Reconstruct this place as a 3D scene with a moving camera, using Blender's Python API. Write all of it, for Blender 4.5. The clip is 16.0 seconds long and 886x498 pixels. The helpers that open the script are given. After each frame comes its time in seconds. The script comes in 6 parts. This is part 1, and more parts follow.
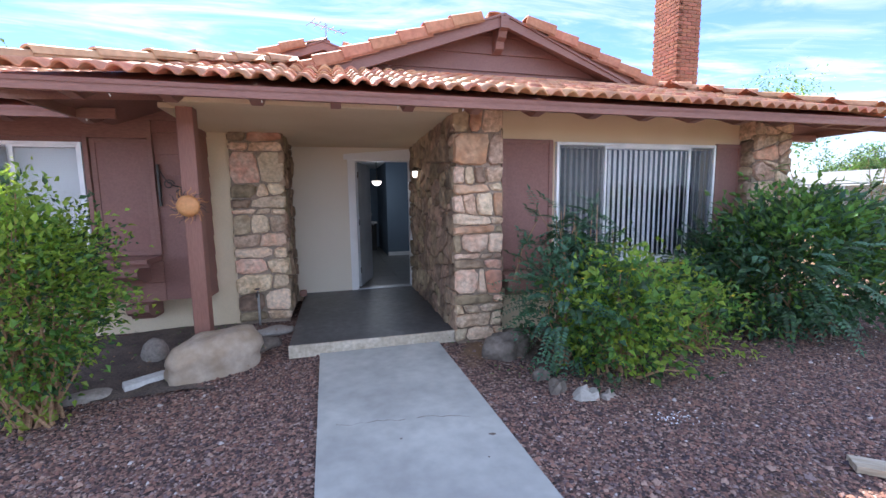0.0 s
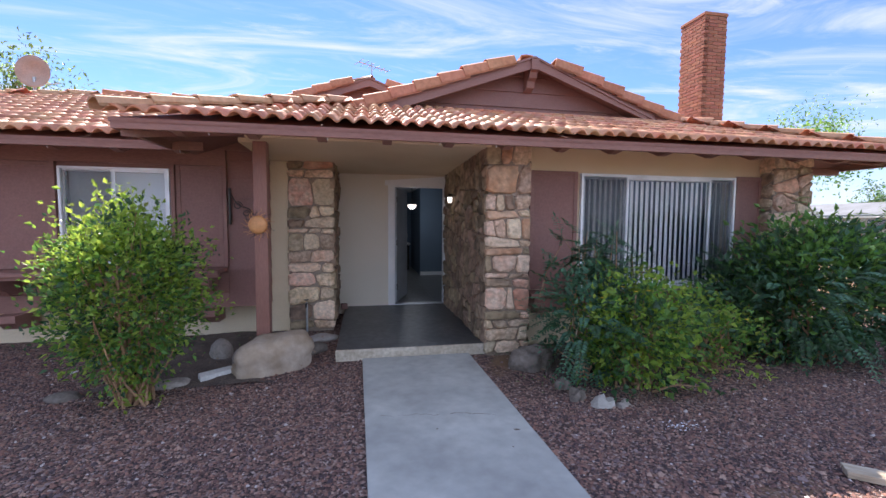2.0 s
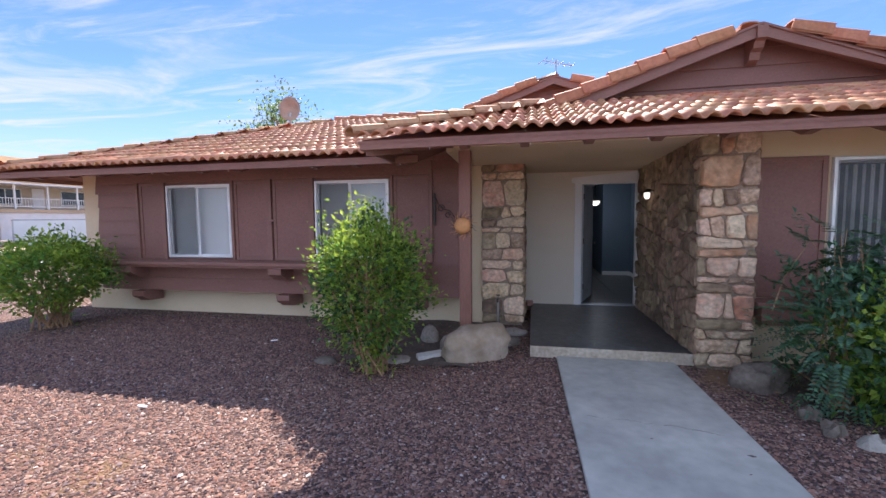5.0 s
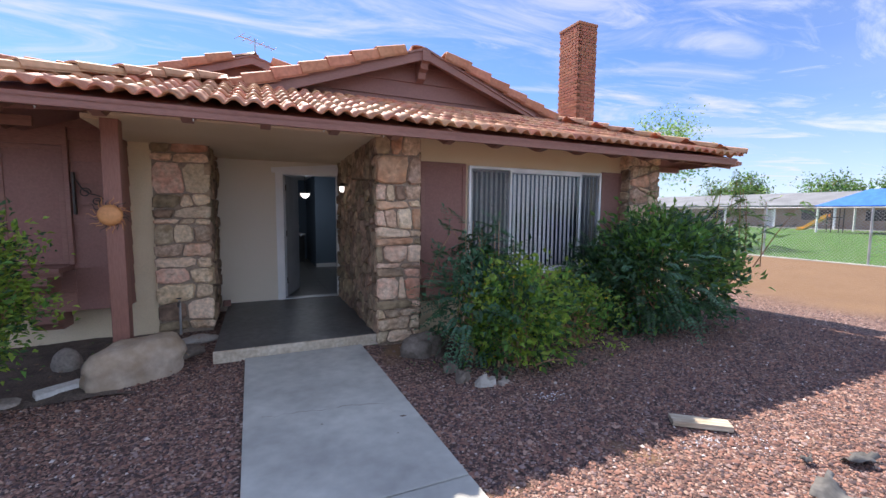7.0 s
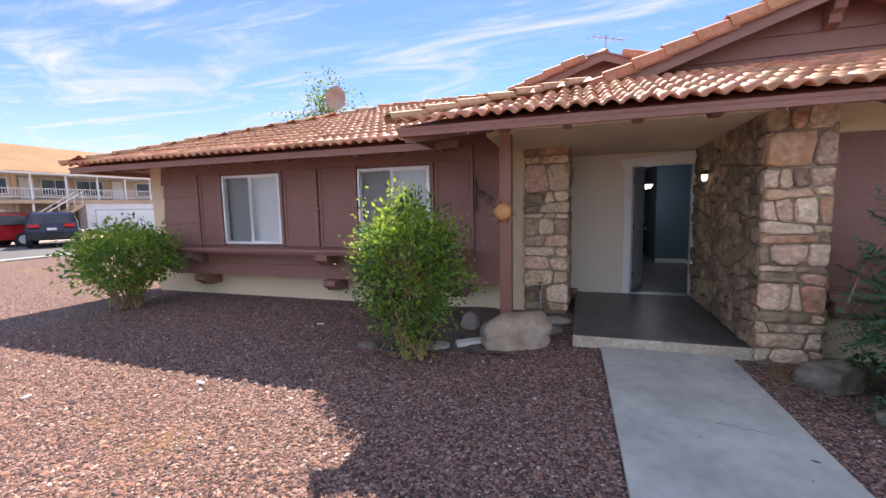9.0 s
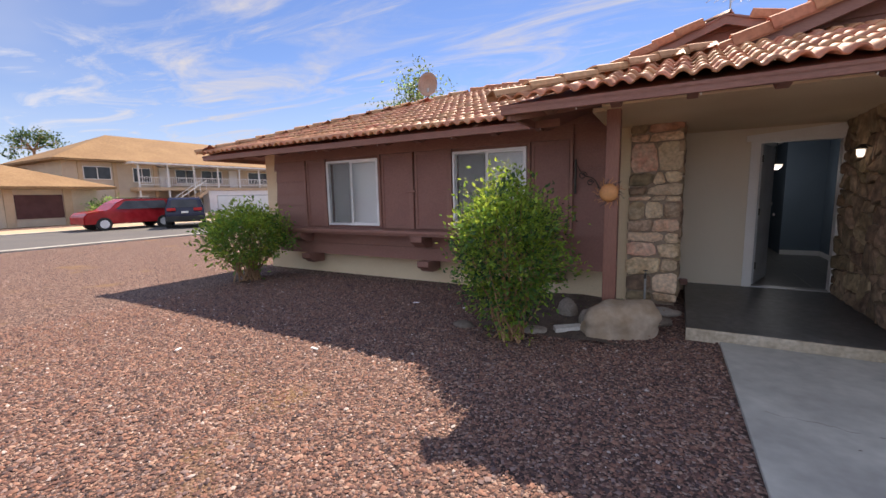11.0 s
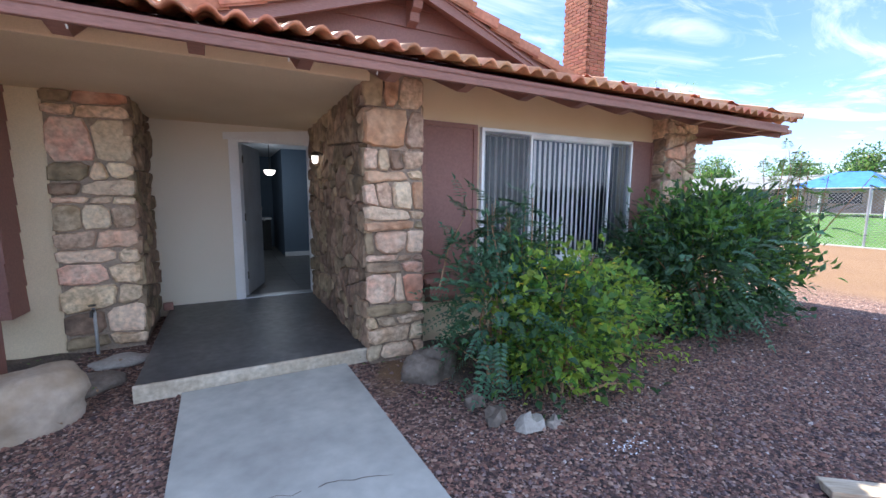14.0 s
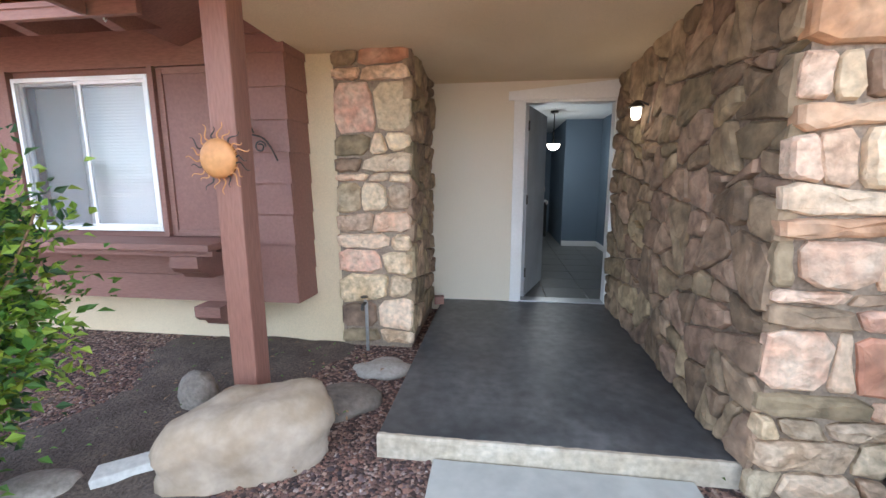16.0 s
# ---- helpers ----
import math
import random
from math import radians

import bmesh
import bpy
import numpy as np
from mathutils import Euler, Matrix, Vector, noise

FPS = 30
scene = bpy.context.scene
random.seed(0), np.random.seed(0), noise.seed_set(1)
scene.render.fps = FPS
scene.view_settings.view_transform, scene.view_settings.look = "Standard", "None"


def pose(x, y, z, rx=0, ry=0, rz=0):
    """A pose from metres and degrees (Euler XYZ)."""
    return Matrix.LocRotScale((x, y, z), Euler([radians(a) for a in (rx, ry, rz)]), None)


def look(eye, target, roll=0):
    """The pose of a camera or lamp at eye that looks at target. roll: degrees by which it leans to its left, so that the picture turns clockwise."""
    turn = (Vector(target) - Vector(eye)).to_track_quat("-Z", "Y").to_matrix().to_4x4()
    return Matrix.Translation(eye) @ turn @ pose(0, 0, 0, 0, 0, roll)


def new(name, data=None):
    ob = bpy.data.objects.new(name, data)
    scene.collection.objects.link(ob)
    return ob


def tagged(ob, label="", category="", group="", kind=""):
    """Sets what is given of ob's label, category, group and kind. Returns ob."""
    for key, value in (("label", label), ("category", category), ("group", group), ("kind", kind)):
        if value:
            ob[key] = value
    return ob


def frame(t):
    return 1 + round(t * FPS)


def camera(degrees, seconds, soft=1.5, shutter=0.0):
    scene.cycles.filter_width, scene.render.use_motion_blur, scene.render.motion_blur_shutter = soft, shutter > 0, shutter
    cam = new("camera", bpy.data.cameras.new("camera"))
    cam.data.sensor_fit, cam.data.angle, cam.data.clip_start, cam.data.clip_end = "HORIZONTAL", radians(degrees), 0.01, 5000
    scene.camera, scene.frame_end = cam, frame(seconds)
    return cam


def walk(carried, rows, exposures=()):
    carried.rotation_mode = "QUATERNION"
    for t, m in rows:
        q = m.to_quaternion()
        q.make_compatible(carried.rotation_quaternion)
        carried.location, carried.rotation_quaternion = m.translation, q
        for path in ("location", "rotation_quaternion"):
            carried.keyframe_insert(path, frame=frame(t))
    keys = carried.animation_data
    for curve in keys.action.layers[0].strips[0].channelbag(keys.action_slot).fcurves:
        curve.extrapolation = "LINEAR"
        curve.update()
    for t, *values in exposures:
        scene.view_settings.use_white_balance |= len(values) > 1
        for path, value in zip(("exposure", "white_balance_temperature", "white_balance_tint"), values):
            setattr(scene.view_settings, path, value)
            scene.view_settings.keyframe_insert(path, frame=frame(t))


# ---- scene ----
cam = camera(93.9, 16.0)
PATH = [
    (0, (0.196, -4.19, 1.515), (0.699, -2.269, 1.276), -0.8),
    (0.5, (0.098, -4.363, 1.517), (0.841, -2.522, 1.28), -1.4),
    (1, (0.112, -4.542, 1.547), (0.917, -2.725, 1.326), -0.4),
    (1.5, (0.124, -4.676, 1.542), (0.809, -2.807, 1.348), 0.4),
    (2, (0.024, -4.644, 1.529), (0.399, -2.684, 1.399), 0.4),
    (2.5, (-0.156, -4.617, 1.522), (-0.228, -2.621, 1.424), 0.2),
    (3, (-0.33, -4.659, 1.524), (-0.808, -2.72, 1.416), 0.2),
    (3.2, (-0.314, -4.697, 1.542), (-0.932, -2.799, 1.417), 0.4),
    (4.2, (-0.33, -4.79, 1.57), (-1.36, -3.08, 1.42), -0.2),
    (5.3, (-0.273, -4.785, 1.577), (-0.318, -2.792, 1.423), -0.6),
    (5.5, (-0.236, -4.761, 1.582), (-0.07, -2.775, 1.418), -0.5),
    (6, (-0.003, -4.718, 1.515), (0.614, -2.823, 1.346), -0.6),
    (6.5, (0.111, -4.703, 1.533), (1.008, -2.925, 1.357), 0.5),
    (7, (0.17, -4.699, 1.539), (0.981, -2.879, 1.362), 0.5),
    (7.5, (0.104, -4.665, 1.528), (0.532, -2.723, 1.321), 0.3),
    (8, (-0.067, -4.67, 1.549), (-0.071, -2.684, 1.316), 0.0),
    (8.5, (-0.172, -4.697, 1.565), (-0.545, -2.745, 1.338), -0.7),
    (9, (-0.238, -4.735, 1.574), (-0.863, -2.847, 1.365), -1.2),
    (9.2, (-0.248, -4.73, 1.579), (-0.955, -2.87, 1.375), -1.4),
    (10.3, (-0.38, -4.80, 1.545), (-1.35, -3.06, 1.31), -1.4),
    (11.3, (-0.429, -4.773, 1.495), (-1.403, -3.048, 1.224), -1.2),
    (11.5, (-0.367, -4.719, 1.495), (-1.208, -2.928, 1.204), -1.3),
    (12, (-0.208, -4.533, 1.485), (-0.556, -2.585, 1.196), -0.5),
    (12.5, (-0.016, -4.343, 1.478), (0.223, -2.376, 1.201), -0.1),
    (13, (0.111, -4.097, 1.462), (0.848, -2.259, 1.183), -0.1),
    (13.5, (0.208, -3.802, 1.464), (1.175, -2.075, 1.175), 0.1),
    (14, (0.352, -3.474, 1.447), (1.276, -1.718, 1.197), 0.4),
    (14.5, (0.393, -3.112, 1.451), (1.066, -1.24, 1.249), 0.5),
    (15, (0.373, -2.707, 1.438), (0.685, -0.744, 1.213), 0.1),
    (15.5, (0.363, -2.295, 1.414), (0.339, -0.315, 1.131), -0.3),
    (16, (0.305, -1.86, 1.384), (0.039, 0.094, 1.049), -0.1),
]
walk(cam, [(t, look(eye, target, roll)) for t, eye, target, roll in PATH], exposures=[(0.0, 2.40, 6250, 15), (0.5, 2.20, 6250, 15), (1.0, 2.00, 6250, 15), (1.5, 1.85, 6300, 16), (2.0, 1.90, 6350, 17), (5.5, 1.70, 6350, 17), (7.0, 1.65, 6400, 16), (7.5, 1.88, 6450, 16), (8.5, 1.92, 6550, 17), (9.0, 1.80, 6850, 18), (11.5, 1.30, 7450, 18), (12.0, 1.50, 6750, 17), (12.5, 1.95, 5950, 15), (13.5, 2.10, 6150, 14), (14.0, 2.32, 6100, 12), (14.5, 2.75, 6350, 9), (15.0, 3.05, 6600, 6), (16.0, 3.34, 6850, 8)])

# ---- world, sun ----
SUN_WAY = Vector((0.42, -2.0, -2.42)).normalized()
world = bpy.data.worlds.new("sky")
scene.world = world
world.use_nodes = True
wn, wl = world.node_tree.nodes, world.node_tree.links
wn.clear()
w_out = wn.new("ShaderNodeOutputWorld")
w_bg = wn.new("ShaderNodeBackground")
w_bg.inputs["Strength"].default_value = 0.108
w_sky = wn.new("ShaderNodeTexSky")
w_sky.sky_type, w_sky.sun_disc = "NISHITA", False
w_sky.sun_elevation = math.asin(-SUN_WAY.z)
w_sky.sun_rotation = math.atan2(-SUN_WAY.x, -SUN_WAY.y)
w_sky.air_density, w_sky.dust_density, w_sky.ozone_density = 1.0, 0.0, 1.6
w_co = wn.new("ShaderNodeTexCoord")
# cirrus: streaks stretched along one way on a plane high above
w_sep = wn.new("ShaderNodeSeparateXYZ")
wl.new(w_co.outputs["Generated"], w_sep.inputs[0])
w_up = wn.new("ShaderNodeMath"); w_up.operation = "MAXIMUM"; w_up.inputs[1].default_value = 0.06
wl.new(w_sep.outputs["Z"], w_up.inputs[0])
w_div = wn.new("ShaderNodeVectorMath"); w_div.operation = "DIVIDE"
w_com = wn.new("ShaderNodeCombineXYZ")
for k in "XYZ":
    wl.new(w_up.outputs[0], w_com.inputs[k])
wl.new(w_co.outputs["Generated"], w_div.inputs[0])
wl.new(w_com.outputs[0], w_div.inputs[1])


def cloud_layer(turn, scale, detail, distortion, low, high):
    m = wn.new("ShaderNodeMapping")
    m.inputs["Rotation"].default_value = (0, 0, radians(turn))
    m.inputs["Scale"].default_value = scale
    wl.new(w_div.outputs[0], m.inputs["Vector"])
    n = wn.new("ShaderNodeTexNoise")
    n.inputs["Scale"].default_value, n.inputs["Detail"].default_value = 1.0, detail
    n.inputs["Roughness"].default_value, n.inputs["Distortion"].default_value = 0.62, distortion
    wl.new(m.outputs[0], n.inputs["Vector"])
    r = wn.new("ShaderNodeMapRange")
    r.interpolation_type = "SMOOTHSTEP"
    r.inputs["From Min"].default_value, r.inputs["From Max"].default_value = low, high
    wl.new(n.outputs["Fac"], r.inputs["Value"])
    return r.outputs["Result"]


c_1 = cloud_layer(32, (0.55, 1.25, 1.0), 12.0, 1.1, 0.43, 0.74)
c_2 = cloud_layer(-24, (0.9, 2.6, 1.0), 12.0, 1.3, 0.50, 0.86)
c_fill_veil = cloud_layer(10, (0.25, 0.4, 1.0), 4.0, 0.6, 0.15, 0.75)
c_add = wn.new("ShaderNodeMath"); c_add.operation = "MAXIMUM"
wl.new(c_1, c_add.inputs[0]); wl.new(c_2, c_add.inputs[1])
c_haze = wn.new("ShaderNodeMapRange")
c_haze.inputs["From Min"].default_value, c_haze.inputs["From Max"].default_value = 0.0, 0.26
c_haze.inputs["To Min"].default_value, c_haze.inputs["To Max"].default_value = 0.48, 0.0
wl.new(w_sep.outputs["Z"], c_haze.inputs["Value"])
c_max = wn.new("ShaderNodeMath"); c_max.operation = "MAXIMUM"
wl.new(c_add.outputs[0], c_max.inputs[0]); wl.new(c_haze.outputs[0], c_max.inputs[1])
# bright cirrus veil, added over the unseen southern half-sky as fill light
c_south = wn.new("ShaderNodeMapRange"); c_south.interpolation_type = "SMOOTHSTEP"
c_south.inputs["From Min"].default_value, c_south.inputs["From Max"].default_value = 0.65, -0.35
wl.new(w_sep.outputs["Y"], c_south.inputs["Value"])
c_fill = wn.new("ShaderNodeMath"); c_fill.operation = "MULTIPLY"
wl.new(c_south.outputs[0], c_fill.inputs[0]); wl.new(c_fill_veil, c_fill.inputs[1])
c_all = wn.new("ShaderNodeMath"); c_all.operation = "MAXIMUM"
wl.new(c_max.outputs[0], c_all.inputs[0]); wl.new(c_fill.outputs[0], c_all.inputs[1])
w_mix = wn.new("ShaderNodeMix"); w_mix.data_type = "RGBA"
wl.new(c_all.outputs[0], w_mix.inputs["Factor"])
w_deep = wn.new("ShaderNodeMix"); w_deep.data_type, w_deep.blend_type = "RGBA", "MULTIPLY"
w_deep.inputs["Factor"].default_value = 1.0
wl.new(w_sky.outputs[0], w_deep.inputs["A"])
w_deep.inputs["B"].default_value = (0.33, 0.41, 0.57, 1)
wl.new(w_deep.outputs["Result"], w_mix.inputs["A"])
# cloud colour also raised to the south, as part of that added fill
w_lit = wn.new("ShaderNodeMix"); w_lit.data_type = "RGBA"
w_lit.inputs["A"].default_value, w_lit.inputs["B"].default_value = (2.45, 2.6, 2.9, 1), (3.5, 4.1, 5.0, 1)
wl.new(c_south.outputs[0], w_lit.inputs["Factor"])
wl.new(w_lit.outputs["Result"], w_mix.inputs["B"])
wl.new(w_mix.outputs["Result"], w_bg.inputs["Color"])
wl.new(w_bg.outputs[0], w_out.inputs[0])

sun_data = bpy.data.lights.new("sun", "SUN")
sun_data.energy, sun_data.angle, sun_data.color = 3.1, radians(0.53), (1.0, 0.91, 0.78)
sun = new("sun", sun_data)
sun.matrix_world = look((0, 0, 30), Vector((0, 0, 30)) + SUN_WAY)


# ---- materials ----
def material(name, color, rough=0.7, metal=0.0, spread=0.18, grain=60.0, stain=2.2, bump=0.15, stretch=(1, 1, 1), tint=None, vary=0.0, island=0.0, coords="Object", depth=0.004):
    """Paint, stone, wood: a base colour with grain and broad stains, fine relief, and shade from piece to piece."""
    m = bpy.data.materials.new(name)
    m.use_nodes = True
    n, l = m.node_tree.nodes, m.node_tree.links
    b = n["Principled BSDF"]
    b.inputs["Metallic"].default_value = metal
    tc = n.new("ShaderNodeTexCoord")
    mp = n.new("ShaderNodeMapping")
    mp.inputs["Scale"].default_value = stretch
    src = tc.outputs[coords]
    if vary:
        oi = n.new("ShaderNodeObjectInfo")
        sc = n.new("ShaderNodeMath"); sc.operation = "MULTIPLY"; sc.inputs[1].default_value = 37.0
        l.new(oi.outputs["Random"], sc.inputs[0])
        ad = n.new("ShaderNodeVectorMath"); ad.operation = "ADD"
        l.new(src, ad.inputs[0]); l.new(sc.outputs[0], ad.inputs[1])
        src = ad.outputs[0]
    l.new(src, mp.inputs["Vector"])
    fine = n.new("ShaderNodeTexNoise"); fine.inputs["Scale"].default_value, fine.inputs["Detail"].default_value = grain, 6.0
    wide = n.new("ShaderNodeTexNoise"); wide.inputs["Scale"].default_value, wide.inputs["Detail"].default_value = stain, 5.0
    l.new(mp.outputs[0], fine.inputs["Vector"]); l.new(mp.outputs[0], wide.inputs["Vector"])
    mix = n.new("ShaderNodeMix"); mix.data_type = "RGBA"
    t = tint or tuple(min(1.0, c * 1.35 + 0.01) for c in color)
    mix.inputs["A"].default_value = (*color, 1)
    mix.inputs["B"].default_value = (*t, 1)
    rr = n.new("ShaderNodeMapRange")
    rr.inputs["From Min"].default_value, rr.inputs["From Max"].default_value = 0.35, 0.68
    l.new(wide.outputs["Fac"], rr.inputs["Value"])
    l.new(rr.outputs[0], mix.inputs["Factor"])
    hsv = n.new("ShaderNodeHueSaturation")
    l.new(mix.outputs["Result"], hsv.inputs["Color"])
    val = n.new("ShaderNodeMapRange")
    val.inputs["From Min"].default_value, val.inputs["From Max"].default_value = 0.3, 0.7
    val.inputs["To Min"].default_value, val.inputs["To Max"].default_value = 1 - spread, 1 + spread
    l.new(fine.outputs["Fac"], val.inputs["Value"])
    last = val.outputs[0]
    for amount, kind in ((vary, "object"), (island, "island")):
        if amount:
            if kind == "object":
                rnd = oi.outputs["Random"]
            else:
                rnd = n.new("ShaderNodeNewGeometry").outputs["Random Per Island"]
            sp = n.new("ShaderNodeMapRange")
            sp.inputs["To Min"].default_value, sp.inputs["To Max"].default_value = 1 - amount, 1 + amount
            l.new(rnd, sp.inputs["Value"])
            mu = n.new("ShaderNodeMath"); mu.operation = "MULTIPLY"
            l.new(last, mu.inputs[0]); l.new(sp.outputs[0], mu.inputs[1])
            last = mu.outputs[0]
            hu = n.new("ShaderNodeMapRange")
            hu.inputs["To Min"].default_value, hu.inputs["To Max"].default_value = 0.5 - 0.05 * amount, 0.5 + 0.05 * amount
            fr = n.new("ShaderNodeMath"); fr.operation = "FRACT"
            m7 = n.new("ShaderNodeMath"); m7.operation = "MULTIPLY"; m7.inputs[1].default_value = 7.3
            l.new(rnd, m7.inputs[0]); l.new(m7.outputs[0], fr.inputs[0]); l.new(fr.outputs[0], hu.inputs["Value"])
            l.new(hu.outputs[0], hsv.inputs["Hue"])
    l.new(last, hsv.inputs["Value"])
    l.new(hsv.outputs[0], b.inputs["Base Color"])
    ro = n.new("ShaderNodeMapRange")
    ro.inputs["To Min"].default_value, ro.inputs["To Max"].default_value = max(0.02, rough - 0.12), min(1.0, rough + 0.12)
    l.new(wide.outputs["Fac"], ro.inputs["Value"]); l.new(ro.outputs[0], b.inputs["Roughness"])
    if bump:
        bu = n.new("ShaderNodeBump")
        bu.inputs["Strength"].default_value, bu.inputs["Distance"].default_value = bump, depth
        l.new(fine.outputs["Fac"], bu.inputs["Height"]); l.new(bu.outputs[0], b.inputs["Normal"])
    return m


BROWN = material("brown_paint", (0.250, 0.120, 0.098), 0.62, spread=0.10, grain=45, stain=1.3, bump=0.25, stretch=(1, 1, 1), tint=(0.30, 0.150, 0.122))
BROWN_WOOD = material("brown_painted_wood", (0.26, 0.126, 0.100), 0.6, spread=0.14, grain=30, stain=1.6, bump=0.35, stretch=(0.6, 3, 3), tint=(0.32, 0.165, 0.132))
POST_WOOD = material("brown_post_wood", (0.27, 0.122, 0.092), 0.6, spread=0.14, grain=30, stain=1.6, bump=0.4, stretch=(3, 3, 0.4), tint=(0.34, 0.165, 0.125))
STUCCO = material("beige_stucco", (0.72, 0.57, 0.38), 0.9, spread=0.08, grain=130, stain=1.1, bump=0.6, tint=(0.79, 0.65, 0.46))
STUCCO_PALE = material("cream_stucco", (0.75, 0.67, 0.55), 0.9, spread=0.05, grain=130, stain=0.9, bump=0.45, tint=(0.79, 0.72, 0.60))
WHITE = material("white_paint", (0.88, 0.88, 0.87), 0.5, spread=0.03, grain=40, stain=2, bump=0.08, tint=(0.82, 0.81, 0.79))
ALU = material("white_aluminium", (0.74, 0.75, 0.76), 0.4, metal=0.2, spread=0.03, bump=0.05)
DARK_ALU = material("grey_aluminium", (0.30, 0.31, 0.33), 0.4, metal=0.4, spread=0.05, bump=0.05)
PORCH = material("dark_porch_paint", (0.050, 0.052, 0.056), 0.42, spread=0.30, grain=14, stain=2.0, bump=0.1, tint=(0.125, 0.125, 0.126))
CONCRETE = material("concrete", (0.335, 0.33, 0.305), 0.85, spread=0.10, grain=9, stain=1.5, bump=0.08, tint=(0.47, 0.465, 0.425))
EDGE = material("chipped_concrete", (0.42, 0.345, 0.255), 0.9, spread=0.2, grain=25, stain=6, bump=0.5, tint=(0.56, 0.49, 0.395))
MORTAR = material("dark_mortar", (0.27, 0.205, 0.155), 0.95, spread=0.25, grain=50, stain=5, bump=0.8, tint=(0.36, 0.285, 0.22))
# darker mortar for the porch-side face, with recess shade put into its colour
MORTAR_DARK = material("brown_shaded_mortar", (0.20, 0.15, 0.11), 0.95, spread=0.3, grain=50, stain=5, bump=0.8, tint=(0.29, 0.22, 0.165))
STONE = material("flagstone", (0.50, 0.335, 0.215), 0.85, spread=0.30, grain=24, stain=6, bump=1.0, tint=(0.64, 0.49, 0.355), vary=0.30, depth=0.018)
STONE_RED = material("red_flagstone", (0.57, 0.28, 0.17), 0.85, spread=0.28, grain=14, stain=4, bump=0.9, tint=(0.64, 0.40, 0.28), vary=0.25, depth=0.018)
STONE_PALE = material("pale_flagstone", (0.68, 0.50, 0.34), 0.85, spread=0.25, grain=24, stain=7, bump=0.9, tint=(0.74, 0.585, 0.42), vary=0.22, depth=0.018)
STONE_PINK = material("pink_flagstone", (0.64, 0.37, 0.255), 0.85, spread=0.25, grain=24, stain=7, bump=0.9, tint=(0.70, 0.53, 0.40), vary=0.18, depth=0.018)
# dark stones, also the porch-side faces, where recess shade is in the colour
STONE_DARK = material("dark_and_shaded_flagstone", (0.220, 0.155, 0.100), 0.9, spread=0.42, grain=12, stain=4.5, bump=1.0, tint=(0.37, 0.265, 0.175), vary=0.32, depth=0.015)
TILE = material("terracotta_tile", (0.50, 0.185, 0.088), 0.55, spread=0.16, grain=22, stain=3, bump=0.3, tint=(0.62, 0.33, 0.195), vary=0.26)
TILE_FAR = material("terracotta_tile_field", (0.50, 0.185, 0.088), 0.55, spread=0.16, grain=22, stain=3, bump=0.3, tint=(0.62, 0.33, 0.195), island=0.26)
RAKE_TILE = material("orange_rake_tile", (0.47, 0.17, 0.085), 0.7, spread=0.14, grain=20, stain=2.5, bump=0.3, tint=(0.54, 0.25, 0.14), vary=0.14)
HIP_TILE = material("tan_hip_tile", (0.50, 0.265, 0.145), 0.72, spread=0.14, grain=20, stain=3, bump=0.3, tint=(0.58, 0.36, 0.22), vary=0.16)
BRICK = material("red_brown_brick", (0.30, 0.115, 0.07), 0.85, spread=0.2, grain=40, stain=3, bump=0.5, tint=(0.37, 0.155, 0.095), vary=0.16)
DARK = material("dark_void", (0.03, 0.03, 0.03), 0.9, spread=0.1, bump=0)
ROOM = material("blue_grey_wall_paint", (0.12, 0.165, 0.215), 0.8, spread=0.03, grain=80, stain=1.0, bump=0.1, tint=(0.14, 0.19, 0.245))
ROOM_FLOOR = material("grey_floor_tile", (0.13, 0.13, 0.125), 0.35, spread=0.1, grain=20, stain=2, bump=0.05)
BOULDER = material("boulder_granite", (0.34, 0.25, 0.17), 0.92, spread=0.10, grain=22, stain=4, bump=0.6, tint=(0.50, 0.41, 0.33), depth=0.006)
ROCK = material("rough_rock", (0.26, 0.22, 0.19), 0.92, spread=0.22, grain=40, stain=6, bump=0.8, tint=(0.38, 0.33, 0.29), depth=0.01)
PALE_ROCK = material("pale_rock", (0.34, 0.31, 0.27), 0.9, spread=0.15, grain=40, stain=6, bump=0.7, tint=(0.44, 0.40, 0.36), depth=0.01)
DARK_ROCK = material("dark_brown_rock", (0.13, 0.105, 0.085), 0.93, spread=0.22, grain=30, stain=6, bump=0.8, tint=(0.22, 0.18, 0.15), depth=0.01)
SOIL = material("dark_damp_soil", (0.095, 0.070, 0.058), 0.95, spread=0.4, grain=60, stain=5, bump=1.0, tint=(0.16, 0.12, 0.10), depth=0.02)
METAL_DARK = material("dark_iron", (0.06, 0.055, 0.05), 0.5, metal=0.7, spread=0.2, bump=0.1)
COPPER = material("copper_orange_enamel", (0.60, 0.25, 0.085), 0.5, metal=0.15, spread=0.10, grain=30, stain=6, bump=0.15, tint=(0.70, 0.34, 0.14))
STEEL = material("galvanised_steel", (0.42, 0.43, 0.44), 0.4, metal=0.8, spread=0.1, bump=0.05)
BLIND = material("white_blind", (0.86, 0.86, 0.84), 0.6, spread=0.02, bump=0.0, tint=(0.82, 0.82, 0.80))
BARK = material("brown_stem", (0.31, 0.185, 0.105), 0.9, spread=0.3, grain=60, stain=8, bump=0.6)


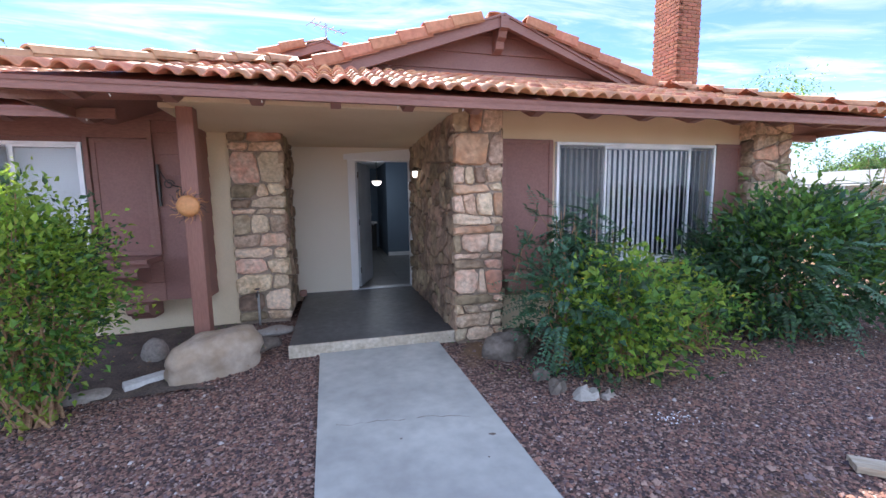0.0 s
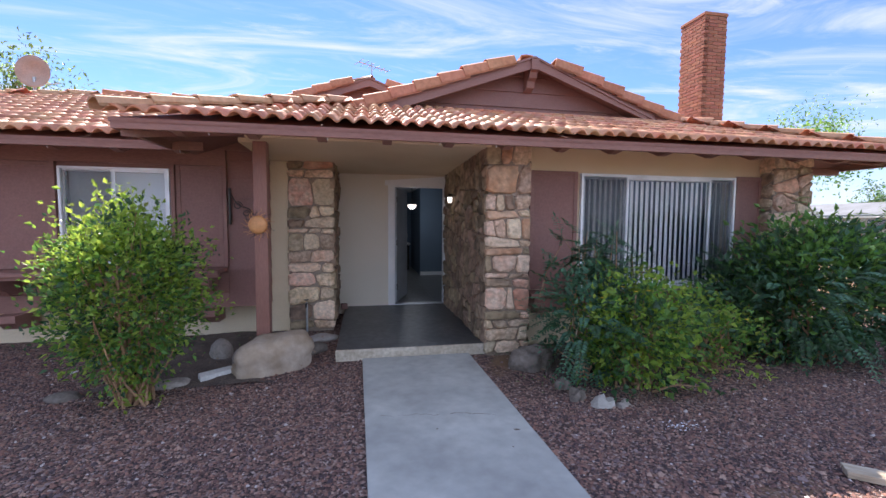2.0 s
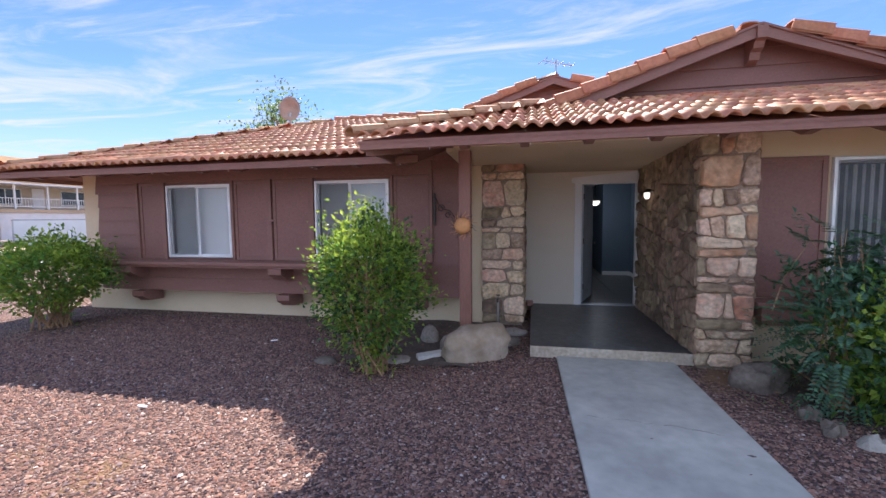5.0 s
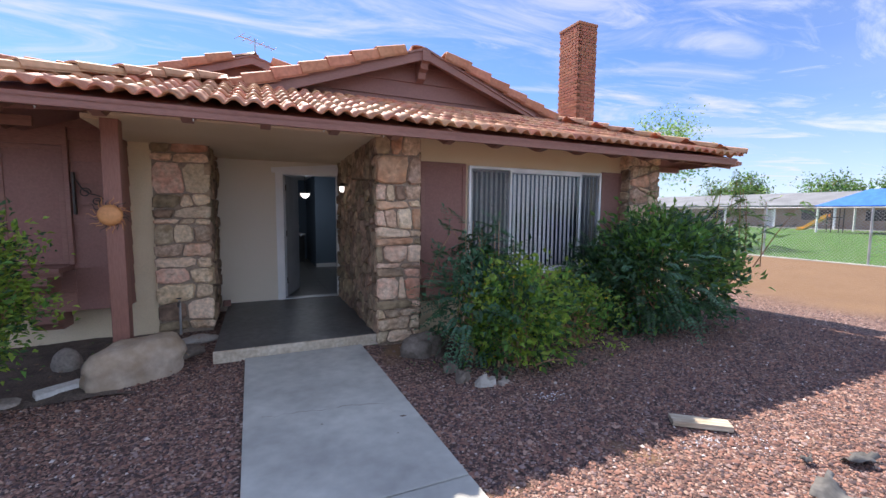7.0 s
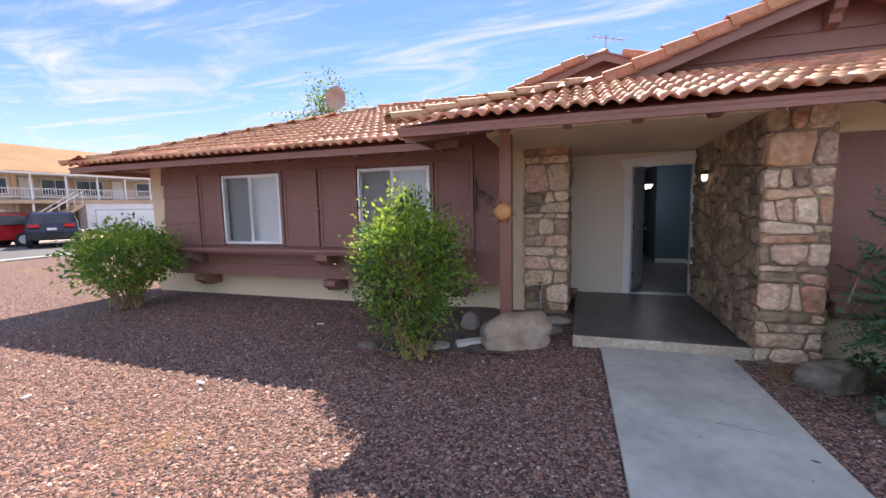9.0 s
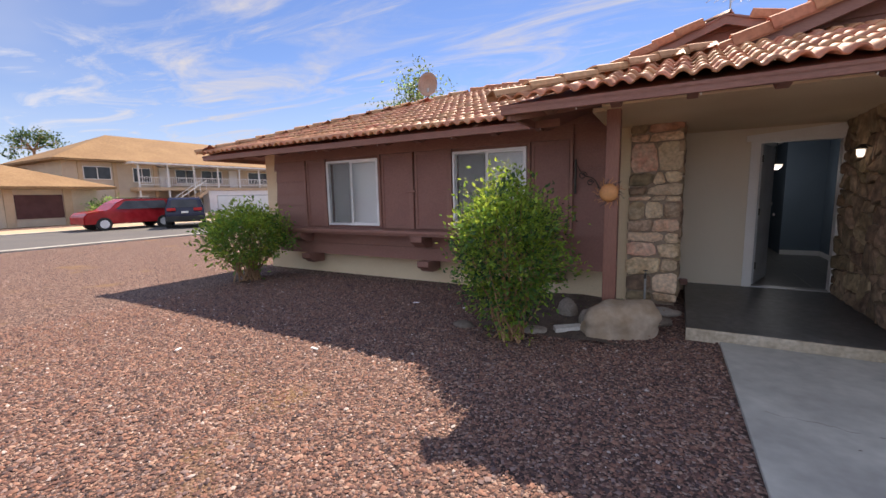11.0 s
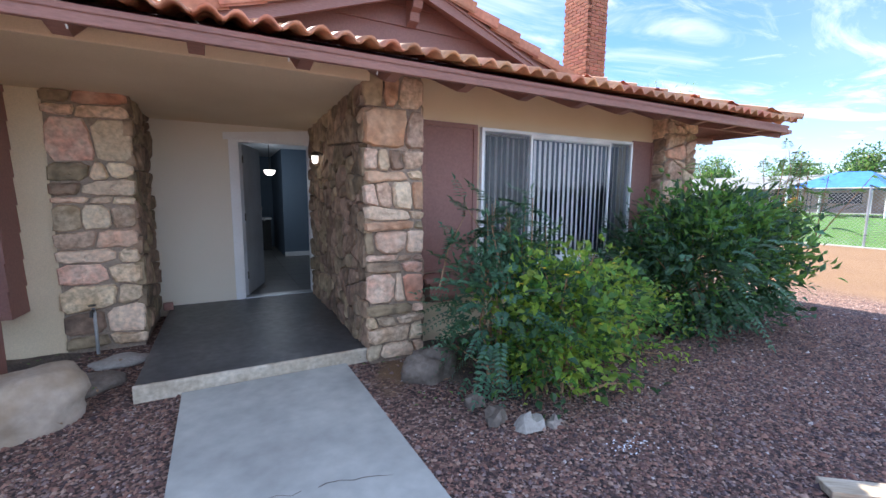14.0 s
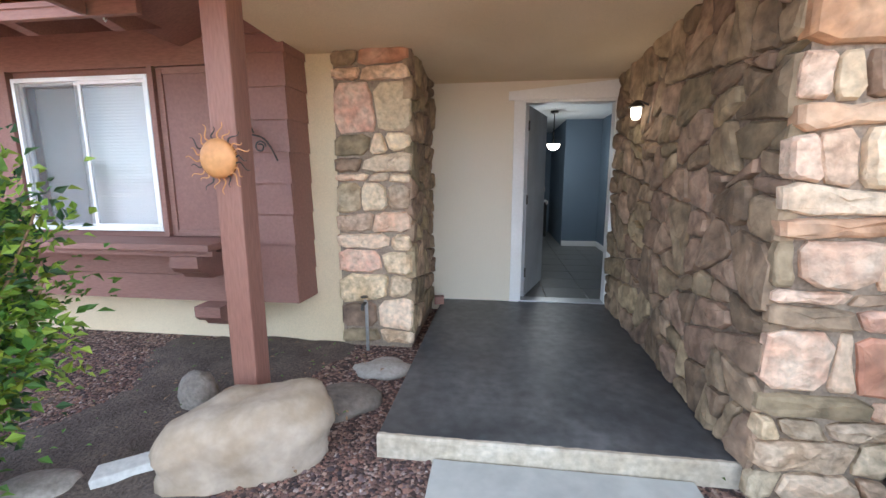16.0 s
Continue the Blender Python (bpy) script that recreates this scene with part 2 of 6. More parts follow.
def leaf_material(name, color, tint, rough=0.45, island=0.35, glow_through=1.9):
    m = material(name, color, rough, spread=0.12, grain=30, stain=9, bump=0, tint=tint, island=island)
    b = m.node_tree.nodes["Principled BSDF"]
    out = m.node_tree.nodes["Material Output"]
    tr = m.node_tree.nodes.new("ShaderNodeBsdfTranslucent")
    hsv = [x for x in m.node_tree.nodes if x.type == "HUE_SAT"][0]
    thru = m.node_tree.nodes.new("ShaderNodeHueSaturation")
    thru.inputs["Hue"].default_value, thru.inputs["Value"].default_value = 0.485, glow_through
    m.node_tree.links.new(hsv.outputs[0], thru.inputs["Color"])
    m.node_tree.links.new(thru.outputs[0], tr.inputs["Color"])
    ms = m.node_tree.nodes.new("ShaderNodeMixShader")
    ms.inputs[0].default_value = 0.45
    m.node_tree.links.new(b.outputs[0], ms.inputs[1]); m.node_tree.links.new(tr.outputs[0], ms.inputs[2])
    m.node_tree.links.new(ms.outputs[0], out.inputs["Surface"])
    return m


LEAF = leaf_material("green_leaf", (0.075, 0.175, 0.035), (0.12, 0.25, 0.05))
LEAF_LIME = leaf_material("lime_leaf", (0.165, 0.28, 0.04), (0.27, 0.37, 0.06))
LEAF_BLUE = leaf_material("blue_green_leaf", (0.075, 0.175, 0.105), (0.11, 0.24, 0.14), 0.4, glow_through=1.2)
LEAF_DEEP = leaf_material("deep_green_leaf", (0.038, 0.098, 0.040), (0.062, 0.145, 0.056), 0.4, glow_through=1.0)
LEAF_PALE = leaf_material("pale_feathery_leaf", (0.16, 0.26, 0.09), (0.22, 0.33, 0.12))
LEAF_TREE = leaf_material("olive_tree_leaf", (0.075, 0.12, 0.04), (0.11, 0.16, 0.055))
PETAL = material("yellow_petal", (0.80, 0.50, 0.03), 0.6, spread=0.1, bump=0)

GLASS = bpy.data.materials.new("window_glass")
GLASS.use_nodes = True
g_n, g_l = GLASS.node_tree.nodes, GLASS.node_tree.links
g_n.remove(g_n["Principled BSDF"])
g_t = g_n.new("ShaderNodeBsdfTransparent"); g_t.inputs["Color"].default_value = (0.95, 0.96, 0.97, 1)
g_g = g_n.new("ShaderNodeBsdfGlossy"); g_g.inputs["Roughness"].default_value = 0.02
g_w = g_n.new("ShaderNodeLayerWeight"); g_w.inputs["Blend"].default_value = 0.5
g_p = g_n.new("ShaderNodeMath"); g_p.operation = "POWER"; g_p.inputs[1].default_value = 4.0
g_l.new(g_w.outputs["Facing"], g_p.inputs[0])
g_f = g_n.new("ShaderNodeMapRange"); g_f.inputs["To Min"].default_value, g_f.inputs["To Max"].default_value = 0.03, 0.35
g_l.new(g_p.outputs[0], g_f.inputs["Value"])
g_m = g_n.new("ShaderNodeMixShader")
g_l.new(g_f.outputs[0], g_m.inputs[0]); g_l.new(g_t.outputs[0], g_m.inputs[1]); g_l.new(g_g.outputs[0], g_m.inputs[2])
g_l.new(g_m.outputs[0], g_n["Material Output"].inputs["Surface"])


SCREEN = bpy.data.materials.new("insect_screen")
SCREEN.use_nodes = True
s_n, s_l = SCREEN.node_tree.nodes, SCREEN.node_tree.links
s_t = s_n.new("ShaderNodeBsdfTransparent")
s_m = s_n.new("ShaderNodeMixShader"); s_m.inputs[0].default_value = 0.26
s_n["Principled BSDF"].inputs["Base Color"].default_value = (0.16, 0.165, 0.17, 1)
s_n["Principled BSDF"].inputs["Roughness"].default_value = 0.7
s_l.new(s_t.outputs[0], s_m.inputs[1]); s_l.new(s_n["Principled BSDF"].outputs[0], s_m.inputs[2])
s_l.new(s_m.outputs[0], s_n["Material Output"].inputs["Surface"])


def glow(name, color, strength):
    m = bpy.data.materials.new(name)
    m.use_nodes = True
    b = m.node_tree.nodes["Principled BSDF"]
    b.inputs["Base Color"].default_value = (*color, 1)
    b.inputs["Emission Color"].default_value = (*color, 1)
    b.inputs["Emission Strength"].default_value = strength
    return m


LAMP_GLOW = glow("lit_lamp_glass", (1.0, 0.95, 0.86), 0.5)
BLUE_CANVAS = material("blue_canvas", (0.02, 0.13, 0.55), 0.7, spread=0.06, bump=0.05)


# ---- builders ----
def finish(name, bm, mat, parent=None, smooth=False):
    me = bpy.data.meshes.new(name)
    bm.to_mesh(me)
    bm.free()
    me.materials.append(mat)
    if smooth:
        me.shade_smooth()
    ob = new(name, me)
    if parent:
        ob.parent = parent
    return ob


def part(name, bm, mat, parent, label="", smooth=False):
    ob = finish(name, bm, mat, parent, smooth)
    return tagged(ob, label) if label else ob


def piece(name, me, parent, m):
    """One of many alike pieces on shared mesh data."""
    ob = new(name, me)
    ob.parent = parent
    ob.matrix_basis = m
    return ob


def empty(name, label, category, at=(0, 0, 0), turn=0, kind="", group=""):
    ob = new(name)
    ob.empty_display_size = 0.1
    ob.matrix_world = pose(*at, 0, 0, turn)
    return tagged(ob, label, category, group, kind)


def cube(lo, hi, bevel=0.0, bm=None):
    """A box from corner to corner, its edges eased."""
    bm = bm or bmesh.new()
    made = bmesh.ops.create_cube(bm, size=1)["verts"]
    for v in made:
        v.co = Vector([lo[k] + (v.co[k] + 0.5) * (hi[k] - lo[k]) for k in range(3)])
    if bevel:
        edges = {e for v in made for e in v.link_edges}
        bmesh.ops.bevel(bm, geom=list(edges), offset=bevel, segments=2, affect="EDGES", profile=0.6)
    return bm


def prism(points, way, bm=None):
    """A flat outline pushed along way."""
    bm = bm or bmesh.new()
    a = [bm.verts.new(p) for p in points]
    b = [bm.verts.new(Vector(p) + Vector(way)) for p in points]
    n = len(points)
    bm.faces.new(a); bm.faces.new(b[::-1])
    for i in range(n):
        bm.faces.new((a[i], b[i], b[(i + 1) % n], a[(i + 1) % n]))
    bmesh.ops.recalc_face_normals(bm, faces=bm.faces)
    return bm


def tube(points, radii, sides=8, bm=None, caps=True):
    """A round bar along points."""
    bm = bm or bmesh.new()
    pts = [Vector(p) for p in points]
    if not hasattr(radii, "__len__"):
        radii = [radii] * len(pts)
    rings = []
    for i, p in enumerate(pts):
        d = (pts[min(i + 1, len(pts) - 1)] - pts[max(i - 1, 0)]).normalized()
        u = d.orthogonal().normalized() if i == 0 else (u - d * u.dot(d)).normalized()
        w = d.cross(u)
        rings.append([bm.verts.new(p + (u * math.cos(a) + w * math.sin(a)) * radii[i]) for a in (2 * math.pi * k / sides for k in range(sides))])
    for r, s in zip(rings, rings[1:]):
        for k in range(sides):
            bm.faces.new((r[k], r[(k + 1) % sides], s[(k + 1) % sides], s[k]))
    if caps:
        bm.faces.new(rings[0][::-1]); bm.faces.new(rings[-1])
    return bm


def disc(center, radius, depth, axis, sides=24, bm=None):
    a = Vector(axis).normalized()
    return tube([center, Vector(center) + a * depth], radius, sides, bm)


def lump(size, seed, rough=0.18, detail=3, flat=0.0):
    """A weathered stone resting with its underside at z = 0."""
    bm = bmesh.new()
    bmesh.ops.create_icosphere(bm, subdivisions=detail, radius=1)
    off = Vector((seed * 3.1, seed * 1.7, seed * 0.9))
    for v in bm.verts:
        d = 1 + rough * noise.noise(v.co * 1.3 + off) + rough * 0.35 * noise.noise(v.co * 3.7 + off)
        c = v.co * d
        if c.z < -0.55 + flat:
            c.z = -0.55 + flat
        v.co = Vector((c.x * size[0], c.y * size[1], (c.z + 0.55 - flat) * size[2]))
    return bm


def stuff_mesh(name, verts, faces, mat, parent=None, label="", category="", kind="stuff"):
    me = bpy.data.meshes.new(name)
    me.from_pydata(verts, [], faces)
    me.materials.append(mat)
    ob = new(name, me)
    if parent:
        ob.parent = parent
    return tagged(ob, label, category, "", kind)


# ---- the ground ----
Z_GRAVEL = -0.03


def ground_material():
    m = bpy.data.materials.new("gravel_dirt_and_grass")
    m.use_nodes = True
    n, l = m.node_tree.nodes, m.node_tree.links
    b = n["Principled BSDF"]
    b.inputs["Roughness"].default_value = 0.95
    tc = n.new("ShaderNodeTexCoord")
    sep = n.new("ShaderNodeSeparateXYZ"); l.new(tc.outputs["Object"], sep.inputs[0])
    wob = n.new("ShaderNodeTexNoise"); wob.inputs["Scale"].default_value, wob.inputs["Detail"].default_value = 0.45, 6.0
    l.new(tc.outputs["Object"], wob.inputs["Vector"])
    wide = n.new("ShaderNodeTexNoise"); wide.inputs["Scale"].default_value, wide.inputs["Detail"].default_value = 0.9, 6.0
    l.new(tc.outputs["Object"], wide.inputs["Vector"])
    fine = n.new("ShaderNodeTexNoise"); fine.inputs["Scale"].default_value, fine.inputs["Detail"].default_value = 40, 5.0
    l.new(tc.outputs["Object"], fine.inputs["Vector"])
    vor = n.new("ShaderNodeTexVoronoi"); vor.inputs["Scale"].default_value = 55
    l.new(tc.outputs["Object"], vor.inputs["Vector"])
    ramp = n.new("ShaderNodeValToRGB")
    stops = ((0.0, (0.035, 0.024, 0.024)), (0.4, (0.10, 0.058, 0.050)), (0.65, (0.20, 0.112, 0.088)), (0.88, (0.30, 0.185, 0.145)), (1.0, (0.42, 0.33, 0.29)))
    while len(ramp.color_ramp.elements) < len(stops):
        ramp.color_ramp.elements.new(0.5)
    for e, (p, c) in zip(ramp.color_ramp.elements, stops):
        e.position, e.color = p, (*c, 1)
    sc = n.new("ShaderNodeSeparateColor"); l.new(vor.outputs["Color"], sc.inputs[0]); l.new(sc.outputs[0], ramp.inputs[0])

    def step(value, low, high):
        r = n.new("ShaderNodeMapRange"); r.interpolation_type = "SMOOTHSTEP"
        r.inputs["From Min"].default_value, r.inputs["From Max"].default_value = low, high
        l.new(value, r.inputs["Value"])
        return r.outputs[0]

    def wobbled(value, amount):
        a = n.new("ShaderNodeMath"); a.operation = "MULTIPLY_ADD"; a.inputs[1].default_value = amount
        l.new(wob.outputs["Fac"], a.inputs[0]); l.new(value, a.inputs[2])
        return a.outputs[0]

    def blend(fac, a, color):
        x = n.new("ShaderNodeMix"); x.data_type = "RGBA"
        l.new(fac, x.inputs["Factor"]); l.new(a, x.inputs["A"])
        if hasattr(color, "type"):
            l.new(color, x.inputs["B"])
        else:
            x.inputs["B"].default_value = (*color, 1)
        return x.outputs["Result"]

    def two(a, c, fac):
        x = n.new("ShaderNodeMix"); x.data_type = "RGBA"
        x.inputs["A"].default_value, x.inputs["B"].default_value = (*a, 1), (*c, 1)
        l.new(fac, x.inputs["Factor"])
        return x.outputs["Result"]

    dirt = two((0.175, 0.100, 0.050), (0.235, 0.142, 0.076), wide.outputs["Fac"])
    grass = two((0.046, 0.135, 0.016), (0.076, 0.185, 0.025), wide.outputs["Fac"])
    # bare earth shows between the stones in patches
    col = blend(step(wide.outputs["Fac"], 0.60, 0.72), ramp.outputs[0], dirt)
    # gravel gives way to a dirt lot, then to a mown field beyond the fence
    col = blend(step(wobbled(sep.outputs["X"], 3.0), 9.6, 11.5), col, dirt)
    col = blend(step(sep.outputs["X"], 17.75, 17.95), col, grass)
    l.new(col, b.inputs["Base Color"])
    bu = n.new("ShaderNodeBump"); bu.inputs["Strength"].default_value, bu.inputs["Distance"].default_value = 0.7, 0.02
    l.new(vor.outputs["Distance"], bu.inputs["Height"]); bu.invert = True
    l.new(bu.outputs[0], b.inputs["Normal"])
    return m


bm = bmesh.new()
bmesh.ops.create_grid(bm, x_segments=60, y_segments=60, size=1)
for v in bm.verts:
    for k in (0, 1):
        c = v.co[k]
        v.co[k] = math.copysign(abs(c) ** 4 * 1500 + abs(c) * 14, c)
    v.co.z = Z_GRAVEL
ground = tagged(finish("ground", bm, ground_material()), "reddish gravel yard, bare dirt lot and mown green field", "ground", kind="structure")

# ---- walkway and porch ----
walkway = empty("pavement", "pale concrete front walk of poured slabs, one cracked", "pavement", kind="structure")
for y0, y1 in ((-2.645, -0.012), (-5.30, -2.655), (-7.96, -5.31), (-10.6, -7.97)):
    bm = cube((0.0, y0, -0.16), (1.225, y1, 0.0), 0.008)
    for v in bm.verts:
        v.co.x -= 0.016 * v.co.y
    part("slab", bm, CONCRETE, walkway)
random.seed(4)
# the broken hairline crack across the slab
bm = bmesh.new()
pts, x, y = [], 0.03, -1.40
while x < 1.26:
    pts.append((x, y)); x += random.uniform(0.015, 0.05); y += random.uniform(-0.024, 0.019)
for i in range(len(pts) - 1):
    (xa, ya), (xb, yb) = pts[i], pts[i + 1]
    if not 0.10 < xa < 1.05 or 0.60 < xa < 0.66:
        continue
    wa, wb = [0.0008 + 0.0030 * max(0.0, 0.4 + noise.noise(Vector((q * 5.0, 3.0, 0)))) for q in (xa, xb)]
    bm.faces.new([bm.verts.new(p) for p in ((xa, ya - wa, 0.0012), (xb, yb - wb, 0.0012), (xb, yb + wb, 0.0012), (xa, ya + wa, 0.0012))])
bmesh.ops.remove_doubles(bm, verts=bm.verts, dist=1e-5)
part("crack", bm, SOIL, walkway, "thin dark crack")
for px, py, r in ((1.13, -1.83, 0.022), (0.55, -1.72, 0.010), (1.02, -2.05, 0.008)):
    bm = bmesh.new()
    bmesh.ops.create_circle(bm, cap_ends=True, radius=r, segments=9)
    for v in bm.verts:
        v.co = Vector((px + v.co.x * random.uniform(0.8, 1.5), py + v.co.y * random.uniform(0.4, 0.7), 0.0013))
    part("stain", bm, SOIL, walkway)

porch = empty("porch", "raised dark-painted concrete porch with chipped pale edge", "porch", kind="structure")
part("slab", cube((-0.29, 0.014, -0.2), (1.47, 2.6, 0.092), 0.006), PORCH, porch)
bm = bmesh.new()
n_e = 60
for i in range(n_e):
    x0, x1 = -0.293 + 1.763 * i / n_e, -0.293 + 1.763 * (i + 1) / n_e
    d0 = 0.028 + 0.012 * noise.noise(Vector((i * 0.6, 1, 0)))
    d1 = 0.028 + 0.012 * noise.noise(Vector(((i + 1) * 0.6, 1, 0)))
    a = [bm.verts.new(p) for p in ((x0, 0.0, -0.08), (x1, 0.0, -0.08), (x1, 0.0, 0.084), (x0, 0.0, 0.084), (x1, 0.010, 0.0945), (x0, 0.010, 0.0945), (x1, d1, 0.0945), (x0, d0, 0.0945))]
    bm.faces.new((a[0], a[1], a[2], a[3])); bm.faces.new((a[3], a[2], a[4], a[5])); bm.faces.new((a[5], a[4], a[6], a[7]))
bmesh.ops.remove_doubles(bm, verts=bm.verts, dist=1e-4)
part("edge", bm, EDGE, porch, "worn bare concrete edge")


# ---- walls ----
def wall(name, lo, hi, mat, label):
    return tagged(finish(name, cube(lo, hi, 0.004), mat), label, "wall", kind="structure")


# entry wall with its door opening (0.53 to 1.41, to 2.13)
entry = empty("wall_entry", "cream stucco wall round the front door", "wall", kind="structure")
part("panel", cube((-0.42, 2.476, -0.1), (0.51, 2.62, 2.42)), STUCCO_PALE, entry)
part("panel", cube((0.51, 2.476, 2.15), (1.43, 2.62, 2.42)), STUCCO_PALE, entry)
part("panel", cube((1.43, 2.476, -0.1), (1.52, 2.62, 2.42)), STUCCO_PALE, entry)
# right wing front with the window opening (2.70 to 4.97, 0.72 to 2.15)
front_r = empty("wall_front_right", "beige stucco front wall with a wide window", "wall", kind="structure")
for lo, hi in (((1.60, 0.20, -0.1), (2.70, 0.38, 2.64)), ((4.97, 0.20, -0.1), (6.0, 0.38, 2.64)), ((2.70, 0.20, 2.15), (4.97, 0.38, 2.64)), ((2.70, 0.20, -0.1), (4.97, 0.38, 0.72))):
    part("panel", cube(lo, hi), STUCCO, front_r)
wall("wall_side_right", (5.82, 0.38, -0.1), (6.0, 8.9, 2.60), STUCCO, "beige stucco side wall")
# left wing: stucco behind the bay
front_l = empty("wall_front_left", "beige stucco wall behind a brown boarded bay", "wall", kind="structure")
part("panel", cube((-8.42, 1.42, -0.15), (-0.95, 1.50, 0.42)), STUCCO, front_l)
part("panel", cube((-8.42, 1.42, 0.42), (-7.70, 1.50, 2.56)), STUCCO, front_l)
part("panel", cube((-1.30, 1.42, 0.42), (-0.95, 1.50, 2.60)), STUCCO, front_l)
wall("wall_side_left", (-8.42, 1.50, -0.15), (-8.25, 8.9, 2.50), STUCCO, "beige stucco side wall")
wall("wall_back", (-8.25, 8.7, -0.15), (5.82, 8.9, 2.33), STUCCO, "beige stucco back wall")

# porch ceiling and beam
tagged(finish("ceiling", prism([(-1.30, 0.20, 2.375), (-1.30, 2.476, 2.325), (-1.30, 2.476, 2.42), (-1.30, 0.20, 2.42)], (2.92, 0, 0)), STUCCO), "tan textured stucco porch ceiling", "ceiling", kind="structure")
tagged(finish("beam", cube((-1.16, -0.10, 2.372), (1.45, 0.20, 2.565), 0.012), STUCCO), "tan stucco-clad porch beam", "beam", kind="structure")


# ---- flagstone cladding ----
def cut(poly, p, d):
    """The two halves of a convex outline on either side of the line through p along d."""
    a_side, b_side = [], []
    for a, b in zip(poly, poly[1:] + poly[:1]):
        da = (a[0] - p[0]) * d[1] - (a[1] - p[1]) * d[0]
        db = (b[0] - p[0]) * d[1] - (b[1] - p[1]) * d[0]
        (a_side if da <= 0 else b_side).append(a)
        if (da <= 0) != (db <= 0):
            s = da / (da - db)
            q = (a[0] + s * (b[0] - a[0]), a[1] + s * (b[1] - a[1]))
            a_side.append(q)
            b_side.append(q)
    return a_side, b_side


def cells(width, height, count, stretch, rnd):
    """A rough-coursed layout: a rectangle split again and again by slightly slanting joints, with corners knocked off."""
    goal = width * height / count
    todo, out = [[(0, 0), (width, 0), (width, height), (0, height)]], []
    while todo:
        poly = todo.pop()
        xs, ys = [p[0] for p in poly], [p[1] for p in poly]
        w, h = max(xs) - min(xs), max(ys) - min(ys)
        area = 0.5 * abs(sum(a[0] * b[1] - b[0] * a[1] for a, b in zip(poly, poly[1:] + poly[:1])))
        if area < goal * rnd.choice((0.55, 0.9, 1.3, 1.9)):
            ring = []
            for k, p in enumerate(poly):
                for q in (poly[k - 1], poly[(k + 1) % len(poly)]):
                    f = rnd.uniform(0.10, 0.30)
                    ring.append((p[0] + (q[0] - p[0]) * f, p[1] + (q[1] - p[1]) * f))
            out.append(ring)
            continue
        upright = w * rnd.uniform(0.8, 1.25) > h * stretch
        t = rnd.uniform(0.34, 0.66)
        lean = rnd.gauss(0, 0.30)
        p = (min(xs) + w * (t if upright else 0.5), min(ys) + h * (0.5 if upright else t))
        a, b = cut(poly, p, (lean, 1) if upright else (1, lean))
        for half in (a, b):
            if len(half) >= 3:
                todo.append(half)
    return out


def stone_mesh(poly, rnd, proud, joint):
    """One split-faced stone, centred on its outline, its face along +z."""
    cx, cy = sum(p[0] for p in poly) / len(poly), sum(p[1] for p in poly) / len(poly)
    ring = []
    for a, b in zip(poly, poly[1:] + poly[:1]):
        k = max(1, int(math.hypot(b[0] - a[0], b[1] - a[1]) / 0.07))
        for i in range(k):
            ring.append((a[0] + (b[0] - a[0]) * i / k - cx, a[1] + (b[1] - a[1]) * i / k - cy))
    size = math.sqrt(sum(x * x + y * y for x, y in ring) / len(ring))
    off = Vector((rnd.uniform(0, 50), rnd.uniform(0, 50), 0))
    tilt = (rnd.uniform(-0.10, 0.10), rnd.uniform(-0.10, 0.10))
    bm = bmesh.new()
    rows = []
    for shrink, z in ((joint, -0.03), (joint * 1.05, proud * 0.45), (joint * 1.9 + 0.006, proud * 0.92), (size * 0.45, proud * 1.06)):
        row = []
        for x, y in ring:
            r = math.hypot(x, y) or 1
            w = noise.noise(Vector((x, y, 0)) * 16 + off)
            f = max(0.1, 1 - (shrink + 0.008 * abs(w)) / r)
            f *= 1 + 0.03 * w
            zz = z if z < 0 else z + proud * 0.30 * noise.noise(Vector((x * f, y * f, z)) * 13 + off * 2) + (tilt[0] * x + tilt[1] * y) * (z / proud)
            row.append(bm.verts.new((x * f, y * f, zz)))
        rows.append(row)
    mid = bm.verts.new((0, 0, proud * (1.05 + 0.2 * noise.noise(off))))
    n = len(ring)
    for a, b in zip(rows, rows[1:]):
        for i in range(n):
            bm.faces.new((a[i], a[(i + 1) % n], b[(i + 1) % n], b[i]))
    for i in range(n):
        bm.faces.new((rows[-1][i], rows[-1][(i + 1) % n], mid))
    return bm, (cx, cy)


def clad(parent, origin, u, v, width, height, count, seed, mats, proud=0.034, joint=0.008, stretch=1.4):
    """Stones over a rectangle that starts at origin and runs along u and v."""
    rnd = random.Random(seed)
    u, v = Vector(u), Vector(v)
    w = u.cross(v)
    frame_m = Matrix((u, v, w)).transposed().to_4x4()
    frame_m.translation = Vector(origin)
    for poly in cells(width, height, count, stretch, rnd):
        bm, (cx, cy) = stone_mesh(poly, rnd, proud * rnd.uniform(0.7, 1.25), joint)
        ob = part("stone", bm, rnd.choice(mats), parent)
        ob.matrix_basis = frame_m @ Matrix.Translation((cx, cy, 0))


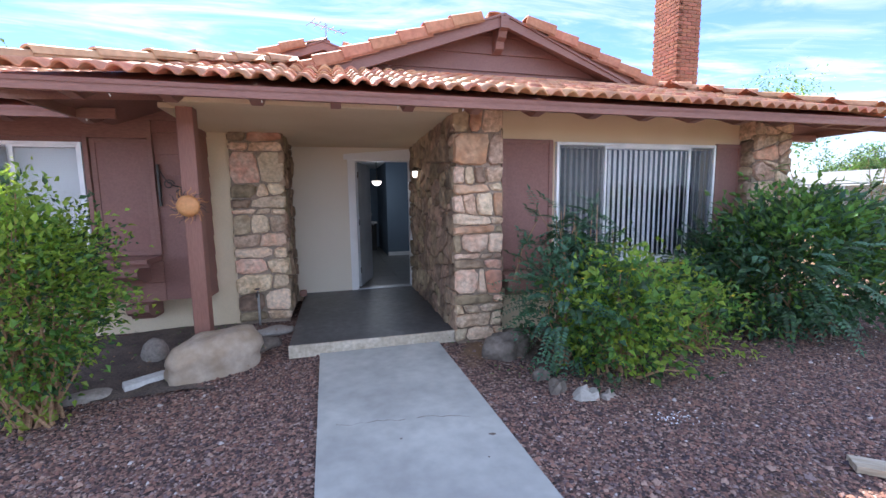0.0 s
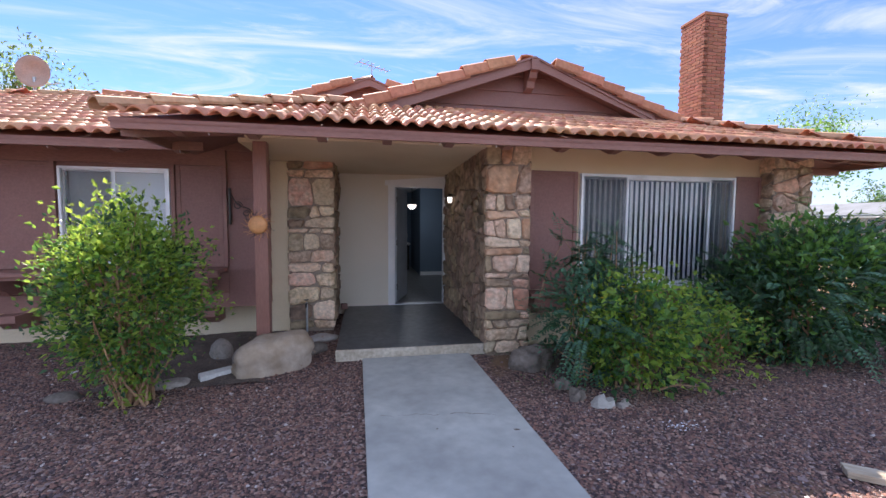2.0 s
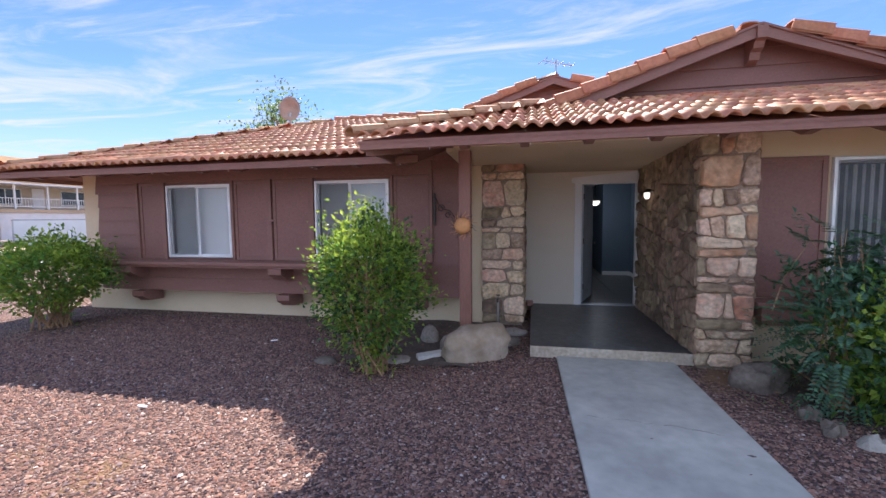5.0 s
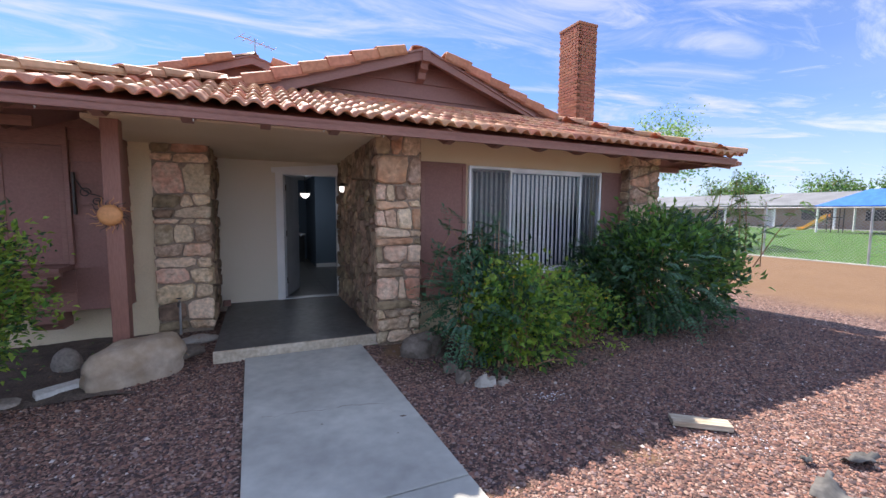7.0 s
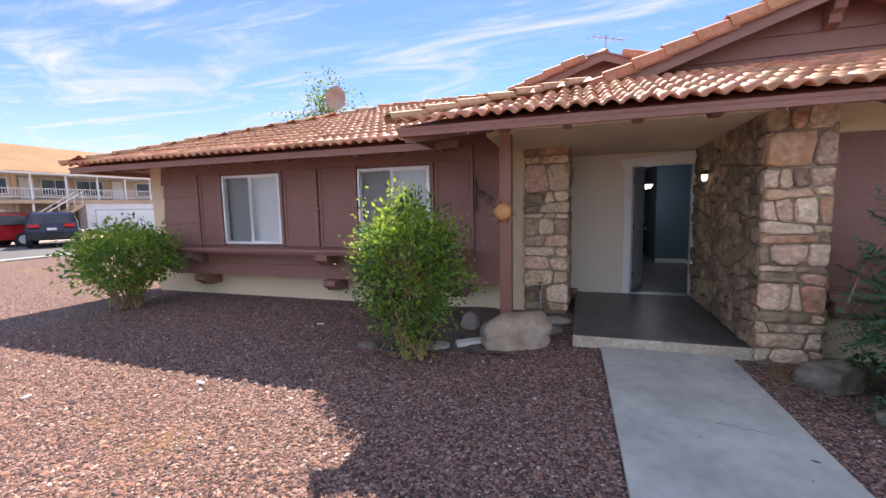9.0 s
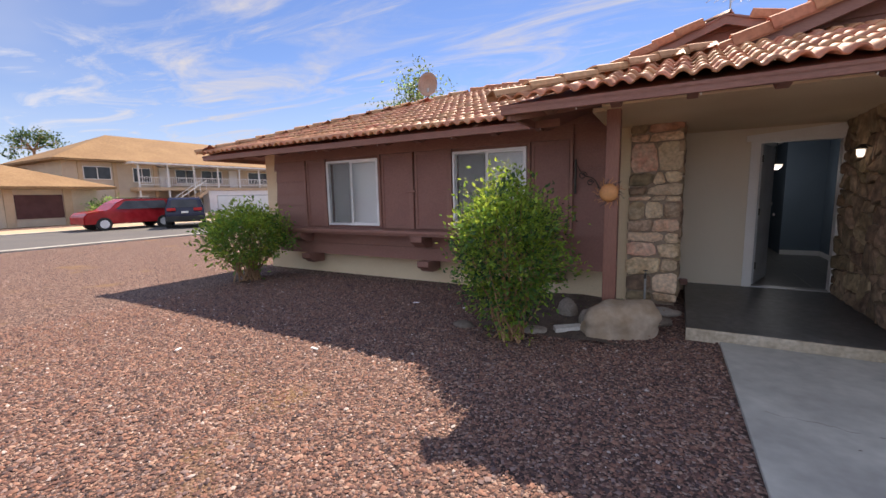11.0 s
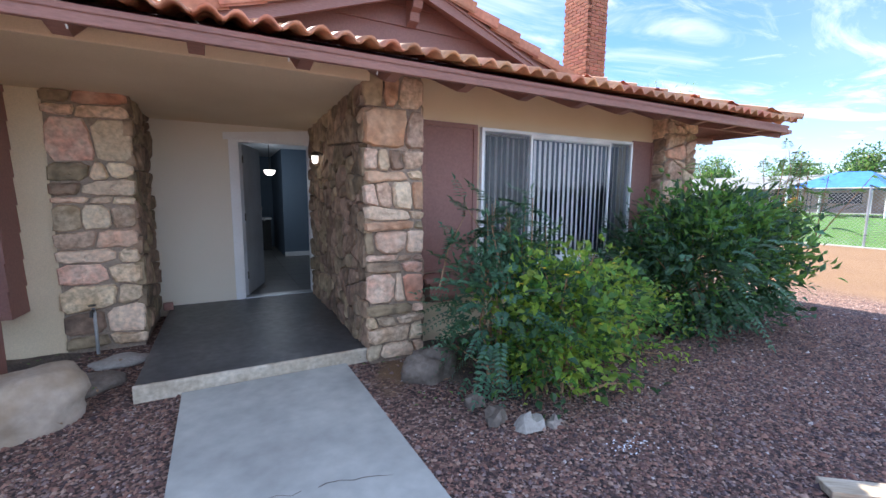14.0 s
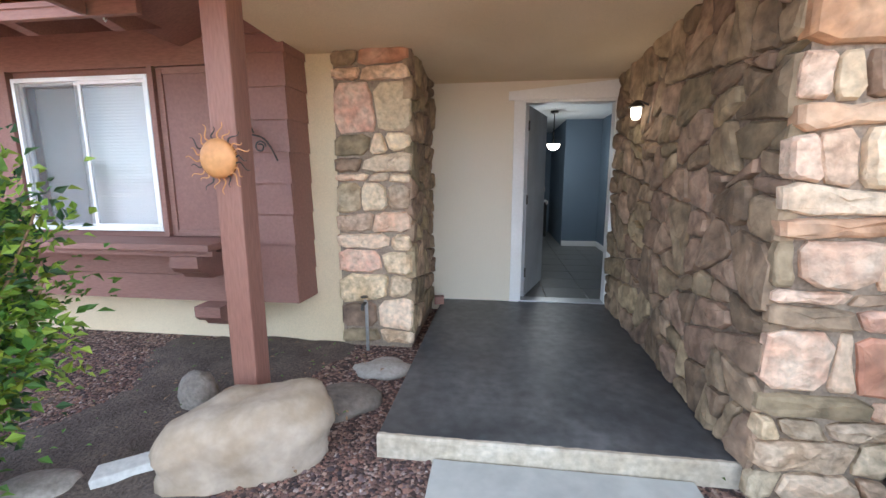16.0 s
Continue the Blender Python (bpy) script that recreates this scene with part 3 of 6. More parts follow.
LIGHT_MIX = [STONE, STONE, STONE_PALE, STONE_PALE, STONE_RED]
# recess faces: their shade is put into the stone colour
SHADED_MIX = [STONE_DARK]
pillar_r = empty("wall_stone_entry", "rough brown and tan flagstone wall beside the porch", "wall", kind="structure")
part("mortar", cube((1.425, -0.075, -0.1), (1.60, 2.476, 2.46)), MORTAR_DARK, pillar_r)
part("mortar", cube((1.60, -0.075, -0.1), (1.915, 0.20, 2.55)), MORTAR, pillar_r)
COURSES = [(0.11, "t2w5t1"), (0.19, "t5t3"), (0.12, "t2t3t3"), (0.07, "d6t2"), (0.29, "p4w2r3"), (0.08, "d5p3"), (0.09, "t5d2t2"), (0.22, "d2p4w3"), (0.07, "r7d2"), (0.12, "w7t2"), (0.23, "p2t2w3r2"), (0.11, "r7t2"), (0.13, "t2w2d2t3"), (0.36, "r6t3"), (0.30, "d2r2t3")]
KINDS = {"t": STONE, "w": STONE_PALE, "p": STONE_PINK, "r": STONE_RED, "d": STONE_DARK}


def joint_line(rnd, z, width, sway=0.034):
    """A bed joint across a column: it leans and wavers."""
    a, b, c = rnd.uniform(-sway, sway), rnd.uniform(-sway, sway), rnd.uniform(-0.02, 0.02)
    return lambda x: z + a + (b - a) * x / width + c * math.sin(x / width * math.pi)


def coursed(parent, x0, y, width, courses, seed, sway=0.034):
    """Roughly squared stones of many sizes over a face that looks along -y."""
    rnd = random.Random(seed)
    z, under = 0.0, joint_line(rnd, -0.01, width, 0.01)
    for height, row in courses:
        z += height
        over = joint_line(rnd, z, width, min(sway, height * 0.36))
        shares = [int(k) * rnd.uniform(0.8, 1.2) for k in row[1::2]]
        edges = [0.0]
        for share in shares:
            edges.append(edges[-1] + width * share / sum(shares))
        last = len(shares)
        tops = [x + (rnd.uniform(-0.055, 0.055) if 0 < k < last else rnd.uniform(-0.016, 0.016)) for k, x in enumerate(edges)]
        for k, kind in enumerate(row[::2]):
            xa, xb, ta, tb_ = edges[k], edges[k + 1], tops[k], tops[k + 1]
            quad = [(xa, under(xa)), (xb, under(xb)), (tb_, over(tb_)), (ta, over(ta))]
            ring = []
            for n_q, p in enumerate(quad):
                for q in (quad[n_q - 1], quad[(n_q + 1) % 4]):
                    f = rnd.uniform(0.06, 0.28)
                    ring.append((p[0] + (q[0] - p[0]) * f, p[1] + (q[1] - p[1]) * f))
            bm, (cx, cy) = stone_mesh(ring, rnd, 0.038 * rnd.uniform(0.55, 1.4), 0.007 * rnd.uniform(0.7, 1.7))
            ob = part("stone", bm, KINDS[kind], parent)
            ob.matrix_basis = pose(x0 + cx, y, cy, 90, 0, 0)
        under = over


coursed(pillar_r, 1.385, -0.075, 0.55, COURSES, 5, 0.045)
clad(pillar_r, (1.425, 2.476, 0.09), (0, -1, 0), (0, 0, 1), 2.56, 2.30, 96, 9, SHADED_MIX, 0.034, 0.005, 1.1)
clad(pillar_r, (1.915, -0.075, 0.0), (0, 1, 0), (0, 0, 1), 0.26, 2.5, 11, 12, [STONE, STONE_DARK], 0.03)
pillar_l = empty("wall_stone_pier", "rough tan flagstone pier at the porch", "wall", kind="structure")
part("mortar", cube((-1.00, 1.40, -0.1), (-0.41, 2.60, 2.40)), MORTAR, pillar_l)
PIER = [(0.17, "d4t3"), (0.20, "d3w4"), (0.21, "t4t3"), (0.24, "p4t3"), (0.12, "w5t2"), (0.21, "t4p5"), (0.17, "t2w3t2"), (0.15, "p3w2w3"), (0.11, "d3w5"), (0.19, "d3t2w2"), (0.32, "p4w3"), (0.14, "t3t4"), (0.16, "d2r5")]
coursed(pillar_l, -1.02, 1.40, 0.64, PIER, 27, 0.06)
clad(pillar_l, (-0.41, 1.37, 0.09), (0, 1, 0), (0, 0, 1), 1.11, 2.28, 40, 23, SHADED_MIX, 0.034, 0.004)
column_r = empty("wall_stone_corner", "tan flagstone column at the house corner", "wall", kind="structure")
part("mortar", cube((5.42, 0.02, -0.1), (6.03, 0.30, 2.60)), MORTAR, column_r)
clad(column_r, (5.41, 0.02, 0.0), (1, 0, 0), (0, 0, 1), 0.64, 2.56, 30, 31, LIGHT_MIX)
clad(column_r, (5.42, 0.25, 0.0), (0, -1, 0), (0, 0, 1), 0.24, 2.5, 11, 32, [STONE, STONE_DARK], 0.03)


# ---- roofs ----
SLOPE = 0.352
ANG = math.atan(SLOPE)
CO, SI = math.cos(ANG), math.sin(ANG)
Z_EAVE = 2.378


def tile_mesh(name, mat, width=0.153, length=0.41, high=0.052, thick=0.015):
    """An S-shaped clay tile: its lower end at y = 0, its length along +y, a hair of taper."""
    n = 9
    verts, faces = [], []
    prof = []
    for i in range(n):
        a = i / (n - 1)
        x = (a - 0.5) * width * 1.04
        z = high * max(0.0, math.cos((a - 0.5) * math.pi * 1.28)) ** 0.8 if abs(a - 0.5) < 0.39 else 0.0
        prof.append((x, z))
    for y, lift in ((0.0, 0.024), (length, 0.0)):
        for x, z in prof:
            verts.append((x, y, z + lift + thick))
        for x, z in prof:
            verts.append((x * 0.97, y, z * 0.80 + lift))
    for i in range(n - 1):
        faces += [(i, i + 1, 2 * n + i + 1, 2 * n + i), (i, n + i, n + i + 1, i + 1)]
        faces += [(n + i, 3 * n + i, 3 * n + i + 1, n + i + 1)]
    me = bpy.data.meshes.new(name)
    me.from_pydata(verts, [], faces)
    me.materials.append(mat)
    me.shade_smooth()
    return me


def cap_mesh(name, mat, width=0.24, length=0.42, high=0.085, thick=0.018, flat=0.35):
    """A cover tile for hips, ridges and rakes, with its lower end at y = 0."""
    n = 9
    verts, faces = [], []
    for y, lift, grow in ((0.0, 0.022, 1.08), (length, 0.0, 0.92)):
        for layer in (0, 1):
            for i in range(n):
                a = math.pi * i / (n - 1)
                x = -math.cos(a) * width / 2 * grow * (1 - 0.1 * layer)
                z = (math.sin(a) ** flat) * high * grow - layer * thick + lift
                verts.append((x, y, z))
    for i in range(n - 1):
        faces += [(i, i + 1, 2 * n + i + 1, 2 * n + i), (i, n + i, n + i + 1, i + 1), (n + i, 3 * n + i, 3 * n + i + 1, n + i + 1), (2 * n + i, 2 * n + i + 1, 3 * n + i + 1, 3 * n + i)]
    me = bpy.data.meshes.new(name)
    me.from_pydata(verts, [], faces)
    me.materials.append(mat)
    return me


TILE_ME = tile_mesh("roof_tile", TILE)
TILE_FAR_ME = tile_mesh("roof_tile_far", TILE_FAR)
HIP_ME = cap_mesh("hip_tile", HIP_TILE, 0.22, 0.42, 0.07)
RAKE_ME = cap_mesh("rake_tile", RAKE_TILE, 0.27, 0.44, 0.15, 0.02, 0.22)
RIDGE_ME = cap_mesh("ridge_tile", RAKE_TILE, 0.24, 0.42, 0.09)


def tile_field(roof, origin, u, v, keep, cols, rows, near, seed, step=0.153, gauge=0.34):
    """Courses of tiles from an eave upward; those for which near() holds are pieces, the rest one mesh."""
    rnd = random.Random(seed)
    u, v = Vector(u), Vector(v)
    w = u.cross(v)
    base = Matrix((u, v, w)).transposed().to_4x4()
    base.translation = Vector(origin)
    src_v = np.array([p.co[:] for p in TILE_FAR_ME.vertices])
    src_f = [tuple(p.vertices) for p in TILE_FAR_ME.polygons]
    vs, fs = [], []
    for r in range(rows):
        for c in range(cols):
            a, b = (c + 0.5) * step, r * gauge
            if not keep(a, b):
                continue
            m = base @ Matrix.Translation((a + rnd.uniform(-0.004, 0.004), b + rnd.uniform(-0.012, 0.012), rnd.uniform(0, 0.006) + (0.018 if r == 0 else 0.0))) @ Matrix.Rotation(rnd.gauss(0, 0.012), 4, "Z")
            if near(a, b):
                piece("roof_tile", TILE_ME, roof, m)
            else:
                k = len(vs) * len(src_v)
                mm = np.array(m)
                vs.append(src_v @ mm[:3, :3].T + mm[:3, 3])
                fs += [tuple(k + i for i in f) for f in src_f]
    if vs:
        ob = stuff_mesh("roof_tiles", np.concatenate(vs).tolist(), fs, TILE_FAR, roof, "field of clay roof tiles")
        ob.data.shade_smooth()


def caps(roof, name, me, a, b, gauge=0.36, lift=0.05, seed=1, sag=0.0):
    """Cover tiles along a line from a up to b."""
    rnd = random.Random(seed)
    a, b = Vector(a), Vector(b)
    d = (b - a).normalized()
    side = d.cross(Vector((0, 0, 1))).normalized()
    up = side.cross(d)
    base = Matrix((side, d, up)).transposed().to_4x4()
    k = int((b - a).length / gauge)
    for i in range(k):
        m = base.copy()
        m.translation = a + d * (i * gauge) + up * (lift + rnd.uniform(-0.006, 0.006))
        piece(name, me, roof, m @ Matrix.Rotation(rnd.gauss(0, 0.02), 4, "Z"))


# main roof: hipped at the front under a small gable
XL, XR, YF, YB = -2.05, 6.81, -0.705, 9.5
XM = 2.53
ZR = Z_EAVE + SLOPE * (XM - XL)
YG = 1.28
hg = YG - YF
roof_main = empty("roof_main", "terracotta clay tile roof with a brown gable", "roof", kind="structure")
zg = Z_EAVE + SLOPE * hg
DROP = Vector((0, 0, -0.03))
bm = prism([(XL, YF, Z_EAVE), (XR, YF, Z_EAVE), (XR - hg, YG, zg), (XL + hg, YG, zg)], DROP)
prism([(XL, YF, Z_EAVE), (XL + hg, YG, zg), (XM, YG, ZR), (XM, YB, ZR), (XL, YB, Z_EAVE)], DROP, bm)
prism([(XR, YF, Z_EAVE), (XR, YB, Z_EAVE), (XM, YB, ZR), (XM, YG, ZR), (XR - hg, YG, zg)], DROP, bm)
part("deck", bm, BROWN_WOOD, roof_main, "brown-painted roof boards")
# fascias
part("fascia", cube((XL + 0.01, YF + 0.01, Z_EAVE - 0.088), (XR - 0.01, YF + 0.05, Z_EAVE + 0.006), 0.006), BROWN_WOOD, roof_main)
part("fascia", cube((XL + 0.01, YF + 0.05, Z_EAVE - 0.088), (XL + 0.05, 0.35, Z_EAVE + 0.006), 0.006), BROWN_WOOD, roof_main)
part("fascia", cube((XR - 0.05, YF + 0.05, Z_EAVE - 0.088), (XR - 0.01, YB, Z_EAVE + 0.006), 0.006), BROWN_WOOD, roof_main)
# rafters under the overhang
for i in range(15):
    x = -1.62 + i * 0.61
    y_in = 0.22 if x > 1.4 or x < -1.2 else -0.09
    z0, z1 = Z_EAVE - 0.032, Z_EAVE - 0.032 + SLOPE * (y_in - YF)
    part("rafter", prism([(x, YF + 0.05, z0), (x, y_in, z1), (x, y_in, z1 - 0.085), (x, YF + 0.22, z0 - 0.065), (x, YF + 0.05, z0 - 0.045)], (0.085, 0, 0)), BROWN_WOOD, roof_main)
# corner hip rafters
for x, s in ((XL + 0.06, 1), (XR - 0.06, -1)):
    part("rafter", prism([(x, YF + 0.06, Z_EAVE - 0.07), (x + s * 1.1, YF + 1.16, Z_EAVE - 0.07 + SLOPE * 1.1), (x + s * 1.1, YF + 1.16, Z_EAVE - 0.24 + SLOPE * 1.1), (x, YF + 0.06, Z_EAVE - 0.14)], (0.07, 0.05, 0)), BROWN_WOOD, roof_main)
for i in range(5):
    y = 0.2 + i * 0.8
    part("rafter", cube((6.0, y, Z_EAVE - 0.14), (XR - 0.06, y + 0.085, Z_EAVE - 0.06)), BROWN_WOOD, roof_main)


def gable(roof, xm, yg, zr, half, deep, seed, boards=True):
    """A boarded gable with barge boards, rake tiles and a corbel under the apex."""
    zb = zr - SLOPE * half
    y_w = yg + deep
    if boards:
        part("gable_wall", prism([(xm - half, y_w + 0.03, zb), (xm + half, y_w + 0.03, zb), (xm, y_w + 0.03, zr - 0.03)], (0, 0.08, 0)), BROWN, roof)
        k = 0
        z = zb
        while z < zr - 0.1:
            z2 = min(z + 0.235, zr - 0.05)
            h0, h1 = (zr - z) / SLOPE, (zr - z2) / SLOPE
            b = bmesh.new()
            q = [b.verts.new(p) for p in ((xm - h0, y_w, z), (xm + h0, y_w, z), (xm + h1, y_w + 0.024, z2), (xm - h1, y_w + 0.024, z2), (xm - h0, y_w + 0.028, z), (xm + h0, y_w + 0.028, z))]
            b.faces.new((q[0], q[1], q[2], q[3])); b.faces.new((q[4], q[5], q[1], q[0]))
            part("board", b, BROWN, roof)
            z = z2
    for s in (-1, 1):
        a, b = Vector((xm, yg + 0.02, zr - 0.015)), Vector((xm + s * (half + 0.12), yg + 0.02, zr - 0.015 - SLOPE * (half + 0.12)))
        part("barge_board", prism([a, b, b - Vector((0, 0, 0.15)), a - Vector((0, 0, 0.15))], (0, 0.045, 0)), BROWN_WOOD, roof)
        caps(roof, "rake_tile", RAKE_ME, (xm + s * (half + 0.22), yg + 0.09, zr - SLOPE * (half + 0.22)), (xm + s * 0.04, yg + 0.09, zr - SLOPE * 0.04), 0.37, -0.02, seed + s)


gable(roof_main, XM, YG, ZR, XM - XL - hg, 0.30, 40)
# shaped corbel under the apex
zc = ZR - 0.05
part("corbel", prism([(XM - 0.06, YG + 0.30, zc), (XM - 0.06, YG - 0.02, zc), (XM - 0.06, YG - 0.02, zc - 0.15), (XM - 0.06, YG + 0.05, zc - 0.17), (XM - 0.06, YG + 0.08, zc - 0.24), (XM - 0.06, YG + 0.15, zc - 0.27), (XM - 0.06, YG + 0.18, zc - 0.36), (XM - 0.06, YG + 0.30, zc - 0.40)], (0.12, 0, 0)), BROWN_WOOD, roof_main, "carved brown wooden corbel")

tile_field(roof_main, (XL, YF - 0.05, Z_EAVE - 0.012), (1, 0, 0), (0, CO, SI), lambda a, b: b * CO - 0.05 < a < XR - XL - b * CO + 0.05 and b * CO < hg + 0.25 or (b < 0.1), int((XR - XL) / 0.153) + 1, 8, lambda a, b: b < 1.5, 50)
tile_field(roof_main, (XL - 0.05, YB, Z_EAVE), (0, -1, 0), (CO, 0, SI), lambda a, b: a < YB - YF - b * CO and YB - a > 0.2 and b * CO < XM - XL, 69, 15, lambda a, b: False, 51)
tile_field(roof_main, (XR + 0.05, YF, Z_EAVE), (0, 1, 0), (-CO, 0, SI), lambda a, b: a > b * CO and b * CO < XR - XM, 69, 15, lambda a, b: False, 52)
caps(roof_main, "hip_tile", HIP_ME, (XL - 0.05, YF - 0.05, Z_EAVE), (XL + hg - 0.1, YG - 0.1, zg), 0.40, 0.055, 60)
caps(roof_main, "hip_tile", HIP_ME, (XR + 0.05, YF - 0.05, Z_EAVE), (XR - hg + 0.1, YG - 0.1, zg), 0.40, 0.055, 61)
caps(roof_main, "ridge_tile", RIDGE_ME, (XM, YG + 0.3, ZR), (XM, YB, ZR), 0.40, 0.01, 62)

# left wing roof: a hip at its far end, a valley against the main roof
WL, WF, WR, WYR = -9.0, 0.35, -2.05, 4.6
wh = WYR - WF
ZW = Z_EAVE + SLOPE * wh
roof_left = empty("roof_left", "terracotta clay tile hip roof over the left wing", "roof", kind="structure")
bm = prism([(WL, WF, Z_EAVE), (WR, WF, Z_EAVE), (WR + wh, WYR, ZW), (WL + wh, WYR, ZW)], DROP)
prism([(WL, WF, Z_EAVE), (WL + wh, WYR, ZW), (WL, WYR + wh, Z_EAVE)], DROP, bm)
prism([(WL, WYR + wh, Z_EAVE), (WL + wh, WYR, ZW), (WR + wh, WYR, ZW), (WR, WYR + wh, Z_EAVE)], DROP, bm)
part("deck", bm, BROWN_WOOD, roof_left, "brown-painted roof boards")
part("fascia", cube((WL + 0.01, WF + 0.01, Z_EAVE - 0.088), (XL + 0.35, WF + 0.05, Z_EAVE + 0.006), 0.006), BROWN_WOOD, roof_left)
part("fascia", cube((WL + 0.01, WF + 0.05, Z_EAVE - 0.088), (WL + 0.05, WYR + wh, Z_EAVE + 0.006), 0.006), BROWN_WOOD, roof_left)
for i in range(12):
    x = -8.75 + i * 0.61
    z0, z1 = Z_EAVE - 0.032, Z_EAVE - 0.032 + SLOPE * 0.85
    part("rafter", prism([(x, WF + 0.05, z0), (x, WF + 0.85, z1), (x, WF + 0.85, z1 - 0.13), (x, WF + 0.2, z0 - 0.075), (x, WF + 0.05, z0 - 0.045)], (0.085, 0, 0)), BROWN_WOOD, roof_left)
tile_field(roof_left, (WL, WF - 0.06, Z_EAVE - 0.006), (1, 0, 0), (0, CO, SI), lambda a, b: b * CO - 0.05 < a < WR - WL + b * CO + 0.12 and b * CO < wh - 0.05 and not (a > WR - WL + 1.2 and b < 0.1), 80, 15, lambda a, b: b < 2.7 and a > 2.6 and a < 6.9, 53)
tile_field(roof_left, (WL - 0.05, WYR + wh, Z_EAVE), (0, -1, 0), (CO, 0, SI), lambda a, b: b * CO < a < 2 * wh - b * CO, 57, 14, lambda a, b: False, 54)
caps(roof_left, "hip_tile", HIP_ME, (WL - 0.05, WF - 0.05, Z_EAVE), (WL + wh, WYR, ZW), 0.40, 0.055, 63)
caps(roof_left, "ridge_tile", RIDGE_ME, (WL + wh - 0.1, WYR, ZW), (0.6, WYR, ZW), 0.40, 0.04, 64)

# raised gable farther back
roof_back = empty("roof_back", "small raised clay tile gable behind the main roof", "roof", kind="structure")
BX, BY, BZ, BH = 0.15, 4.0, 4.42, 3.2
bm = prism([(BX, BY, BZ), (BX, 9.4, BZ), (BX - BH, 9.4, BZ - SLOPE * BH), (BX - BH, BY, BZ - SLOPE * BH)], DROP)
prism([(BX, BY, BZ), (BX + BH, BY, BZ - SLOPE * BH), (BX + BH, 9.4, BZ - SLOPE * BH), (BX, 9.4, BZ)], DROP, bm)
part("deck", bm, BROWN_WOOD, roof_back)
gable(roof_back, BX, BY, BZ, 2.6, 0.25, 45)
tile_field(roof_back, (BX - BH, 9.4, BZ - SLOPE * BH), (0, -1, 0), (CO, 0, SI), lambda a, b: a < 5.3 and b * CO < BH, 36, 10, lambda a, b: False, 55)
caps(roof_back, "ridge_tile", RIDGE_ME, (BX, BY + 0.3, BZ), (BX, 9.3, BZ), 0.40, 0.0, 65)


# ---- left wing: boarded bay with two windows ----
BAY_Y, BAY_B, BAY_T = 1.12, 0.41, 2.58
W1, W2 = (-6.30, -5.07), (-3.57, -2.36)
WZ = (0.97, 2.17)
bay = empty("wall_bay", "reddish-brown painted board bay with shutters", "wall", kind="structure")


def bay_panel(x0, x1, z0, z1):
    part("panel", cube((x0, BAY_Y + 0.03, z0), (x1, 1.42, z1)), BROWN, bay)


for a, b, c, d in ((-7.72, W1[0], BAY_B, BAY_T), (W1[1], W2[0], BAY_B, BAY_T), (W2[1], -1.268, BAY_B, BAY_T), (*W1, BAY_B, WZ[0]), (*W1, WZ[1], BAY_T), (*W2, BAY_B, WZ[0]), (*W2, WZ[1], BAY_T)):
    bay_panel(a, b, c, d)


def lap_board(x0, x1, z, h, y, parent, name="board"):
    """A lapped siding board, its lower edge proud."""
    b = prism([(x0, y - 0.026, z), (x0, y - 0.004, z + h), (x0, y + 0.03, z + h), (x0, y + 0.03, z)], (x1 - x0, 0, 0))
    return part(name, b, BROWN, parent)


# siding at both ends of the bay, with ragged board ends
rnd = random.Random(3)
z = BAY_B
while z < 2.40:
    h = min(0.235, 2.44 - z)
    lap_board(-7.74 - rnd.uniform(0, 0.05), -6.86, z, h, BAY_Y + 0.03, bay)
    lap_board(-1.70, -1.255, z, h, BAY_Y + 0.03, bay)
    b = prism([(-1.27, BAY_Y, z), (-1.250, BAY_Y, z), (-1.261, BAY_Y, z + h), (-1.27, BAY_Y, z + h)], (0.02, 0.30, 0))
    part("board", b, BROWN, bay)
    z += 0.235
# upper rail, lower skirt and corner boards
part("rail", cube((-7.72, BAY_Y - 0.012, 2.22), (-1.70, BAY_Y + 0.03, 2.42), 0.004), BROWN_WOOD, bay)
part("rail", cube((-7.72, BAY_Y - 0.004, 2.42), (-1.31, BAY_Y + 0.03, 2.56), 0.004), BROWN_WOOD, bay)
part("skirt", cube((-7.72, BAY_Y - 0.008, 0.62), (-1.70, BAY_Y + 0.03, 0.86), 0.004), BROWN_WOOD, bay)
part("skirt", cube((-7.72, BAY_Y + 0.002, BAY_B - 0.01), (-1.70, BAY_Y + 0.03, 0.615), 0.004), BROWN_WOOD, bay)
for x in (-6.90, -6.36, -5.05, -4.36, -3.63, -2.34, -1.74):
    part("batten", cube((x, BAY_Y - 0.03, 0.93), (x + 0.045, BAY_Y + 0.03, 2.22), 0.004), BROWN_WOOD, bay)
# ledge under the windows on brackets
part("ledge", cube((-7.30, 0.76, 0.875), (-1.72, BAY_Y + 0.03, 0.925), 0.006), BROWN_WOOD, bay, "worn brown planter ledge")
part("rail", cube((-7.30, 0.80, 0.835), (-1.72, 0.85, 0.874), 0.0), BROWN_WOOD, bay)
for x in (-6.95, -4.20, -2.05):
    for zt, y0 in ((0.833, 0.80), (BAY_B - 0.012, BAY_Y - 0.13)):
        part("bracket", prism([(x, BAY_Y + 0.25, zt), (x, y0 - 0.02, zt), (x, y0 - 0.02, zt - 0.085), (x, y0 + 0.02, zt - 0.12), (x, y0 + 0.08, zt - 0.14), (x, y0 + 0.12, zt - 0.185), (x, BAY_Y + 0.25, zt - 0.19)], (0.22, 0, 0)), BROWN_WOOD, bay)


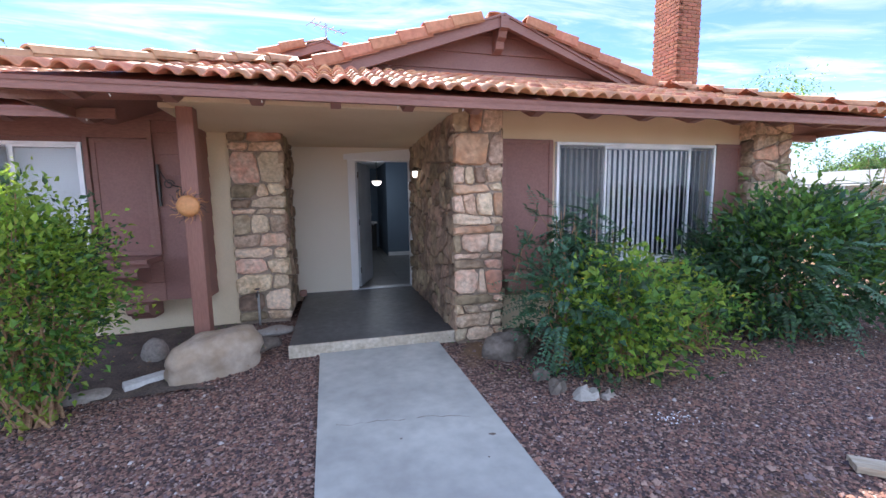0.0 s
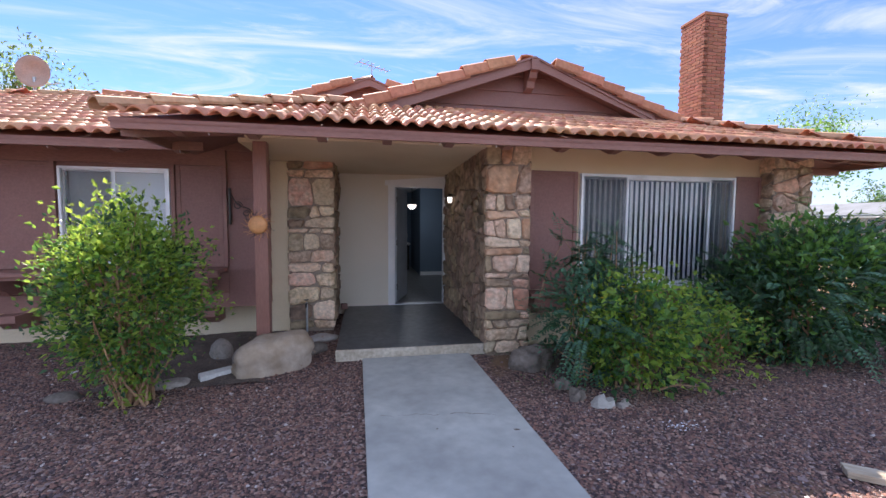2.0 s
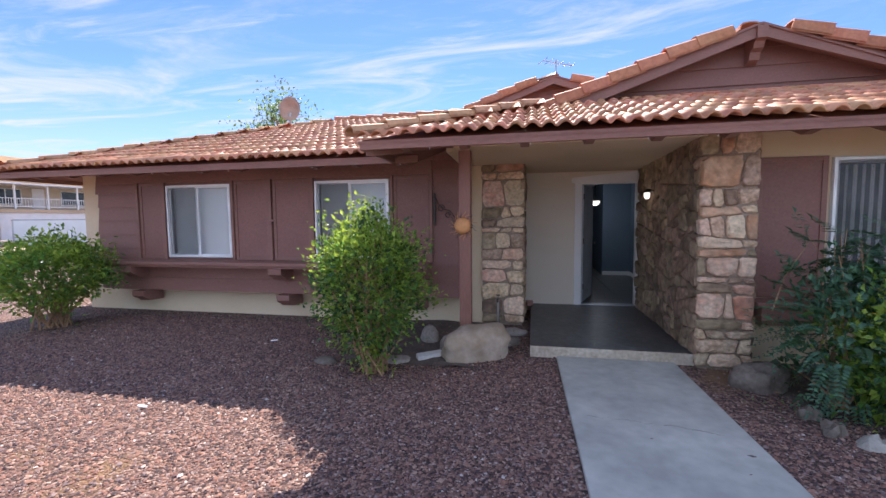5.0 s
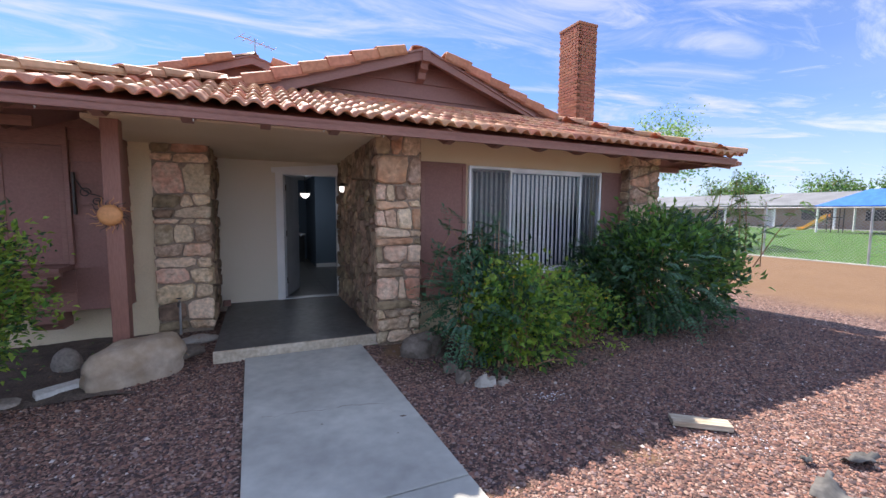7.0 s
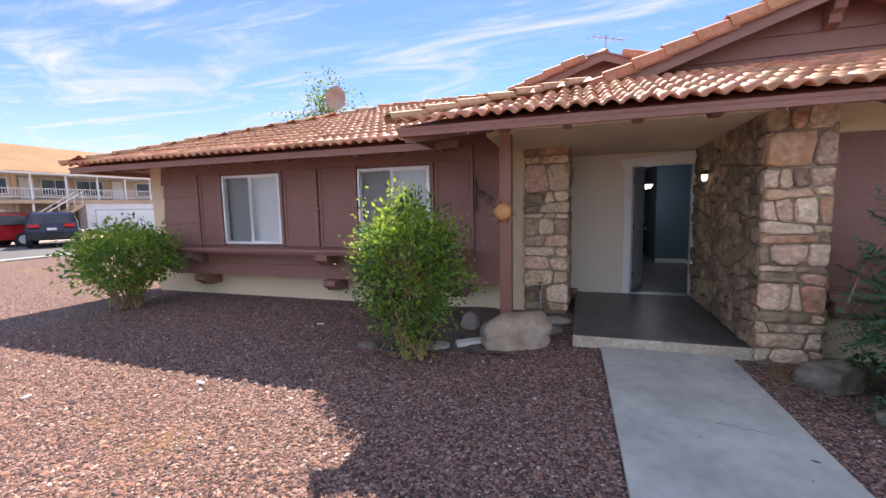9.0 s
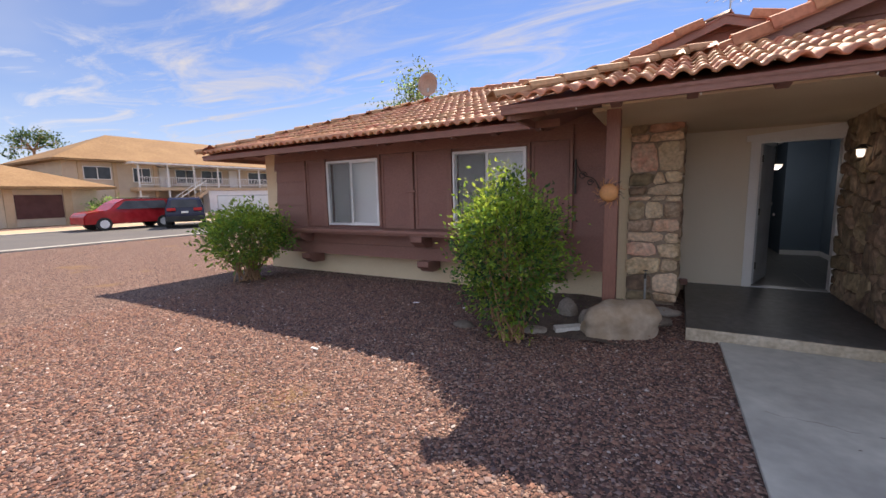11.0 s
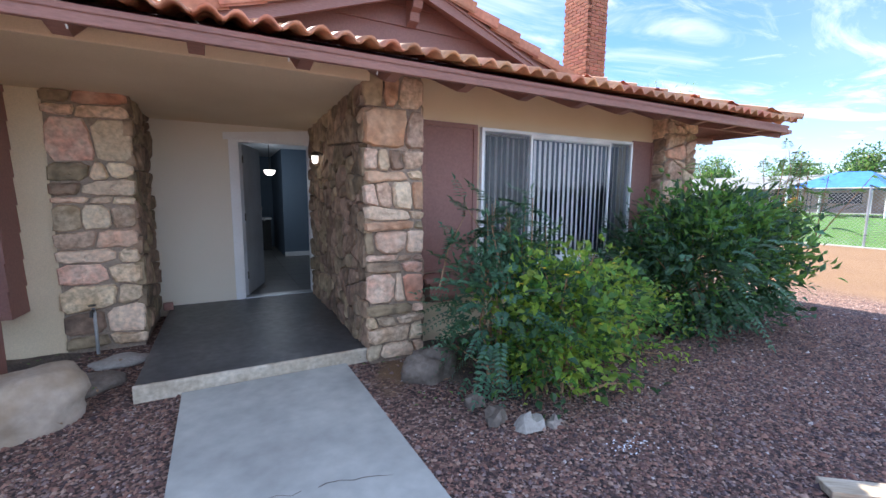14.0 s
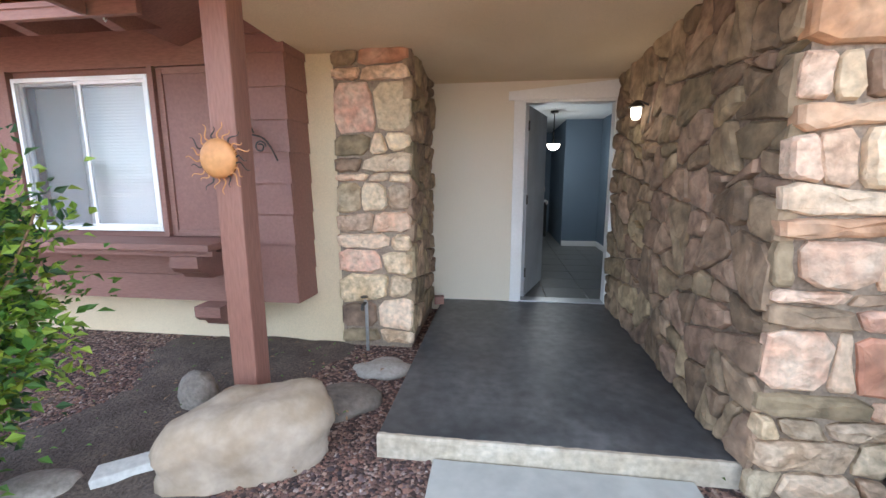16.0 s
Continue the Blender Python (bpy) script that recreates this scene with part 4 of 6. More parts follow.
def shutter(x0, x1, z0, z1, y, name="shutter"):
    s = empty(name, "flat reddish-brown painted window shutter with raised frame", "shutter", (x0, y, z0), group="shutters")
    w, h = x1 - x0, z1 - z0
    part("panel", cube((0, 0.012, 0), (w, 0.03, h)), BROWN, s)
    part("stile", cube((0, 0, 0), (0.05, 0.03, h), 0.003), BROWN_WOOD, s)
    part("stile", cube((w - 0.05, 0, 0), (w, 0.03, h), 0.003), BROWN_WOOD, s)
    part("rail", cube((0.05, 0.001, h - 0.05), (w - 0.05, 0.03, h), 0.003), BROWN_WOOD, s)
    part("rail", cube((0.05, 0.001, 0), (w - 0.05, 0.03, 0.05), 0.003), BROWN_WOOD, s)
    return s


for x0, x1 in ((-6.85, -6.37), (-5.0, -4.37), (-4.30, -3.64), (-2.29, -1.75)):
    shutter(x0, x1, 0.935, 2.215, BAY_Y - 0.001)
# wooden latch on the middle batten
latch = empty("shutter_latch", "small brown wooden shutter latch", "latch", (-4.36, BAY_Y - 0.034, 1.55))
part("bar", cube((-0.06, -0.02, 0), (0.10, 0.003, 0.035), 0.006), BROWN_WOOD, latch)


def window(name, x0, x1, z0, z1, y, splits, label):
    """An aluminium sliding window: outer frame, sashes and panes."""
    w = empty(name, label, "window", (x0, y, z0), kind="structure")
    W, H = x1 - x0, z1 - z0
    t = 0.032
    bm = cube((0, 0, 0), (t, 0.07, H), 0.004)
    cube((W - t, 0, 0), (W, 0.07, H), 0.004, bm); cube((t, 0, H - t), (W - t, 0.07, H), 0.004, bm); cube((t, 0, 0), (W - t, 0.07, t), 0.004, bm)
    part("window_frame", bm, ALU, w)
    edges = [t] + [W * s for s in splits] + [W - t]
    for i, (a, b) in enumerate(zip(edges, edges[1:])):
        dy = 0.018 if i % 2 else 0.040
        bm = cube((a, dy, t), (a + 0.026, dy + 0.02, H - t), 0.003)
        cube((b - 0.026, dy, t), (b, dy + 0.02, H - t), 0.003, bm)
        cube((a + 0.026, dy, H - t - 0.024), (b - 0.026, dy + 0.02, H - t), 0.003, bm)
        cube((a + 0.026, dy, t), (b - 0.026, dy + 0.02, t + 0.024), 0.003, bm)
        sash = part("sash", bm, ALU if i % 2 else DARK_ALU if len(splits) > 1 else ALU, w)
        pane = part("pane", cube((a + 0.024, dy + 0.008, t + 0.022), (b - 0.024, dy + 0.012, H - t - 0.022)), GLASS, sash, "clear reflecting glass")
        pane.visible_shadow = False
        if i % 2 == 0:
            part("screen", cube((a + 0.02, 0.008, t + 0.01), (b - 0.02, 0.010, H - t - 0.01)), SCREEN, sash, "grey insect screen")
    return w


def dark_niche(name, x0, x1, y0, y1, z0, z1):
    """The closed room behind a window."""
    n = empty(name, "dim room behind the window", "room", kind="structure")
    for lo, hi in (((x0, y1, z0), (x1, y1 + 0.05, z1)), ((x0 - 0.05, y0, z0), (x0, y1, z1)), ((x1, y0, z0), (x1 + 0.05, y1, z1)), ((x0, y0, z1), (x1, y1, z1 + 0.05)), ((x0, y0, z0 - 0.05), (x1, y1, z0))):
        part("panel", cube(lo, hi), ROOM, n)


for i, (a, b) in enumerate((W1, W2)):
    window(f"window_{i + 1}", a, b, *WZ, BAY_Y - 0.012, [0.48], "white aluminium sliding window with closed blinds behind")
    dark_niche(f"room_{i + 1}", a - 0.3, b + 0.3, 1.43, 3.4, 0.5, 2.4)
    bl = empty("window_blind", "closed pale horizontal slat blind", "blind", (a + 0.04, BAY_Y + 0.13, WZ[0] + 0.03), group="horizontal blinds")
    part("head_rail", cube((0, -0.02, 1.12), (b - a - 0.08, 0.02, 1.16), 0.003), BLIND, bl)
    slat = bpy.data.meshes.new("slat")
    sb = bmesh.new()
    Wb = b - a - 0.08
    q = [sb.verts.new(p) for p in ((0, -0.011, -0.006), (Wb, -0.011, -0.006), (Wb, 0, 0.012), (0, 0, 0.012), (0, 0.004, 0.022), (Wb, 0.004, 0.022))]
    sb.faces.new((q[0], q[1], q[2], q[3])); sb.faces.new((q[3], q[2], q[5], q[4]))
    sb.to_mesh(slat); sb.free(); slat.materials.append(BLIND)
    for k in range(44):
        piece("slat", slat, bl, Matrix.Translation((0, 0, 0.012 + k * 0.0252)))

# ---- right wing: wide window, shutters, planter ledge ----
window("window_3", 2.70, 4.97, 0.72, 2.15, 0.150, [0.285, 0.835], "wide three-part aluminium window with vertical blinds behind")
dark_niche("room_3", 2.2, 5.4, 0.40, 2.4, 0.4, 2.5)
vb = empty("vertical_blind", "white vertical slat blinds, partly turned open", "blind", (2.74, 0.255, 0.76))
part("head_rail", cube((0, -0.025, 1.33), (2.19, 0.025, 1.37), 0.003), BLIND, vb)
vs = bpy.data.meshes.new("vane")
sb = bmesh.new()
q = [sb.verts.new(p) for p in ((-0.042, -0.004, 0), (0, 0.004, 0), (0.042, -0.004, 0), (-0.042, -0.004, 1.32), (0, 0.004, 1.32), (0.042, -0.004, 1.32))]
sb.faces.new((q[0], q[1], q[4], q[3])); sb.faces.new((q[1], q[2], q[5], q[4]))
sb.to_mesh(vs); sb.free(); vs.materials.append(BLIND)
rnd = random.Random(8)
for k in range(29):
    x = 0.05 + k * 0.0755
    turn = 38 if x < 0.62 or x > 1.82 else 30
    piece("vane", vs, vb, Matrix.Translation((x, 0, 0)) @ Matrix.Rotation(radians(turn + rnd.uniform(-5, 5)), 4, "Z"))
shutter(2.03, 2.66, 0.70, 2.17, 0.168)
shutter(5.00, 5.41, 0.70, 2.17, 0.168)
planter = empty("planter_ledge", "brown wooden planter box ledge under the wide window", "ledge", kind="structure")
part("top", cube((1.96, -0.10, 0.645), (5.40, 0.20, 0.69), 0.008), BROWN_WOOD, planter)
part("apron", cube((2.02, -0.05, 0.50), (5.36, 0.20, 0.644), 0.006), BROWN_WOOD, planter)
for x in (2.08, 3.55, 5.0):
    part("bracket", prism([(x, 0.20, 0.50), (x, -0.03, 0.50), (x, 0.0, 0.44), (x, 0.20, 0.40)], (0.24, 0, 0)), BROWN_WOOD, planter)
part("sill", cube((2.66, 0.08, 0.69), (5.0, 0.20, 0.718), 0.005), ALU, planter, "pale aluminium window sill")

# ---- front door ----
door = empty("door_1", "grey-painted front door standing open inward", "door", kind="structure")
DX0, DX1, DZ0, DZ1 = 0.525, 1.415, 0.10, 2.14
bm = cube((DX0 - 0.095, 2.452, 0.093), (DX0, 2.478, DZ1 + 0.002), 0.004)
part("door_trim", bm, WHITE, door, "white painted door casing")
part("door_trim", cube((DX1, 2.452, 0.093), (DX1 + 0.05, 2.478, DZ1 + 0.002), 0.004), WHITE, door)
part("door_trim", prism([(DX0 - 0.15, 2.448, DZ1 + 0.003), (DX1 + 0.05, 2.448, DZ1 + 0.003), (DX1 + 0.05, 2.448, DZ1 + 0.175), (DX0 - 0.15, 2.448, DZ1 + 0.085)], (0, 0.03, 0)), WHITE, door, "white head casing, deeper at one end")
for x0, x1 in ((DX0 - 0.012, DX0 + 0.02), (DX1 - 0.02, DX1 + 0.012)):
    part("jamb", cube((x0, 2.479, 0.093), (x1, 2.62, DZ1), 0.003), WHITE, door)
part("jamb", cube((DX0, 2.479, DZ1 - 0.02), (DX1, 2.62, DZ1 + 0.012), 0.003), WHITE, door)
part("threshold", cube((DX0 + 0.02, 2.46, 0.093), (DX1 - 0.02, 2.62, 0.108), 0.004), STEEL, door, "worn metal threshold")
leaf = part("leaf", cube((0, -0.04, 0), (0.86, 0.0, 2.0), 0.004), material("grey_door_paint", (0.40, 0.42, 0.44), 0.5, spread=0.04, bump=0.1), door, "grey painted door leaf")
leaf.matrix_basis = pose(DX0 + 0.022, 2.60, 0.115, 0, 0, 72)
for zz in (0.22, 1.0, 1.75):
    ob = part("hinge", tube([(0.0, -0.045, zz), (0.0, -0.045, zz + 0.10)], 0.009, 8), METAL_DARK, leaf)
for s in (-0.075, 0.03):
    part("door_handle", disc((0.79, -0.02 + s, 0.98), 0.026, 0.015, (0, 1, 0), 14, tube([(0.79, -0.02 + s, 0.98), (0.70, -0.02 + s * 1.15, 0.98)], 0.009)), STEEL, leaf, "steel lever handle")
part("deadbolt", disc((0.79, -0.06, 1.14), 0.028, 0.02, (0, 1, 0), 16), STEEL, leaf)

# ---- hall behind the door ----
hall = empty("wall_hall", "blue-grey painted hall walls", "wall", kind="structure")
for lo, hi in (((2.15, 2.62, 0.09), (2.25, 8.6, 2.46)), ((-0.60, 2.62, 0.09), (-0.50, 8.6, 2.46)), ((1.50, 6.30, 0.09), (2.15, 6.42, 2.46)), ((1.50, 6.42, 0.09), (1.60, 8.6, 2.46)), ((-0.5, 8.5, 0.09), (1.5, 8.6, 2.46)), ((-0.5, 2.62, 0.09), (0.50, 2.66, 2.46)), ((1.44, 2.62, 0.09), (2.15, 2.66, 2.46)), ((0.50, 2.62, 2.16), (1.44, 2.66, 2.46))):
    part("panel", cube(lo, hi), ROOM, hall)
floor_in = empty("floor", "grey square floor tiles in the hall", "floor", kind="structure")
part("bed", cube((-0.6, 2.62, 0.02), (2.25, 8.6, 0.088)), MORTAR, floor_in)
tb = cube((0.004, 0.004, 0), (0.446, 0.446, 0.012), 0.003)
tile_me = bpy.data.meshes.new("floor_tile"); tb.to_mesh(tile_me); tb.free(); tile_me.materials.append(ROOM_FLOOR)
for i in range(6):
    for j in range(13):
        piece("floor_tile", tile_me, floor_in, Matrix.Translation((-0.52 + i * 0.45, 2.63 + j * 0.45, 0.088)))
tagged(finish("ceiling_hall", cube((-0.6, 2.62, 2.46), (2.25, 8.6, 2.52)), WHITE), "white painted hall ceiling", "ceiling", kind="structure")
base_b = empty("baseboard", "white baseboard round the hall", "baseboard", kind="structure")
part("board", cube((1.50, 6.285, 0.10), (2.15, 6.299, 0.20), 0.003), WHITE, base_b)
part("board", cube((2.135, 2.67, 0.10), (2.149, 6.28, 0.20), 0.003), WHITE, base_b)
part("board", cube((-0.499, 2.67, 0.10), (-0.485, 8.48, 0.20), 0.003), WHITE, base_b)
lamp = empty("ceiling_lamp", "lit bowl lamp hanging in the hall", "lamp", (1.16, 5.3, 1.84))
part("stem", tube([(0, 0, 0.10), (0, 0, 0.62)], 0.008), METAL_DARK, lamp)
part("canopy", disc((0, 0, 0.59), 0.06, 0.03, (0, 0, 1), 20), METAL_DARK, lamp)
part("shade", tube([(0, 0, 0.0), (0, 0, 0.02), (0, 0, 0.06), (0, 0, 0.10)], [0.035, 0.07, 0.10, 0.11], 24), LAMP_GLOW, lamp, "glowing glass bowl shade")
# small vanity far inside
van = empty("cabinet", "dark cabinet with a pale top at the end of the hall", "cabinet", (0.75, 7.6, 0.10))
part("body", cube((0, 0, 0), (0.6, 0.5, 0.76), 0.005), DARK, van)
part("top", cube((-0.02, -0.02, 0.761), (0.62, 0.5, 0.80), 0.006), WHITE, van, "pale countertop")

# wall lantern on the stone
sconce = empty("wall_lantern", "small black wall lantern with a lit bulb", "lamp", (1.42, 1.55, 1.875))
part("plate", cube((-0.02, -0.04, -0.08), (0.03, 0.04, 0.08), 0.006), METAL_DARK, sconce)
part("arm", tube([(-0.02, 0, 0.05), (-0.09, 0, 0.08), (-0.11, 0, 0.06)], 0.008), METAL_DARK, sconce)
part("cap", tube([(-0.11, 0, 0.035), (-0.11, 0, 0.06), (-0.11, 0, 0.085)], [0.06, 0.04, 0.01], 12), METAL_DARK, sconce)
part("glass", tube([(-0.11, 0, -0.055), (-0.11, 0, -0.03), (-0.11, 0, 0.03)], [0.022, 0.034, 0.038], 12), LAMP_GLOW, sconce, "lit glass chimney")
light = bpy.data.lights.new("lantern_bulb", "POINT"); light.energy, light.color, light.shadow_soft_size = 0.12, (1.0, 0.9, 0.75), 0.03
ob = new("lantern_bulb", light); ob.location = (1.22, 1.55, 1.855)
light = bpy.data.lights.new("hall_bulb", "POINT"); light.energy, light.color, light.shadow_soft_size = 2.4, (0.80, 0.90, 1.0), 0.12
ob = new("hall_bulb", light); ob.location = (1.16, 5.3, 1.74)

# ---- porch post and its sun ----
post = empty("porch_post", "square brown-painted timber porch post", "post", (-1.135, 0.10, -0.06))
part("shaft", cube((0, 0, 0), (0.14, 0.14, 2.436), 0.010), POST_WOOD, post)
sun_face = empty("sun_ornament", "orange metal sun face with wavy wire rays", "ornament", (-1.087, 0.08, 1.485))
part("face", tube([(0, 0.01, 0), (0, -0.008, 0), (0, -0.022, 0), (0, -0.030, 0), (0, -0.033, 0)], [0.098, 0.098, 0.085, 0.055, 0.01], 32), COPPER, sun_face, "domed orange disc", smooth=True)
for k in range(22):
    a = 2 * math.pi * k / 22
    L = 0.085 if k % 2 else 0.06
    pts = []
    for i in range(9):
        s = i / 8
        r = 0.092 + L * s
        w = 0.014 * math.sin(s * math.pi * 1.8)
        pts.append((math.cos(a) * r - math.sin(a) * w, -0.004, math.sin(a) * r + math.cos(a) * w))
    part("ray", tube(pts, [0.0045 * (1 - 0.6 * i / 8) for i in range(9)], 6), COPPER if k % 3 else METAL_DARK, sun_face)
# iron scroll bracket on the bay beside the post
scroll = empty("scroll_bracket", "black wrought-iron scroll bracket", "bracket", (-1.66, BAY_Y - 0.012, 1.62))
pts = [(0.33 * s, -0.03, 0.30 - 0.42 * s - 0.06 * math.sin(s * 6.0)) for s in (i / 14 for i in range(15))]
part("arm", tube(pts, 0.006, 6), METAL_DARK, scroll)
for cx, cz, r in ((0.10, 0.10, 0.055), (0.20, 0.0, 0.045)):
    part("scroll", tube([(cx + math.cos(a) * r * (1 - a / 14), -0.03, cz + math.sin(a) * r * (1 - a / 14)) for a in (i * 0.5 for i in range(18))], 0.006, 6), METAL_DARK, scroll)
part("spike", cube((-0.01, -0.03, -0.14), (0.01, 0.015, 0.32), 0.003), METAL_DARK, scroll)
# screw hooks and a flood lamp along the eaves
for x, y in ((-1.95, 0.40), (-3.2, 0.40), (-4.5, 0.40), (-5.8, 0.40), (-0.30, -0.66), (0.75, -0.66), (1.32, -0.66), (-1.30, -0.66)):
    hk = empty("eave_hook", "small white plastic hook under the eave", "hook", (x, y, 2.283), group="eave hooks")
    part("clip", tube([(0, 0, 0.02), (0, 0, 0), (0, 0.008, -0.010), (0, 0.016, 0.0)], 0.0045, 6), ALU, hk)

# ---- chimney ----
chimney = empty("chimney", "tall red-brown brick chimney", "chimney", (6.45, 2.45, 0), kind="")
CW, CD, CH = 0.50, 0.62, 5.55
part("core", cube((0.012, 0.012, -0.1), (CW - 0.012, CD - 0.012, CH - 0.02)), MORTAR, chimney)
bk = cube((0, 0, 0), (0.19, 0.09, 0.057), 0.004)
BRICK_ME = bpy.data.meshes.new("brick"); bk.to_mesh(BRICK_ME); bk.free(); BRICK_ME.materials.append(BRICK)
rows = int((CH - 2.7) / 0.067)
joined = []
for r in range(rows):
    z = 2.7 + r * 0.067
    shift = 0.1 * (r % 2)
    for face, length in (("front", CW), ("left", CD)):
        k = -shift
        while k < length - 0.02:
            a, b = max(k, 0.0), min(k + 0.19, length)
            if b - a > 0.03:
                s = (b - a) / 0.19
                if face == "front":
                    m = Matrix.Translation((a, 0, z)) @ Matrix.Diagonal((s, 1, 1, 1))
                else:
                    m = Matrix.Translation((0.09, a, z)) @ Matrix.Rotation(radians(90), 4, "Z") @ Matrix.Diagonal((s, 1, 1, 1))
                if r > rows - 30:
                    piece("brick", BRICK_ME, chimney, m)
                else:
                    joined.append(m)
            k += 0.20
vs_, fs_ = [], []
bv = np.array([p.co[:] for p in BRICK_ME.vertices]); bf = [tuple(p.vertices) for p in BRICK_ME.polygons]
for m in joined:
    mm = np.array(m); k = len(vs_) * len(bv)
    vs_.append(bv @ mm[:3, :3].T + mm[:3, 3]); fs_ += [tuple(k + i for i in f) for f in bf]
stuff_mesh("bricks", np.concatenate(vs_).tolist(), fs_, BRICK, chimney, "courses of red-brown brick")
part("cap", cube((-0.01, -0.01, CH - 0.03), (CW + 0.01, CD + 0.01, CH + 0.03), 0.01), BRICK, chimney)
tagged(chimney, "tall red-brown brick chimney", "chimney")

# ---- antenna and dish ----
ant = empty("roof_antenna", "old metal television antenna on the roof ridge", "antenna", (BX + 0.05, BY + 0.2, BZ))
part("mast", tube([(0, 0, -0.1), (0, 0, 0.36)], 0.014, 8), STEEL, ant)
part("boom", tube([(-0.26, 0, 0.36), (0.34, 0.25, 0.30)], 0.010, 6), STEEL, ant)
for i in range(6):
    s = i / 5
    c = Vector((-0.26 + 0.60 * s, 0.25 * s, 0.36 - 0.06 * s))
    L = 0.26 - 0.12 * s
    part("element", tube([c + Vector((-0.35 * L, L, 0.12 * L)), c + Vector((0.35 * L, -L, -0.12 * L))], 0.006, 6), STEEL, ant)
dish = empty("satellite_dish", "weathered tan satellite dish behind the roof", "dish", (-6.75, 5.7, 3.75))
part("mast", tube([(0, 0, -0.3), (0, 0, 0.75)], 0.03, 10), STEEL, dish)
bm = bmesh.new()
bmesh.ops.create_uvsphere(bm, u_segments=28, v_segments=14, radius=0.62)
bmesh.ops.delete(bm, geom=[v for v in bm.verts if v.co.z > -0.48], context="VERTS")
for v in bm.verts:
    v.co = Vector((v.co.x * 0.72, v.co.y * 0.92, v.co.z + 0.5))
bmesh.ops.solidify(bm, geom=bm.faces[:], thickness=0.012)
ob = part("reflector", bm, material("tan_dish_paint", (0.33, 0.23, 0.18), 0.7), dish, smooth=True)
ob.matrix_basis = pose(0.02, -0.05, 0.85, 78, 0, 20)
part("feed_arm", tube([(0, 0, 0.6), (0.25, 0.35, 0.75)], 0.012, 6), STEEL, dish)


# ---- plants ----
def leaf_verts(c, d, n, length, width, fold=0.25, curl=0.15):
    """One pointed leaf from its stalk at c along d, its face towards n."""
    d = d.normalized()
    s = d.cross(n)
    s = s.normalized() if s.length > 1e-4 else d.orthogonal().normalized()
    up = s.cross(d)
    a = c
    m1 = c + d * length * 0.42
    tip = c + d * length - up * length * curl
    e1 = m1 + s * width * 0.5 + up * width * fold
    e2 = m1 - s * width * 0.5 + up * width * fold
    return [a, e1, m1 - up * width * 0.04, e2, tip]


LEAF_FACES = ((0, 1, 2), (0, 2, 3), (1, 4, 2), (2, 4, 3))


class Foliage:
    """Gathers leaves by material, to be laid down as one mesh each."""
    def __init__(self):
        self.sets = {}

    def leaf(self, key, *args, **kw):
        v, f = self.sets.setdefault(key, ([], []))
        k = len(v)
        v += [tuple(p) for p in leaf_verts(*args, **kw)]
        f += [tuple(k + i for i in q) for q in LEAF_FACES]

    def frond(self, key, c, d, n, length, pairs, size, droop, rnd):
        """A feather of small leaflets along a drooping rib."""
        d = d.normalized()
        for i in range(pairs):
            s = (i + 1.2) / (pairs + 0.6)
            p = c + d * length * s - Vector((0, 0, 1)) * droop * length * s * s
            side = d.cross(n).normalized()
            t = size * (1.15 - 0.55 * s)
            for q in (-1, 1):
                self.leaf(key, p, side * q + d * 0.45 - Vector((0, 0, 0.25)), n + Vector((rnd.uniform(-0.3, 0.3), rnd.uniform(-0.3, 0.3), 0)), t, t * 0.42, 0.1, 0.1)
        self.leaf(key, c + d * length - Vector((0, 0, 1)) * droop * length, d, n, size, size * 0.4)

    def lay(self, parent, names):
        for key, (v, f) in self.sets.items():
            stuff_mesh("leaves", v, f, key, parent, names.get(key.name, ""))


def out_dir(rnd, up=0.3):
    while True:
        v = Vector((rnd.uniform(-1, 1), rnd.uniform(-1, 1), rnd.uniform(-1, 1)))
        if 0.1 < v.length < 1:
            v.normalize()
            v.z += up
            return v.normalized()


